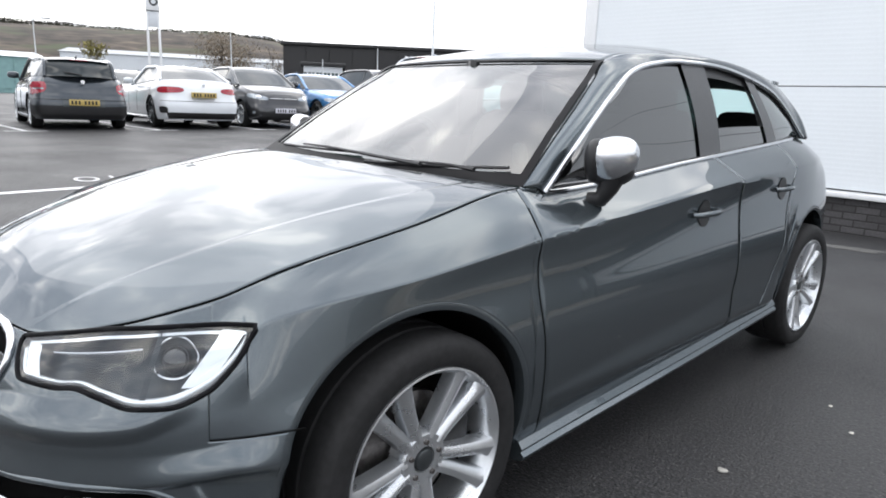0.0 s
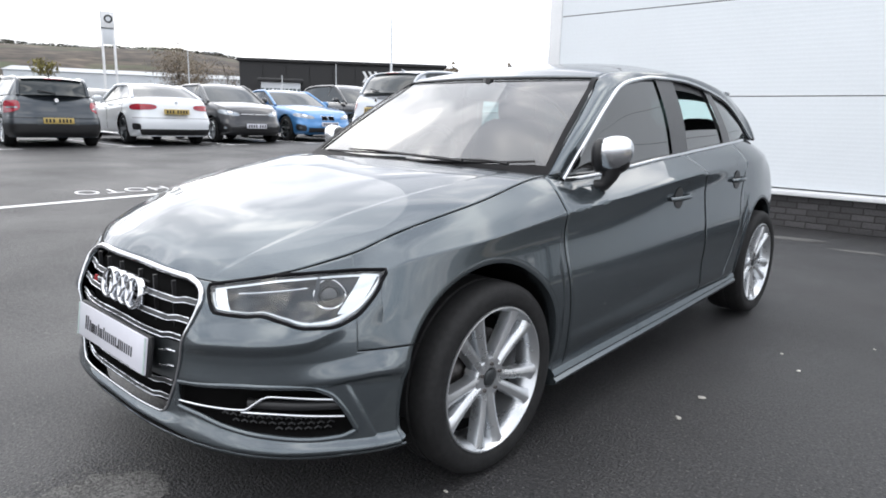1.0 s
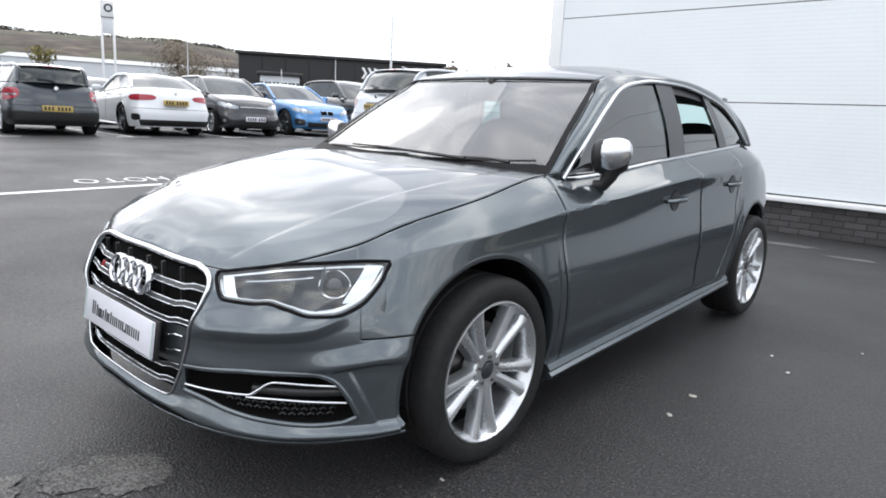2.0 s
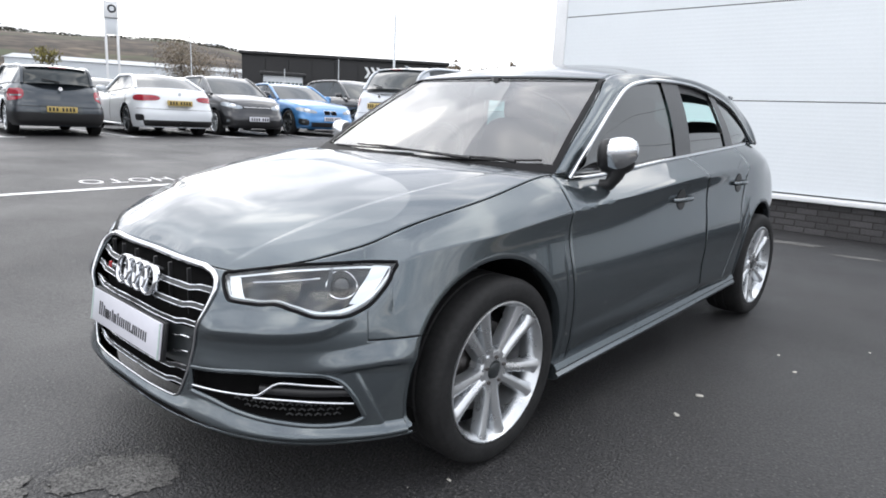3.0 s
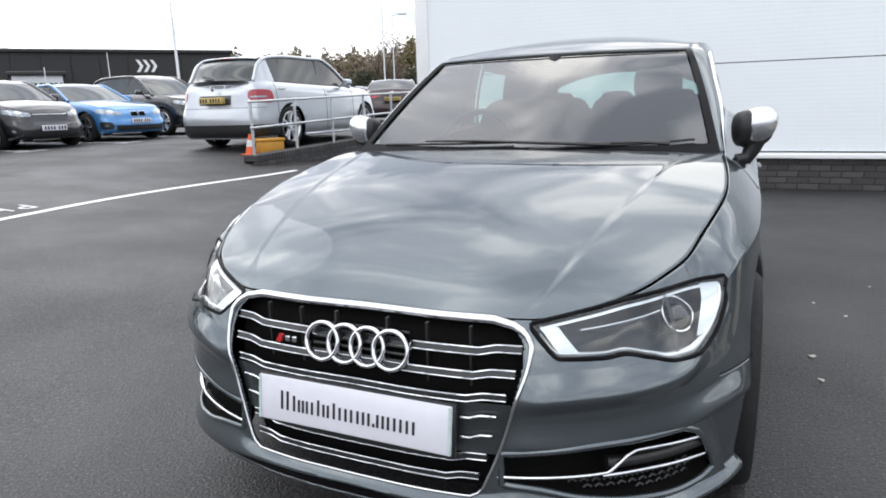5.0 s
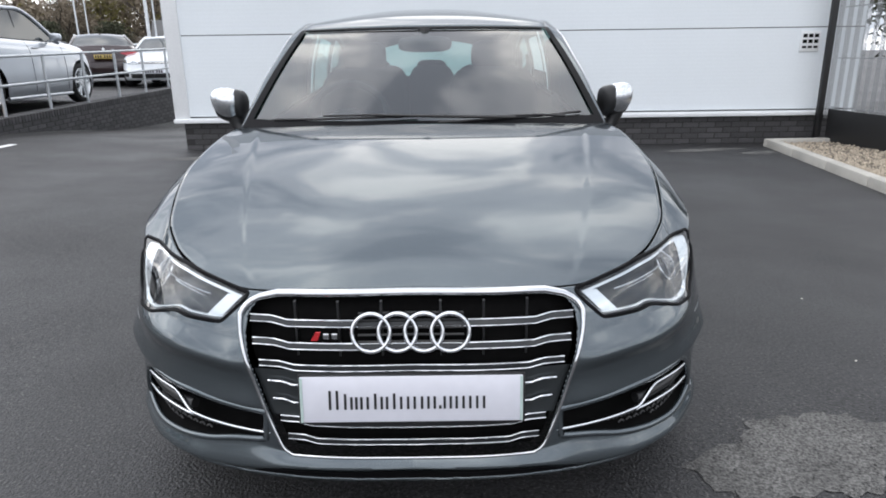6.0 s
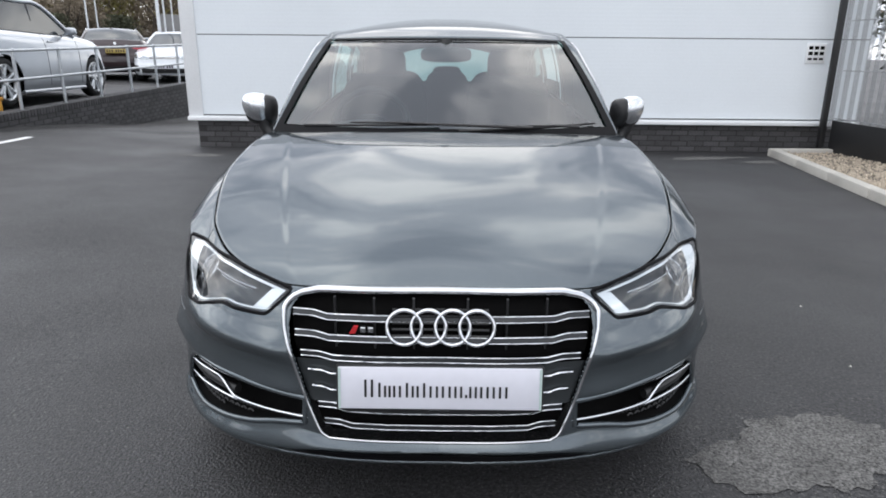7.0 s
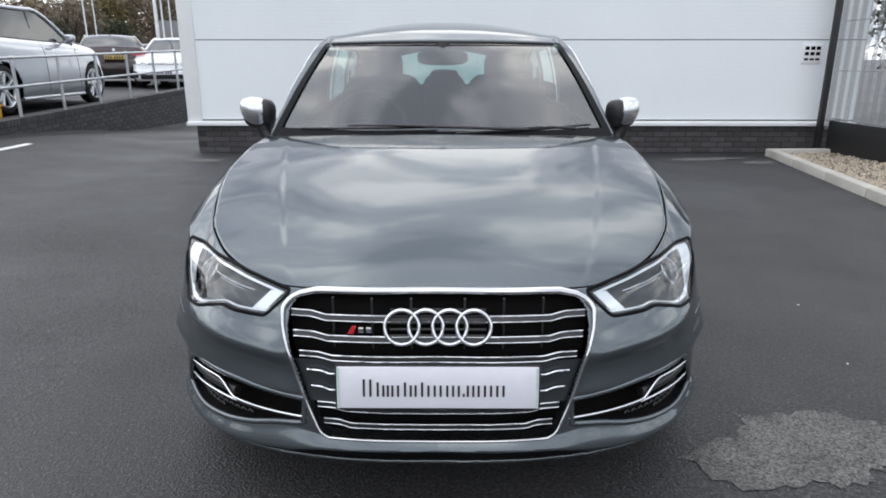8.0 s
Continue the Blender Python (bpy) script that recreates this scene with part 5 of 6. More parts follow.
# ---- wheels: built once, then set on the four hubs ----
def wheel_meshes():
    tyre = Shape().lathe([(-0.016, 0.234), (-0.001, 0.2425), (0.005, 0.250), (0.008, 0.262), (0.0085, 0.280), (0.006, 0.2985), (0.004, 0.3005), (-0.003, 0.3085), (-0.012, 0.314), (-0.024, 0.317), (-0.05, 0.318), (-0.075, 0.318), (-0.079, 0.312), (-0.085, 0.312), (-0.089, 0.318),
                          (-0.13, 0.318), (-0.134, 0.312), (-0.14, 0.312), (-0.144, 0.318), (-0.18, 0.317), (-0.205, 0.309), (-0.215, 0.28), (-0.21, 0.24)], 72)
    rim = Shape().lathe([(-0.006, 0.243), (0.003, 0.241), (0.004, 0.236), (-0.003, 0.231), (-0.014, 0.226), (-0.02, 0.221), (-0.06, 0.214), (-0.2, 0.212)], 72)
    rim.lathe([(-0.034, 0.030), (-0.024, 0.034), (-0.024, 0.066), (-0.038, 0.074), (-0.075, 0.074)], 40)
    spokes = []
    for i in range(5):
        for sgn in (-1, 1):
            t = np.linspace(0, 1, 14)
            r = 0.052 + (0.228 - 0.052) * t
            off = sgn * (0.0145 + 0.0335 * t ** 1.3)
            w = 0.0150 + 0.0090 * t + 0.004 * (1 - t) ** 4 + 0.010 * np.clip((t - 0.84) / 0.16, 0, 1) ** 2
            face = -0.024 + 0.020 * t ** 1.3
            sec = []
            for k in range(14):
                a, b = w[k], off[k]
                outer = sgn
                pts = [(-a - 0.002, -0.042), (-a, -0.012), (-a * 0.86, -0.006), (-a * 0.05, 0.003), (a * 0.10, 0.003), (a * 0.90, -0.003), (a, -0.010), (a + 0.002, -0.042)]
                sec.append([(face[k] + px, b + outer * py, r[k]) for py, px in pts])
            sec = np.array(sec)
            ang = 2 * np.pi * i / 5
            c, s = np.cos(ang), np.sin(ang)
            yv, zv = sec[..., 1] * c + sec[..., 2] * s, -sec[..., 1] * s + sec[..., 2] * c
            spokes.append(Shape().grid(np.stack([sec[..., 0], yv, zv], -1)).mesh("spoke", ALLOY, 40))
    disc = Shape().lathe([(-0.085, 0.05), (-0.085, 0.155), (-0.105, 0.155), (-0.105, 0.05)], 40)
    cap = Shape().lathe([(-0.018, 0.0005), (-0.018, 0.020), (-0.021, 0.027), (-0.03, 0.030)], 32)
    # added near-black disc: paints the shade seen between the spokes
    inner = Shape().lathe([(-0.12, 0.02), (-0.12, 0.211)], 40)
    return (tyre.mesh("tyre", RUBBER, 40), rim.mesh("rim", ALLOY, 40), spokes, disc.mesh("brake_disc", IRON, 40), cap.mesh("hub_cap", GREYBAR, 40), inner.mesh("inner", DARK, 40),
            Shape().lathe([(-0.021, 0.0005), (-0.021, 0.006), (-0.024, 0.0075), (-0.05, 0.0085)], 6).mesh("bolt", IRON, 30),
            Shape().box((-0.085, 0.0, 0.0), (0.07, 0.11, 0.17), 0.02).mesh("caliper", BLACK, 40))


WM = wheel_meshes()


def set_wheel(parent, m, turn_deg):
    hub = part("wheel", WM[1], None, parent, "silver alloy wheel with five twin spokes", m=m)
    part("tyre", WM[0], None, hub, "black tyre")
    spin = pose(0, 0, 0, turn_deg, 0, 0)
    for me in WM[2]:
        part("spoke", me, None, hub, m=spin)
    part("brake_disc", WM[3], None, hub)
    part("hub_cap", WM[4], None, hub, m=spin)
    part("wheel_back", WM[5], None, hub)
    for i in range(5):
        a = 2 * math.pi * (i + 0.5) / 5
        part("bolt", WM[6], None, hub, m=spin @ pose(0.004, 0.047 * math.sin(a), 0.047 * math.cos(a)))
    part("caliper", WM[7], None, hub, m=pose(0, 0.13, 0.03))
    return hub


for y, xf, zc in ((0.0, 0.868, 0.318), (2.631, 0.850, 0.325)):
    set_wheel(car, pose(xf, y, zc), 33)
    set_wheel(car, pose(-xf, y, zc, 0, 0, 180), 22)

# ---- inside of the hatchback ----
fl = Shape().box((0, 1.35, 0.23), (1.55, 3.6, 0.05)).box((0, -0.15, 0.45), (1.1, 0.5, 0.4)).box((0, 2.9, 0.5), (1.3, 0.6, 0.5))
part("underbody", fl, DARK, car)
yy = np.linspace(0.42, 3.1, 30)
lin = Shape()
side = np.array([[BELT(y) * np.array([0.955, 1, 1]), BELT(y) * np.array([0.93, 1, 1]) + np.array([0, 0, -0.25]), BELT(y) * np.array([0.93, 1, 1]) + np.array([0, 0, -0.6])] for y in yy])
part("door_lining", lin.grid(side).both(), CLOTH, car, smooth=60)
k, x = np.meshgrid(np.linspace(4.1, 10.8, 30), np.linspace(0, 0.98, 12), indexing="ij")
part("head_lining", Shape().grid(across(EL(k), ROOF_MID(k), x) + np.array([0, 0, -0.022])).both(), LINING, car, smooth=60)
xs = np.linspace(-0.70, 0.70, 30)
prof = [(0.44, 0.905), (0.52, 0.925), (0.62, 0.945), (0.74, 0.945), (0.80, 0.92), (0.82, 0.80), (0.80, 0.6)]
dash = np.array([[(x, y + 0.03 * (x / 0.7) ** 2, z + (0.03 * math.exp(-((x + 0.37) / 0.16) ** 2) if 0.6 < y < 0.81 else 0)) for y, z in prof] for x in xs])
part("dashboard", Shape().grid(dash), BLACK, car, "black dashboard", smooth=60)
w = np.linspace(0, 2 * np.pi, 41)
st = np.stack([-0.37 + 0.185 * np.cos(w), 0.93 + 0.185 * np.sin(w) * 0.42, 0.93 + 0.185 * np.sin(w) * 0.9], -1)
wheel_ob = part("steering_wheel", Shape().tube(st, 0.016, 8, False), BLACK, car, "black steering wheel", smooth=60)
part("steering_hub", Shape().ball((-0.37, 0.92, 0.925), (0.075, 0.04, 0.06), 16, 0.8).box((-0.37, 0.925, 0.93), (0.33, 0.02, 0.03), 0.008), BLACK, wheel_ob, smooth=60)
for sx, sy, wide in ((0.37, 1.52, 0.26), (-0.37, 1.52, 0.26), (0.40, 2.42, 0.24), (-0.40, 2.42, 0.24), (0.0, 2.44, 0.17)):
    back = Shape().ball((sx, sy, 0.82), (wide, 0.075, 0.34), 20, 0.45, lambda p: p + np.stack([0 * p[..., 2], 0.28 * (p[..., 2] + 0.34), 0 * p[..., 2]], -1))
    seat = part("seat_back", back, CLOTH, car, "dark cloth seat", smooth=80)
    tall = 1.215 if sy < 2 else 1.13
    part("headrest", Shape().ball((sx, sy + 0.20, tall), (0.125 if sy < 2 else 0.105, 0.05, 0.085 if sy < 2 else 0.06), 18, 0.55), CLOTH, seat, smooth=80)
    part("headrest_post", Shape().tube([(sx - 0.05, sy + 0.19, 1.07), (sx - 0.05, sy + 0.2, tall)], 0.006, 6).tube([(sx + 0.05, sy + 0.19, 1.07), (sx + 0.05, sy + 0.2, tall)], 0.006, 6), SATIN, seat)
    part("seat_cushion", Shape().ball((sx, sy - 0.25, 0.50), (wide, 0.27, 0.09), 18, 0.5), CLOTH, seat, smooth=80)
part("dash_holder", Shape().tube([(0.585, 0.64, 0.950), (0.572, 0.63, 0.985), (0.566, 0.628, 0.998), (0.552, 0.628, 1.045), (0.549, 0.630, 1.052)], (0.007, 0.008, 0.020, 0.022, 0.010), 10), BLACK, car, "small black holder on the dashboard", smooth=60)
rv = part("inner_mirror", Shape().ball((0, 0.965, 1.268), (0.125, 0.022, 0.036), 20, 0.6), BLACK, car, "black interior mirror", smooth=80)
part("mirror_stem", Shape().tube([(0, 0.965, 1.28), (0, 0.99, 1.33)], (0.02, 0.035), 8), BLACK, rv)
part("roof_aerial", Shape().tube([(0, 2.75, 1.42), (0, 2.83, 1.46), (0, 2.86, 1.455)], (0.02, 0.008, 0.004), 8), BLACK, car)
# ---- parked cars ----
REDLENS = material("red_lamp_lens", (0.30, 0.006, 0.022), 0.15, coat=1.0, grain=0.15, grain_scale=40)
CLEARLENS = material("clear_head_lamp", (0.30, 0.33, 0.36), 0.12, 0.6, 1.0, grain=0.2, grain_scale=25)
YELLOWPLATE = material("yellow_plate", (0.46, 0.34, 0.10), 0.35, grain=0.05)
DARKGLASS = material("dark_car_window", (0.026, 0.033, 0.035), 0.06, spec=0.55, stain=0.3, stain_scale=3)
P_GREY = material("slate_grey_paint", (0.036, 0.045, 0.055), 0.3, 0.5, 1.0, grain=0.08, grain_scale=300, stain=0.05)
P_WHITE = material("white_paint", (0.70, 0.73, 0.76), 0.3, 0.0, 1.0, grain=0.02, stain=0.04)
P_CHAR = material("charcoal_paint", (0.026, 0.027, 0.031), 0.3, 0.5, 1.0, grain=0.08, grain_scale=300, stain=0.05)
P_BLUE = material("bright_blue_paint", (0.055, 0.20, 0.44), 0.3, 0.4, 1.0, grain=0.06, grain_scale=300, stain=0.04)
P_BLACK = material("black_paint", (0.014, 0.014, 0.016), 0.25, 0.2, 1.0, grain=0.1, stain=0.05)
P_SILVER = material("silver_blue_paint", (0.44, 0.465, 0.50), 0.3, 0.65, 1.0, grain=0.04, grain_scale=300, stain=0.04)
P_WINE = material("dark_red_paint", (0.020, 0.007, 0.008), 0.3, 0.3, 1.0, grain=0.08, stain=0.05)

far_tyre = Shape().lathe([(-0.02, 0.235), (0.0, 0.25), (0.0, 0.29), (-0.02, 0.314), (-0.06, 0.318), (-0.17, 0.318), (-0.2, 0.30)], 32).mesh("tyre", RUBBER, 50)


def far_rim_mesh(name, mat, n):
    sh = Shape().lathe([(-0.004, 0.238), (0.003, 0.232), (-0.012, 0.222), (-0.06, 0.215)], 32).lathe([(-0.012, 0.001), (-0.012, 0.05), (-0.04, 0.06)], 16)
    return sh.mesh(name, mat, 40)


RIM_SILVER, RIM_DARK = far_rim_mesh("rim", ALLOY, 5), far_rim_mesh("rim", GREYBAR, 5)
DARK_SPOKES = []
for me in WM[2]:
    me = me.copy()
    me.materials[0] = GREYBAR
    DARK_SPOKES.append(me)
# the far wheels' shade behind the spokes, as a plain near-black disc
far_back = Shape().lathe([(-0.08, 0.001), (-0.08, 0.22)], 24).mesh("wheel_back", DARK, 0)


def parked_car(name, label, m, paint, size, axles, wheel_r, cowl, top1, roof, top2, base, nose_z, tail_z, front_on, rim=None, spoiler=False, plate="white", kidney=False, plate_z=None, group="parked cars", simple=False, pillar=0.3):
    """A parked car facing -y in its own frame, from its side profile."""
    L, W, H = size
    h = W / 2
    top = thing(name, label, "car", group, m)
    out = spline([(0, -L / 2), (0.5 * h, -L / 2 + 0.03), (0.80 * h, -L / 2 + 0.15), (0.95 * h, -L / 2 + 0.45), (h, -L / 2 + 1.0), (h, 0), (h, L / 2 - 0.9), (0.965 * h, L / 2 - 0.42), (0.86 * h, L / 2 - 0.12), (0.52 * h, L / 2 - 0.02), (0, L / 2)], 12)
    ss = np.linspace(0, out.length, 260)
    yy = out(ss)[:, 1]
    s_of = lambda y: np.interp(y, yy, ss)
    topz = curve([(-L / 2, nose_z), (-L / 2 + 0.30, nose_z + 0.07), (cowl[0], cowl[1]), (0.1, cowl[1] + 0.03), (base[0], base[1]), (L / 2 - 0.05, tail_z), (L / 2, tail_z - 0.02)])
    dz = curve([(0, -0.05), (0.15, -0.012), (0.4, 0.0), (0.70, -0.010), (0.80, -0.022), (0.90, -0.05), (1, -0.115)])

    dend = curve([(0, -0.10), (0.16, -0.015), (0.36, 0.0), (0.50, -0.02), (0.58, -0.055), (0.74, -0.085), (0.88, -0.12), (1, -0.20)])

    def skin(s, z):
        s, z = np.broadcast_arrays(np.asarray(s, float), np.asarray(z, float))
        p = out(s)
        n = out(s + 0.03) - out(s - 0.03)
        n = np.stack([n[..., 1], -n[..., 0]], -1)
        n /= np.linalg.norm(n, axis=-1, keepdims=True) + 1e-9
        f = np.clip((z - 0.18) / (topz(p[..., 1]) - 0.18), 0, 1)
        end = ease((np.abs(p[..., 1]) - L / 2 + 0.55) / 0.45)
        q = p + n * (dz(f) * (1 - end) + dend(f) * end)[..., None]
        return np.stack([np.maximum(q[..., 0], 0), q[..., 1], z], -1)

    def arch(y):
        r = wheel_r + 0.055
        o = np.full(np.shape(y), 0.19)
        for a in axles:
            o = np.maximum(o, np.where(np.abs(y - a) < r, wheel_r + np.sqrt(np.clip(r * r - (y - a) ** 2, 0, None)), 0))
        return o
    s, w = np.meshgrid(ss, np.linspace(0, 1, 16), indexing="ij")
    y = out(s)[..., 1]
    z = arch(y) * (1 - w) + topz(y) * w
    shell = Shape().grid(skin(s, z))
    for sa, sb in ((0.0, s_of(cowl[0])), (s_of(base[0] - 0.02), out.length)):
        sv, x = np.meshgrid(np.linspace(sa, sb, 24), np.linspace(0, 1, 10), indexing="ij")
        e = skin(sv, topz(out(sv)[..., 1]))
        e[..., 2] += 0.045 * (1 - x ** 2) * np.clip(e[..., 0] / h, 0, 1)
        e[..., 0] *= x
        shell.grid(e)
    body_ob = part("body", shell.both(), paint, top, weld=0.001, smooth=40)
    part("floor_pan", Shape().box((0, 0, 0.32), (W - 0.5, L - 0.5, 0.25)), DARK, top)
    edge = lambda yv: skin(s_of(yv), topz(yv))
    xr = h - 0.27
    E_ = by_index([edge(cowl[0]), (xr + 0.03, top1[0], top1[1] - 0.025), (xr, roof[0], roof[1] - 0.05), (xr - 0.02, top2[0], top2[1] - 0.035), edge(base[0])])
    M_ = by_index([(cowl[0] - 0.12, cowl[1] + 0.035), (top1[0] - 0.05, top1[1]), (roof[0], roof[1]), (top2[0] + 0.06, top2[1]), (base[0] + 0.10, base[1] + 0.02)])
    for nm, ka, kb, mt in (("windscreen", 0, 1, DARKGLASS), ("roof", 1, 3, paint), ("rear_screen", 3, 4, DARKGLASS)):
        k, x = np.meshgrid(np.linspace(ka, kb, 16), np.linspace(0, 0.97 if mt is DARKGLASS else 1, 12), indexing="ij")
        part(nm, Shape().grid(across(E_(k), M_(k), x)).both(), mt, top, weld=0.001, smooth=60)
    el = E_(np.linspace(0, 4, 120))
    ya, yb = cowl[0] + 0.12, base[0] - pillar
    yv, w = np.meshgrid(np.linspace(ya, yb, 40), np.linspace(0, 1, 6), indexing="ij")
    hi = np.stack([np.interp(yv, el[:, 1], el[:, i]) for i in range(3)], -1)
    lo = edge(yv)
    for flip in (False, True):
        turn = (lambda q: q.mirrored()) if flip else (lambda q: q)
        part("side_window", turn(Shape().grid(lo * (1 - w[..., None]) + hi * w[..., None])), DARKGLASS, top, smooth=60)
        yq, wq = np.meshgrid(np.linspace(yb, base[0] - 0.004, 12), np.linspace(0, 1, 6), indexing="ij")
        hq = np.stack([np.interp(yq, el[:, 1], el[:, i]) for i in range(3)], -1)
        part("rear_pillar", turn(Shape().grid(edge(yq) * (1 - wq[..., None]) + hq * wq[..., None] + np.array([0.004, 0, 0]))), paint, top, smooth=60)
        part("roof_rail", turn(Shape().tube(el + np.array([0.006, 0, 0]), 0.036, 8)), paint, top, smooth=60)
        for yp, r_, mt in ((0.18, 0.028, BLACK), (yb - 0.30, 0.022, BLACK)):
            a = edge(np.array(yp))
            b = np.array([np.interp(yp - 0.06, el[:, 1], el[:, i]) for i in range(3)])
            part("window_pillar", turn(Shape().tube([a + np.array([-0.02, 0.05, -0.05]), b + np.array([-0.012, 0, -0.01])], r_, 6, True)), mt, top, smooth=60)
        for a in axles:
            sc = wheel_r / 0.318
            mm = pose((h - 0.02) * (-1 if flip else 1), a, wheel_r, 0, 0, 180 if flip else 0) @ Matrix.Diagonal((1, sc, sc, 1))
            wh = part("wheel", rim or RIM_SILVER, None, top, m=mm)
            part("tyre", far_tyre, None, wh)
            part("wheel_back", far_back, None, wh)
            if not simple:
                for me in WM[2] if rim is None else DARK_SPOKES:
                    part("spoke", me, None, wh)
        if simple:
            continue

        def patch(nm, s0, s1, z0, z1, mt, lift=0.006, slant=0.0, lab="", taper=0.0, rounded=0.0):
            sv, wv = np.meshgrid(np.linspace(s0, s1, 18), np.linspace(0, 1, 6), indexing="ij")
            tt = (sv - s0) / (s1 - s0)
            if rounded:
                wv = 0.5 + (wv - 0.5) * np.clip(1 - np.abs(2 * tt - 1) ** rounded, 0.02, 1) ** (1 / rounded)
            zv = z0 + taper * tt + (z1 - z0 - taper * tt) * wv + slant * tt
            return part(nm, turn(Shape().grid(skin(sv, zv) + outward(sv, zv, skin) * lift)), mt, top, lab, smooth=60)
        Ls = out.length
        patch("head_lamp", 0.40 * h + 0.05, 1.02 * h + 0.18, nose_z - 0.14, nose_z - 0.045, CLEARLENS, slant=0.085, lab="clear head lamp", taper=-0.01, rounded=3.0)
        patch("lamp_core", 0.62 * h + 0.05, 0.80 * h + 0.10, nose_z - 0.085, nose_z - 0.02, CHROME, 0.010, slant=0.02, rounded=2.0)
        if spoiler:
            patch("tail_lamp", Ls - 1.22 * h - 0.12, Ls - 0.74 * h, tail_z - 0.36, tail_z - 0.10, REDLENS, lab="red tail lamp", taper=0.07, rounded=4.0)
            patch("lamp_band", Ls - 1.12 * h - 0.08, Ls - 0.79 * h, tail_z - 0.245, tail_z - 0.215, CLEARLENS, 0.010, rounded=4.0)
            patch("lower_bumper", Ls - 1.30 * h - 0.16, Ls, 0.235, 0.45, BLACK, 0.004)
            patch("number_recess", Ls - 0.36, Ls, (plate_z or tail_z - 0.28) - 0.085, (plate_z or tail_z - 0.28) + 0.085, GREYBAR, 0.004)
        else:
            patch("tail_lamp", Ls - 1.20 * h - 0.12, Ls - 0.46 * h, tail_z - 0.265, tail_z - 0.125, REDLENS, lab="red tail lamp", taper=0.02, rounded=3.2)
            patch("lamp_band", Ls - 1.08 * h - 0.06, Ls - 0.56 * h, tail_z - 0.178, tail_z - 0.160, RED, 0.010, rounded=3.0)
            patch("corner_vent", Ls - 1.12 * h - 0.08, Ls - 0.86 * h, 0.33, 0.47, BLACK, 0.004, rounded=4.0)
        patch("front_intake", 0.0, 0.66 * h, 0.25, 0.37, BLACK)
        patch("outer_intake", 0.72 * h, 1.06 * h, 0.27, 0.44, BLACK, slant=0.03, rounded=4.0)
        patch("fog_lamp", 0.84 * h, 0.94 * h, 0.34, 0.40, CLEARLENS, 0.012, rounded=2.0)
        patch("rear_apron", Ls - 0.90 * h, Ls, 0.22, 0.35, BLACK)
        patch("rear_joint", Ls - 1.15 * h, Ls, tail_z - 0.425, tail_z - 0.418, DARK)
        if kidney:
            patch("kidney_rim", 0.016, 0.20, nose_z - 0.160, nose_z - 0.045, CHROME, 0.006)
            patch("kidney_grille", 0.022, 0.194, nose_z - 0.154, nose_z - 0.051, DARK, 0.010)
        else:
            patch("upper_grille", 0.0, 0.44 * h, nose_z - 0.105, nose_z - 0.055, BLACK)
            patch("grille_strip", 0.0, 0.42 * h, nose_z - 0.086, nose_z - 0.076, CHROME, 0.010)
        for yj in (cowl[0] + 0.05, 0.12, base[0] - 0.45):
            zt = float(topz(yj)) - 0.02
            q = skin(np.full(10, s_of(yj)), np.linspace(max(0.3, float(arch(np.array(yj))) + 0.02), zt, 10)) + np.array([0.001, 0, 0])
            part("door_joint", turn(Shape().tube(q, 0.004, 4, False)), DARK, top)
        for yj in (-0.05, base[0] - 0.62):
            zt = float(topz(yj)) - 0.13
            q = skin(s_of(np.linspace(yj - 0.11, yj + 0.08, 8)), np.full(8, zt)) + np.array([0.014, 0, 0])
            part("door_handle", turn(Shape().tube(q, 0.012, 6)), paint, top, smooth=60)
        mz = float(topz(cowl[0] + 0.3)) + 0.08
        part("door_mirror", turn(Shape().ball((h + 0.05, cowl[0] + 0.36, mz), (0.11, 0.06, 0.07), 14, 0.7).tube([(h - 0.1, cowl[0] + 0.36, mz - 0.07), (h + 0.02, cowl[0] + 0.36, mz - 0.03)], 0.02, 6)), paint if paint is not P_SILVER else paint, top, smooth=60)
        sk = skin(s_of(np.linspace(axles[0] + wheel_r + 0.06, axles[1] - wheel_r - 0.06, 16)), np.full(16, 0.21))
        part("sill", turn(Shape().tube(sk, 0.03, 6)), BLACK if paint is P_BLACK else paint, top, smooth=60)
        part("belt_strip", turn(Shape().tube(edge(np.linspace(ya, yb, 30)) + np.array([0.004, 0, 0.004]), 0.008, 5, False)), CHROME if paint in (P_BLACK,) else BLACK, top, smooth=60)
    if simple:
        return top
    for nm, yp, zp, mt in (("front_plate", -L / 2 - 0.012, 0.47 if kidney else 0.42, PLATEWHITE), ("rear_plate", L / 2 + (0.0 if spoiler else -0.01), plate_z or tail_z - 0.28, YELLOWPLATE)):
        pl = part(nm, Shape().box((0, yp, zp), (0.52, 0.012 if "front" in nm else 0.10, 0.111), 0.004), mt, top, "number plate with dark bars")
        sgn = -1 if "front" in nm else 1
        for i in range(7):
            part("plate_bar", Shape().box(((i - 3) * 0.062 + (0.03 if i > 3 else -0.01), yp + sgn * (0.008 if "front" in nm else 0.052), zp), (0.034, 0.002, 0.07)), INK, pl, "plain dark bar")
    part("rear_badge", Shape().lathe([(0, 0.001), (0, 0.036), (-0.01, 0.04)], 20, "y", (0, L / 2 - 0.03, tail_z - 0.08)), CHROME, top, "round plain badge")
    if spoiler:
        xs_ = np.linspace(-(xr - 0.07), xr - 0.07, 15)
        wing = np.array([[(x, top2[0] + yo - 0.10 * (x / xr) ** 2, top2[1] + zo - 0.030 * (x / xr) ** 2) for yo, zo in ((-0.06, 0.012), (0.10, 0.012), (0.22, -0.012), (0.21, -0.030), (0.06, -0.018))] for x in xs_])
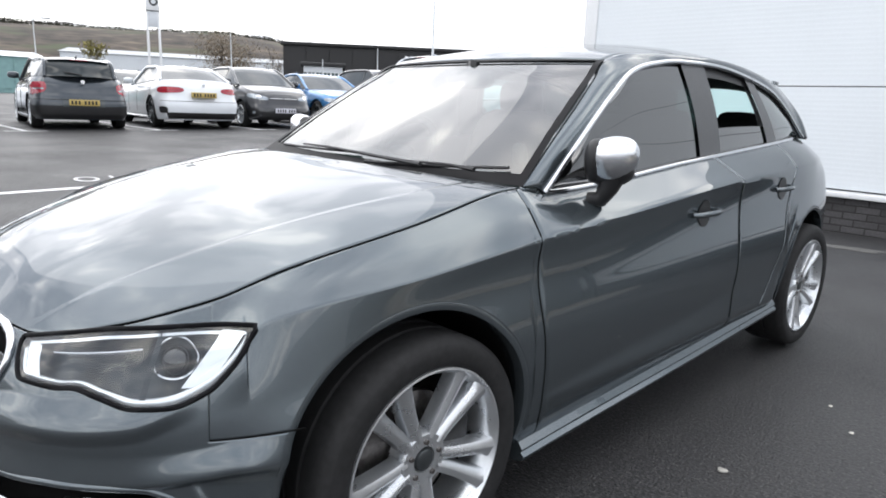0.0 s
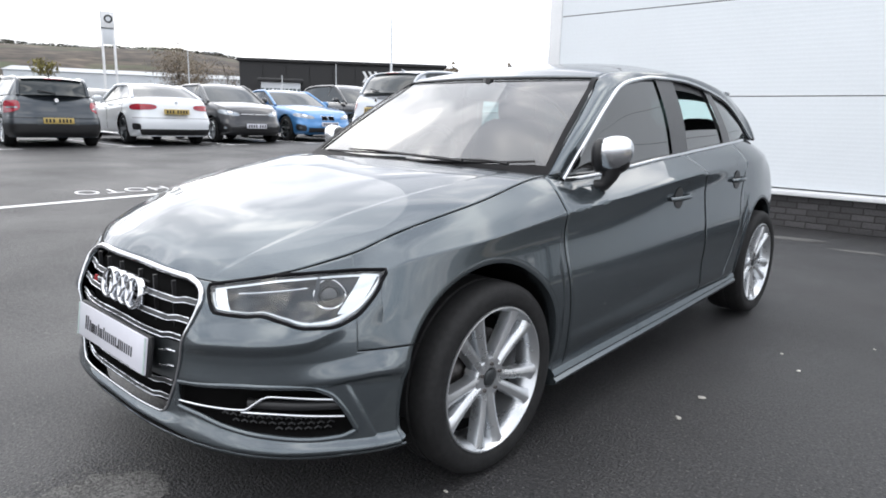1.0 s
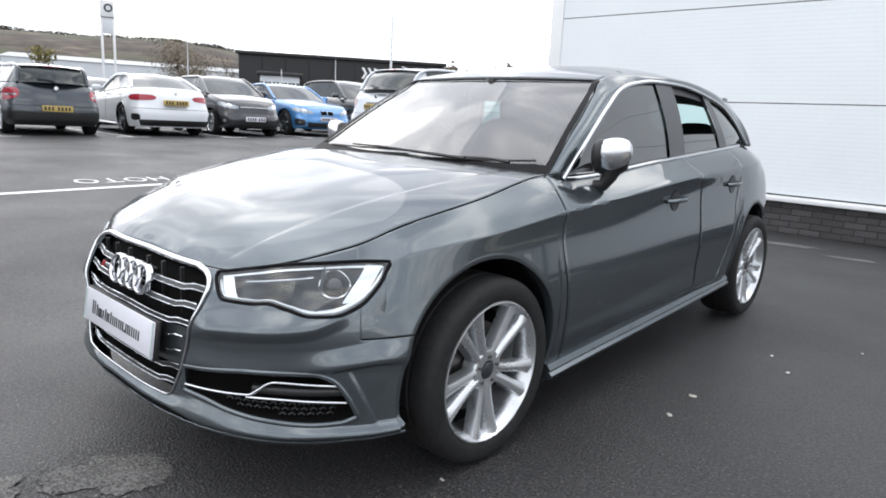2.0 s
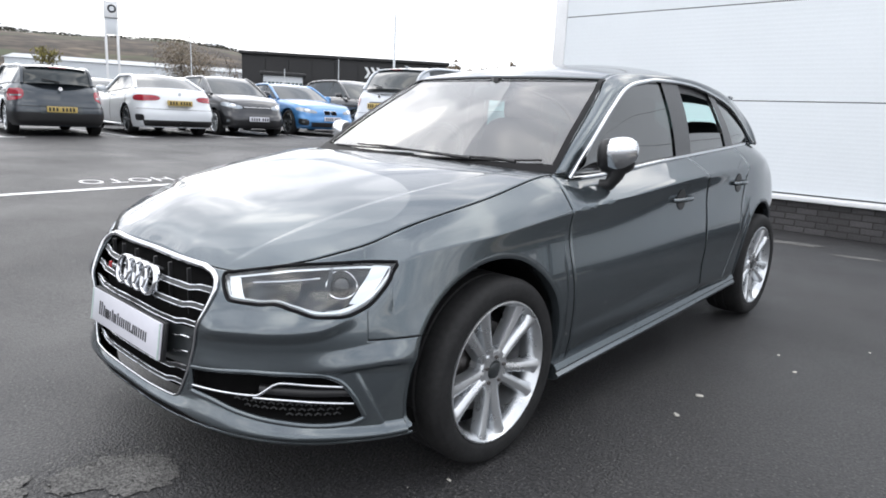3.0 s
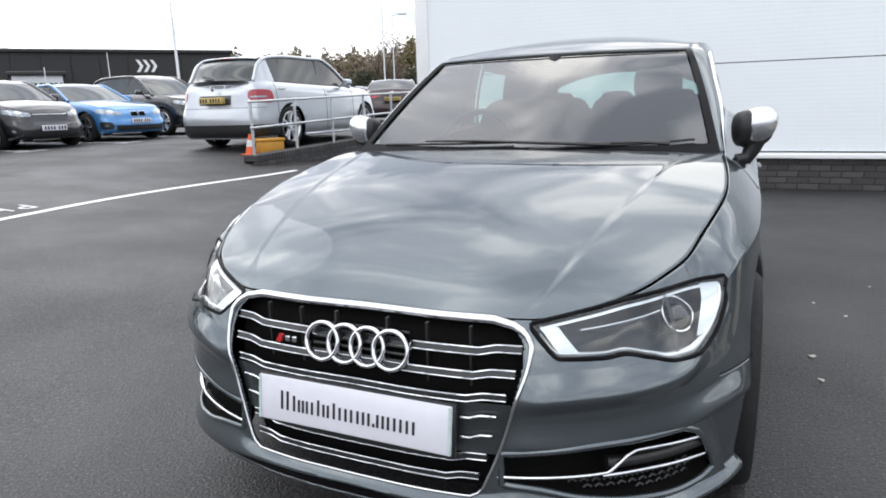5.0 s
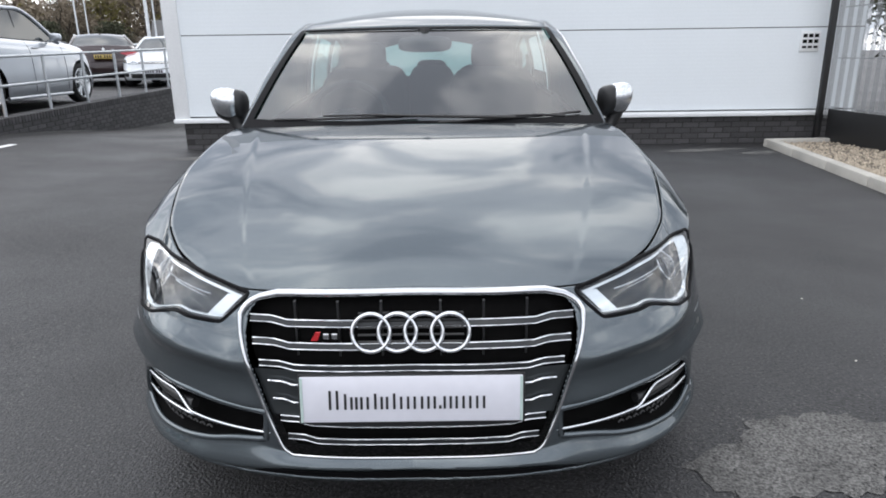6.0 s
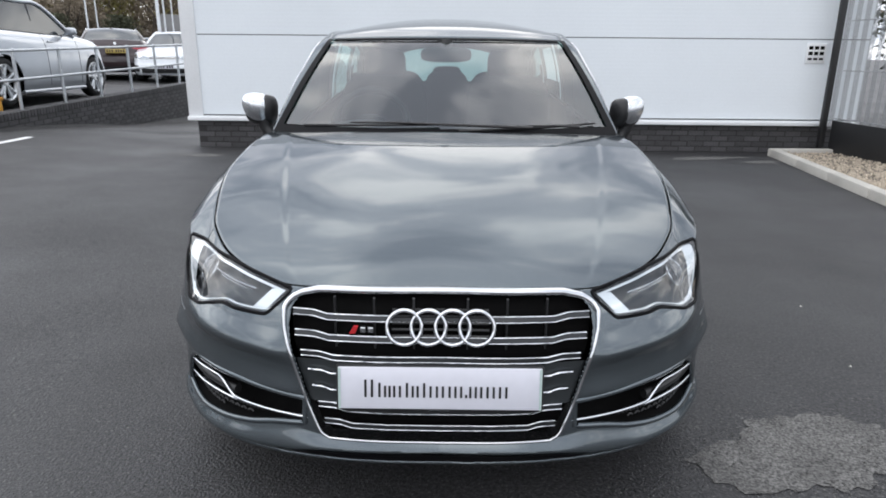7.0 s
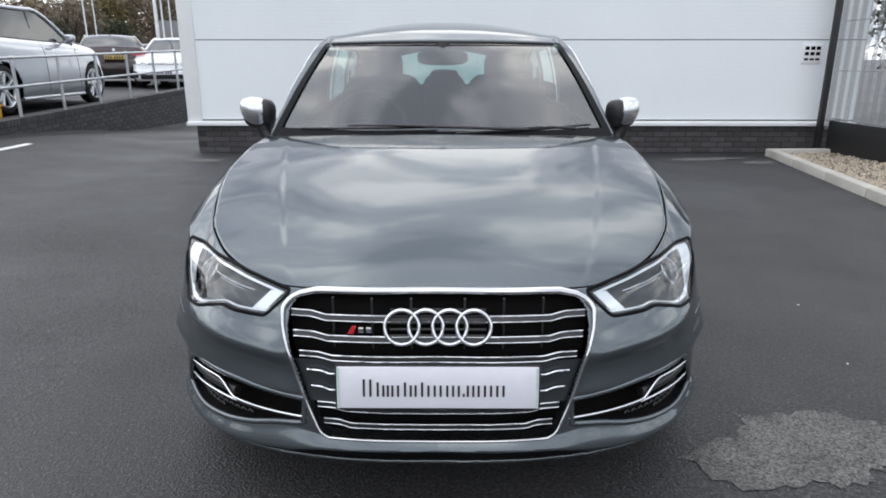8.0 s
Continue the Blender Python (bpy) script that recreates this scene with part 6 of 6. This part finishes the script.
        part("roof_spoiler", Shape().grid(wing, wrap=True), paint, top, smooth=50)
        part("brake_light", Shape().box((0, top2[0] + 0.217, top2[1] - 0.020), (0.30, 0.012, 0.014), 0.004), REDLENS, top)
        part("rear_wiper", Shape().tube([(0, base[0] + 0.10, base[1] + 0.05), (0.30, base[0] + 0.04, base[1] + 0.10)], 0.012, 6), BLACK, top)
    part("aerial_fin", Shape().tube([(0, top2[0] - 0.2, top2[1] + 0.02), (0, top2[0] - 0.06, top2[1] + 0.07)], (0.03, 0.008), 6), paint, top, smooth=60)
    return top


def park(x, y, turn):
    if abs(turn) == 90 and -16 < x < -13:
        turn, y = turn - 6, y + 0.24
    return pose(x, y, float(ground_z(x, y)), 0, 0, turn)


HATCH = dict(size=(4.32, 1.72, 1.40), axles=(-1.38, 1.31), wheel_r=0.315, cowl=(-0.78, 0.93), top1=(0.0, 1.36), roof=(0.5, 1.39), top2=(1.70, 1.34), base=(2.00, 0.99), nose_z=0.72, tail_z=0.99, spoiler=True, pillar=0.26, plate_z=0.52)
COUPE = dict(size=(4.64, 1.76, 1.37), axles=(-1.50, 1.31), wheel_r=0.325, cowl=(-0.72, 0.92), top1=(0.05, 1.30), roof=(0.45, 1.37), top2=(1.05, 1.325), base=(1.78, 1.02), nose_z=0.70, tail_z=1.01)
SMALL = dict(size=(3.95, 1.72, 1.48), axles=(-1.22, 1.27), wheel_r=0.305, cowl=(-0.88, 0.99), top1=(-0.12, 1.41), roof=(0.35, 1.48), top2=(1.50, 1.42), base=(1.82, 1.02), nose_z=0.78, tail_z=1.0, spoiler=True)
SALOON = dict(size=(4.67, 1.88, 1.43), axles=(-1.50, 1.31), wheel_r=0.335, cowl=(-0.80, 0.96), top1=(-0.02, 1.36), roof=(0.4, 1.43), top2=(1.05, 1.37), base=(1.70, 1.06), nose_z=0.73, tail_z=1.05)
SUV = dict(size=(4.63, 1.89, 1.68), axles=(-1.42, 1.35), wheel_r=0.36, cowl=(-0.98, 1.08), top1=(-0.25, 1.56), roof=(0.3, 1.68), top2=(1.70, 1.60), base=(2.12, 1.14), nose_z=0.90, tail_z=1.12, spoiler=True, pillar=0.4)
BIGSUV = dict(size=(4.85, 1.95, 1.77), axles=(-1.55, 1.38), wheel_r=0.385, cowl=(-1.02, 1.14), top1=(-0.28, 1.66), roof=(0.3, 1.74), top2=(1.72, 1.67), base=(2.22, 1.22), nose_z=0.95, tail_z=1.17, spoiler=True, pillar=0.52)

parked_car("hatchback_car", "slate grey parked hatchback seen from behind", park(-14.36, 2.80, -90), P_GREY, front_on=False, **HATCH)
parked_car("coupe_car", "white parked coupe with red tail lamps", park(-14.52, 5.20, -90), P_WHITE, front_on=False, rim=RIM_DARK, **COUPE)
parked_car("small_hatchback_car", "charcoal grey small hatchback parked nose out", park(-14.35, 7.25, 90), P_CHAR, front_on=True, **SMALL)
parked_car("saloon_car", "bright blue sports saloon parked nose out", park(-14.85, 9.65, 90), P_BLUE, front_on=True, kidney=True, rim=RIM_DARK, **SALOON)
parked_car("estate_suv_car", "black tall estate car with bright window line", park(-15.0, 12.2, 90), P_BLACK, front_on=True, **SUV)
parked_car("large_suv_car", "silver large sport utility car parked beside the railing", park(-8.08, 9.70, 182), P_SILVER, front_on=False, **BIGSUV)
parked_car("hatchback_car", "white parked hatchback seen from behind", park(-14.3, 0.35, -90), P_WHITE, front_on=False, **HATCH)
parked_car("hatchback_car", "black parked hatchback at the row's end", park(-13.6, -2.0, -90), P_BLACK, front_on=False, **HATCH)
parked_car("saloon_car", "pale silver saloon in the second row", park(-21.0, 6.6, 90), P_SILVER, front_on=True, simple=True, **SALOON)
parked_car("saloon_car", "white saloon in the second row", park(-21.0, 1.6, 90), P_WHITE, front_on=True, simple=True, **SALOON)
parked_car("small_hatchback_car", "dark small car in the second row", park(-21.0, 11.6, 90), P_CHAR, front_on=True, simple=True, **SMALL)
parked_car("saloon_car", "dark wine-red saloon seen from behind", park(-10.4, 18.6, 208), P_WINE, front_on=False, **SALOON)
parked_car("saloon_car", "silver-white saloon parked nose out behind the railing", park(-8.3, 18.6, 10), P_WHITE, front_on=True, **SALOON)
for i, (x, y, p_, st) in enumerate(((-17.5, 33, P_WHITE, HATCH), (-15.0, 33.2, P_WHITE, SALOON), (-12.4, 33, P_SILVER, HATCH), (-9.8, 33.3, P_WHITE, SUV), (-19.5, 27, P_SILVER, SALOON), (-16.0, 26, P_CHAR, SALOON))):
    parked_car("distant_car", "parked car in a farther row", park(x, y, 90 if i % 2 else -90), p_, front_on=False, simple=True, group="far cars", **st)
# ---- distance: hill, woods, sheds, posts, sign ----
def far(az, d, z=0.0):
    """A place at a compass swing (degrees left of straight ahead) and distance from the bay."""
    return np.array([1.8 - math.sin(radians(az)) * d, -1.7 + math.cos(radians(az)) * d, z])


HILLSIDE = material("autumn_hillside", (0.060, 0.046, 0.033), 0.95, grain=0.75, grain_scale=0.11, stain=0.7, stain_scale=0.028, stretch=(1, 1, 4))
chippings(HILLSIDE, (0.050, 0.060, 0.026), 0.022, 0.55)
WOOD = material("far_autumn_wood", (0.034, 0.034, 0.022), 0.95, grain=0.4, grain_scale=0.5, stain=0.4, stain_scale=0.03)
BARK = material("bark", (0.075, 0.06, 0.048), 0.9, grain=0.3, grain_scale=30, bump=0.3, bump_scale=40)
LEAF_BROWN = material("brown_autumn_leaves", (0.22, 0.18, 0.13), 0.8, grain=0.4, grain_scale=3, stain=0.3, stain_scale=0.8)
LEAF_YELLOW = material("yellow_green_leaves", (0.17, 0.15, 0.04), 0.8, grain=0.35, grain_scale=3, stain=0.3, stain_scale=0.8)
LEAF_DARK = material("dark_hedge_leaves", (0.05, 0.055, 0.028), 0.8, grain=0.4, grain_scale=3, stain=0.3, stain_scale=0.8)
ridge = curve([(5, 2.0), (25, 2.6), (40, 3.0), (50, 3.5), (57, 4.1), (64, 4.6), (76, 4.4), (90, 4.5), (110, 4.2), (150, 3.0)])
az, k = np.meshgrid(np.linspace(5, 150, 120), np.linspace(0, 1, 14), indexing="ij")
hgt = 620 * np.tan(np.radians(ridge(az)))
wob = np.vectorize(lambda a, b: noise.noise(Vector((a * 0.12, b * 2.0, 0.3))) + 0.5 * noise.noise(Vector((a * 0.4, b * 5.0, 2.3))))(az, k)
dist = 260 + 360 * k
hz = hgt * (1 - (1 - k) ** 2.0) + 3.0 * wob * k
hp = np.stack([1.8 - np.sin(np.radians(az)) * dist, -1.7 + np.cos(np.radians(az)) * dist, hz - 2], -1)
tagged(part("hill", Shape().grid(hp), HILLSIDE, smooth=60), "low autumn hillside with fields and woods", "hill", kind="structure")


def clumps(n, place, size, seed):
    """Many small ragged leaf clumps."""
    r = np.random.RandomState(seed)
    p = place(r, n)
    q = r.normal(size=(n, 3, 3))
    q /= np.linalg.norm(q, axis=2, keepdims=True)
    s = size[0] + (size[1] - size[0]) * r.rand(n, 1, 1)
    v = (p[:, None] + q * s).reshape(-1, 3)
    return Shape().add(v, [(3 * i, 3 * i + 1, 3 * i + 2) for i in range(n)])


def ridge_wood(r, n):
    a = r.uniform(40, 125, n)
    f = 0.80 + 0.05 * np.sin(a * 0.55) + 0.03 * np.sin(a * 1.7 + 1)
    kk = f + (1 - f) * r.rand(n) ** 0.8
    d = 260 + 360 * kk
    z = 620 * np.tan(np.radians(ridge(a))) * (1 - (1 - kk) ** 2) + r.uniform(-1.5, 1.6, n)
    return np.stack([1.8 - np.sin(np.radians(a)) * d, -1.7 + np.cos(np.radians(a)) * d, z], -1)


tagged(part("hill_wood", clumps(60000, ridge_wood, (0.5, 1.2), 3), WOOD, smooth=0), "dark wood along the hill's ridge", "woodland", kind="stuff")


def tree_belt(r, n):
    a = r.uniform(8, 44, n)
    d = 92 + r.uniform(-8, 14, n)
    tall = (0.88 + 0.06 * np.sin(a * 1.9) * np.sin(a * 0.7 + 1) + 0.04 * np.sin(a * 5.3) + 0.03 * np.sin(a * 17)) * np.interp(a, [8, 24, 30, 34, 44], [13, 11.5, 8.6, 8.6, 8.4])
    z = tall * r.rand(n) ** 0.55
    return np.stack([1.8 - np.sin(np.radians(a)) * d, -1.7 + np.cos(np.radians(a)) * d, z], -1)


tagged(part("tree_belt", clumps(52000, tree_belt, (0.15, 0.45), 5), LEAF_BROWN, smooth=0), "belt of brown autumn trees behind the car park", "woodland", kind="stuff")
tagged(part("tree_belt_yellow", clumps(3500, lambda r, n: tree_belt(r, n) * np.array([0.97, 0.97, 0.9]), (0.15, 0.4), 8), LEAF_YELLOW, smooth=0), "yellowing trees among the brown belt", "woodland", kind="stuff")


def tree(name, label, at, h, crown_r, leaf, density, seed, leaf_size=(0.06, 0.16)):
    """Tapered trunk, forking limbs and a ragged crown of small leaves."""
    r = random.Random(seed)
    top = thing(name, label, "tree", "", Matrix.Translation(at))
    sh = Shape()
    tips = []

    def limb(p, d, length, rad, depth):
        pts = [p]
        for _ in range(4):
            d = (d + Vector((r.uniform(-0.2, 0.2), r.uniform(-0.2, 0.2), r.uniform(-0.05, 0.16)))).normalized()
            pts.append(pts[-1] + d * length / 4)
        sh.tube([q[:] for q in pts], np.linspace(rad, rad * 0.5, 5), 5, False)
        if depth == 0:
            tips.extend(pts[2:])
            return
        for _ in range(4 if depth > 1 else 3):
            q = pts[r.choice((2, 3, 4))]
            limb(q, (d + Vector((r.uniform(-1, 1), r.uniform(-1, 1), r.uniform(-0.1, 0.6)))).normalized(), length * r.uniform(0.5, 0.72), rad * 0.5, depth - 1)
    limb(Vector((0, 0, 0)), Vector((0, 0, 1)), h * 0.45, h * 0.022, 3)
    part("trunk", sh, BARK, top, smooth=60)
    tp = np.array([q[:] for q in tips])
    rs = np.random.RandomState(seed)
    n = density
    base = tp[rs.randint(len(tp), size=n)] + rs.normal(0, crown_r * 0.2, (n, 3))
    base[:, 2] = np.clip(base[:, 2], h * 0.15, h)
    q = rs.normal(size=(n, 3, 3))
    q /= np.linalg.norm(q, axis=2, keepdims=True)
    v = (base[:, None] + q * rs.uniform(*leaf_size, (n, 1, 1))).reshape(-1, 3)
    part("crown", Shape().add(v, [(3 * i, 3 * i + 1, 3 * i + 2) for i in range(n)]), leaf, top, smooth=0)
    return top


tree("round_tree", "brown half-bare round tree beside the white shed", far(63.6, 46, 0.4), 5.0, 2.6, LEAF_BROWN, 9000, 11, (0.03, 0.09))
tree("slim_tree", "slim yellow-green tree by the far fence", far(73.4, 55, 0.4), 4.6, 1.0, LEAF_YELLOW, 900, 12)
tree("bare_tree", "nearly bare tree behind the dark shed", far(56.8, 92, 0.5), 9.4, 3.0, LEAF_YELLOW, 500, 13)
tree("bare_tree", "nearly bare tree behind the dark shed", far(60.8, 88, 0.5), 7.6, 2.6, LEAF_BROWN, 700, 14)
for i in range(4):
    a = 27.0 + i * 1.5
    tree("autumn_tree", "brown autumn tree behind the car park", far(a, 74 + 5 * (i % 3), 0.5), 4.2 + 1.0 * ((i * 5) % 3) * 0.5, 2.6, LEAF_BROWN if i % 3 else LEAF_DARK, 4500, 30 + i, (0.07, 0.2))
for i in range(5):
    a = 20.0 + i * 2.6
    tree("autumn_tree", "brown autumn tree behind the car park", far(a, 78 + 6 * (i % 2), 0.5), 8.5 + (i % 3), 2.6, LEAF_YELLOW if i % 2 else LEAF_BROWN, 4000, 50 + i, (0.06, 0.17))

tree("hedge_tree", "dark green bushy tree behind the mesh fence", np.array([9.6, 11.5, 0.0]), 4.0, 2.4, LEAF_DARK, 9000, 71, (0.05, 0.12))
tree("hedge_tree", "brown bushy tree behind the mesh fence", np.array([12.5, 14.0, 0.0]), 5.5, 2.8, LEAF_BROWN, 8000, 72, (0.05, 0.14))
SHED = material("white_shed_cladding", (0.62, 0.65, 0.68), 0.5, grain=0.05, stain=0.08, stain_scale=0.2)
ROOFG = material("grey_shed_roof", (0.30, 0.32, 0.34), 0.55, grain=0.08, stain=0.1, stain_scale=0.2)
DARKCLAD = material("dark_grey_cladding", (0.017, 0.017, 0.018), 0.6, grain=0.1, stain=0.1, stain_scale=0.3)
SHOWGLASS = material("showroom_glass", (0.06, 0.09, 0.09), 0.06, coat=1.0, stain=0.3, stain_scale=0.4)


def shed(name, label, a0, a1, d, h, deep, mat, roof_mat, bays, glass_h=0.0, pitch=0.0):
    """A long shed facing the car park between two bearings, with panel bays and a roof."""
    p, q = far(a0, d), far(a1, d)
    run = q - p
    wide = float(np.linalg.norm(run))
    rot = math.degrees(math.atan2(run[1], run[0]))
    top = thing(name, label, "building", "", pose(*p[:2], 0.4, 0, 0, rot))
    part("wall", Shape().box((wide / 2, deep / 2, h / 2), (wide, deep, h)), mat, top)
    part("roof", Shape().box((wide / 2, deep / 2, h + 0.15), (wide + 0.5, deep + 0.5, 0.3), 0.08) if not pitch else
         Shape().add([(-0.3, -0.3, h), (wide + 0.3, -0.3, h), (wide + 0.3, deep / 2, h + pitch), (-0.3, deep / 2, h + pitch), (-0.3, deep, h), (wide + 0.3, deep, h)], [(0, 1, 2, 3), (3, 2, 5, 4), (0, 3, 4), (1, 5, 2)]), roof_mat, top)
    for i in range(bays):
        x = wide * (i + 0.5) / bays
        w = wide / bays
        if glass_h:
            o = part("window", Shape().box((x, -0.03, glass_h / 2 + 0.2), (w * 0.9, 0.06, glass_h)), SHOWGLASS, top)
            part("window_bar", Shape().box((x, -0.08, glass_h / 2 + 0.2), (0.08, 0.05, glass_h)), WHITEMETAL, o)
        else:
            part("wall_bay", Shape().box((x, -0.04, h * 0.55), (w * 0.96, 0.08, h * 0.8)), mat, top)
    return top, wide


shed("white_shed", "long low white industrial shed beyond the car park", 76, 57.5, 128, 7.0, 20, SHED, ROOFG, 14, pitch=1.2)
shed("teal_shed", "pale teal shed with a curved roof far off", 92, 77, 100, 4.6, 18, material("teal_cladding", (0.20, 0.34, 0.34), 0.5, grain=0.06, stain=0.1), SHED, 8, pitch=1.0)
ds, dw = shed("dark_showroom", "dark grey flat-roofed showroom with white chevrons", 59.5, 42.5, 64, 5.6, 18, DARKCLAD, DARKCLAD, 9)
for i in range(3):
    cx, cz = dw * 0.655 - 1.25 + i * 0.55, 4.45
    ch = Shape().prism([(0, 0), (0.25, 0), (0.55, 0.5), (0.25, 1.0), (0, 1.0), (0.3, 0.5)], 0.03, Matrix.Translation((cx, -0.10, cz - 0.4)) @ Matrix.Rotation(radians(90), 4, "X"))
    part("chevron", ch, WHITEMETAL, ds, "white chevron")
shed("glass_pavilion", "small pale pavilion with tall glass front", 57.8, 54.6, 57, 3.5, 6, SHED, DARKCLAD, 5, glass_h=2.8)
shed("grey_building", "low grey building with a dark sloping roof", 24.5, 18.0, 62, 2.6, 12, SHED, DARKCLAD, 6, glass_h=1.2, pitch=1.7)

# boundary fence
ff = thing("boundary_fence", "dark green metal boundary fence along the far edge", "fence")
GREENM = material("dark_green_metal", (0.02, 0.04, 0.035), 0.5, grain=0.1)
post_me = Shape().box((0, 0, 1.0), (0.07, 0.07, 2.0)).mesh("fence_post", GREENM, 0)
pale_me = Shape().box((0, 0, 0.95), (0.035, 0.02, 1.7)).mesh("pale", GREENM, 0)
fa, fb = far(75, 45), far(47, 48)
for i in range(25):
    c = fa + (fb - fa) * i / 24
    part("fence_post", post_me, None, ff, m=pose(c[0], c[1], 0.5))
for i in range(220):
    c = fa + (fb - fa) * (i + 0.5) / 220
    part("pale", pale_me, None, ff, m=pose(c[0], c[1], 0.5))
for z in (0.9, 2.1):
    part("fence_rail", Shape().tube([(fa[0], fa[1], z), (fb[0], fb[1], z)], 0.03, 5), GREENM, ff)


def lamp_post(at, h, arm, turn, r=0.07):
    top = thing("street_lamp", "slim grey lamp column in the car park", "street lamp", "lamp columns", pose(*at[:2], 0.4, 0, 0, turn))
    part("column", Shape().tube([(0, 0, 0), (0, 0, h * 0.2), (0, 0, h * 0.21), (0, 0, h)], (r * 1.4, r * 1.4, r, r * 0.6), 10), GALV, top, smooth=60)
    if arm:
        part("arm", Shape().tube([(0, 0, h), (arm * 0.5, 0, h + 0.12), (arm, 0, h + 0.14)], r * 0.5, 8), GALV, top, smooth=60)
        part("lamp_head", Shape().box((arm + 0.2, 0, h + 0.13), (0.55, 0.22, 0.09), 0.03), GALV, top)
    return top


lamp_post(far(46.9, 44), 10.2, -0.6, 40, 0.085)
for a, d, h in ((51.6, 50, 4.6), (63.3, 44, 4.6), (77.0, 50, 5.0), (30.6, 40, 7.0), (29.6, 46, 6.5), (27.2, 26, 6.5), (25.6, 36, 7.0), (24.6, 42, 6.0), (22.4, 36, 7.0), (56.0, 42, 3.2)):
    lamp_post(far(a, d), h, 0.0 if h < 5 else 0.5, a, 0.045 if d > 30 else 0.06)

sign = thing("pylon_sign", "tall white pylon sign on two posts with a round plain emblem", "sign", "", pose(*far(68.9, 42)[:2], 0.4, 0, 0, 69))
for x in (-0.30, 0.30):
    part("post", Shape().box((x, 0, 3.1), (0.13, 0.13, 6.2), 0.02), WHITEMETAL, sign)
part("upper_panel", Shape().box((0, -0.02, 5.75), (0.70, 0.14, 0.88), 0.02), WHITEMETAL, sign)
part("middle_panel", Shape().box((0, -0.02, 4.84), (0.52, 0.10, 0.86), 0.02), SHED, sign)
part("panel_joint", Shape().box((0, -0.06, 5.29), (0.72, 0.10, 0.035)), GREYBAR, sign)
part("emblem", Shape().lathe([(-0.10, 0.001), (-0.10, 0.22), (-0.07, 0.24)], 28, "y", (0.06, 0, 5.78)), INK, sign, "dark round plain emblem")
part("emblem_core", Shape().lathe([(-0.115, 0.001), (-0.115, 0.13)], 28, "y", (0.06, 0, 5.78)), P_SILVER, sign)

# traffic cone and a yellow grit bin by the railing's end
cone = thing("traffic_cone", "orange and white traffic cone by the railing", "traffic cone", "", pose(-7.05, 7.1, float(ground_z(-7.05, 7.1))) @ Matrix.Scale(0.72, 4))
ORANGE = material("orange_plastic", (0.62, 0.10, 0.02), 0.5, grain=0.08)
part("cone_body", Shape().lathe([(0.03, 0.14), (0.5, 0.03)], 20, "z"), ORANGE, cone)
part("cone_base", Shape().box((0, 0, 0.015), (0.36, 0.36, 0.03), 0.01), ORANGE, cone)
part("cone_band", Shape().lathe([(0.2, 0.108), (0.36, 0.069)], 20, "z"), WHITELINE, cone, "white band")
bin_ = thing("grit_bin", "low orange-yellow grit box beside the railing", "grit bin", "", pose(-6.95, 7.5, float(ground_z(-6.95, 7.5)), 0, 0, 60) @ Matrix.Scale(0.8, 4))
YELLOWP = material("yellow_plastic", (0.55, 0.27, 0.03), 0.5, grain=0.08)
part("bin_body", Shape().box((0, 0, 0.14), (0.55, 0.35, 0.28), 0.03), YELLOWP, bin_)
part("bin_lid", Shape().box((0, 0, 0.30), (0.6, 0.40, 0.06), 0.025), YELLOWP, bin_)
# ---- bricks of the plinth and of the retaining wall ----
brick_me = Shape().box((0, 0, 0), (0.213, 0.10, 0.064), 0.005).mesh("brick", BRICK, 0)
for row in range(5):
    for i in range(42):
        x = X0 + 0.20 + i * 0.225 + (0.1125 if row % 2 else 0)
        part("brick", brick_me, None, plinth, m=pose(x, YW + 0.075 + 0.002 * ((i * 7 + row * 3) % 3), 0.034 + row * 0.075))
half_me = Shape().box((0, 0, 0), (0.064, 0.30, 0.105), 0.006).mesh("brick", BRICK, 0)
wall_turn = math.degrees(math.atan2(W_DIR[1], W_DIR[0]))
for i in range(int(w_len / 0.075)):
    d = 0.04 + i * 0.075
    p = W_A + W_DIR * d - W_NOR * 0.02
    part("cap_brick", half_me, None, core, m=pose(*p, rise(d) - 0.03, 0, 0, wall_turn))
low_bricks = Shape()
slope = math.degrees(math.atan(0.22 / w_len))
for row in range(14):
    for i in range(int(w_len / 0.225)):
        d = 0.12 + i * 0.225 + (0.1125 if row % 2 else 0)
        z = rise(d) - 0.125 - row * 0.075
        p = W_A + W_DIR * d + W_NOR * 0.075
        if z < float(ground_z(*(p + W_NOR * 0.1))) - 0.05 or d > w_len - 0.1:
            continue
        if row < 9:
            part("brick", brick_me, None, core, m=pose(*p, z, 0, -slope, wall_turn))
        else:
            low_bricks.box((*p, z), (0.213, 0.10, 0.064), 0.0, pose(0, 0, 0, 0, -slope, wall_turn))
if low_bricks.n:
    tagged(part("low_bricks", low_bricks, BRICK, core, smooth=0), kind="stuff")
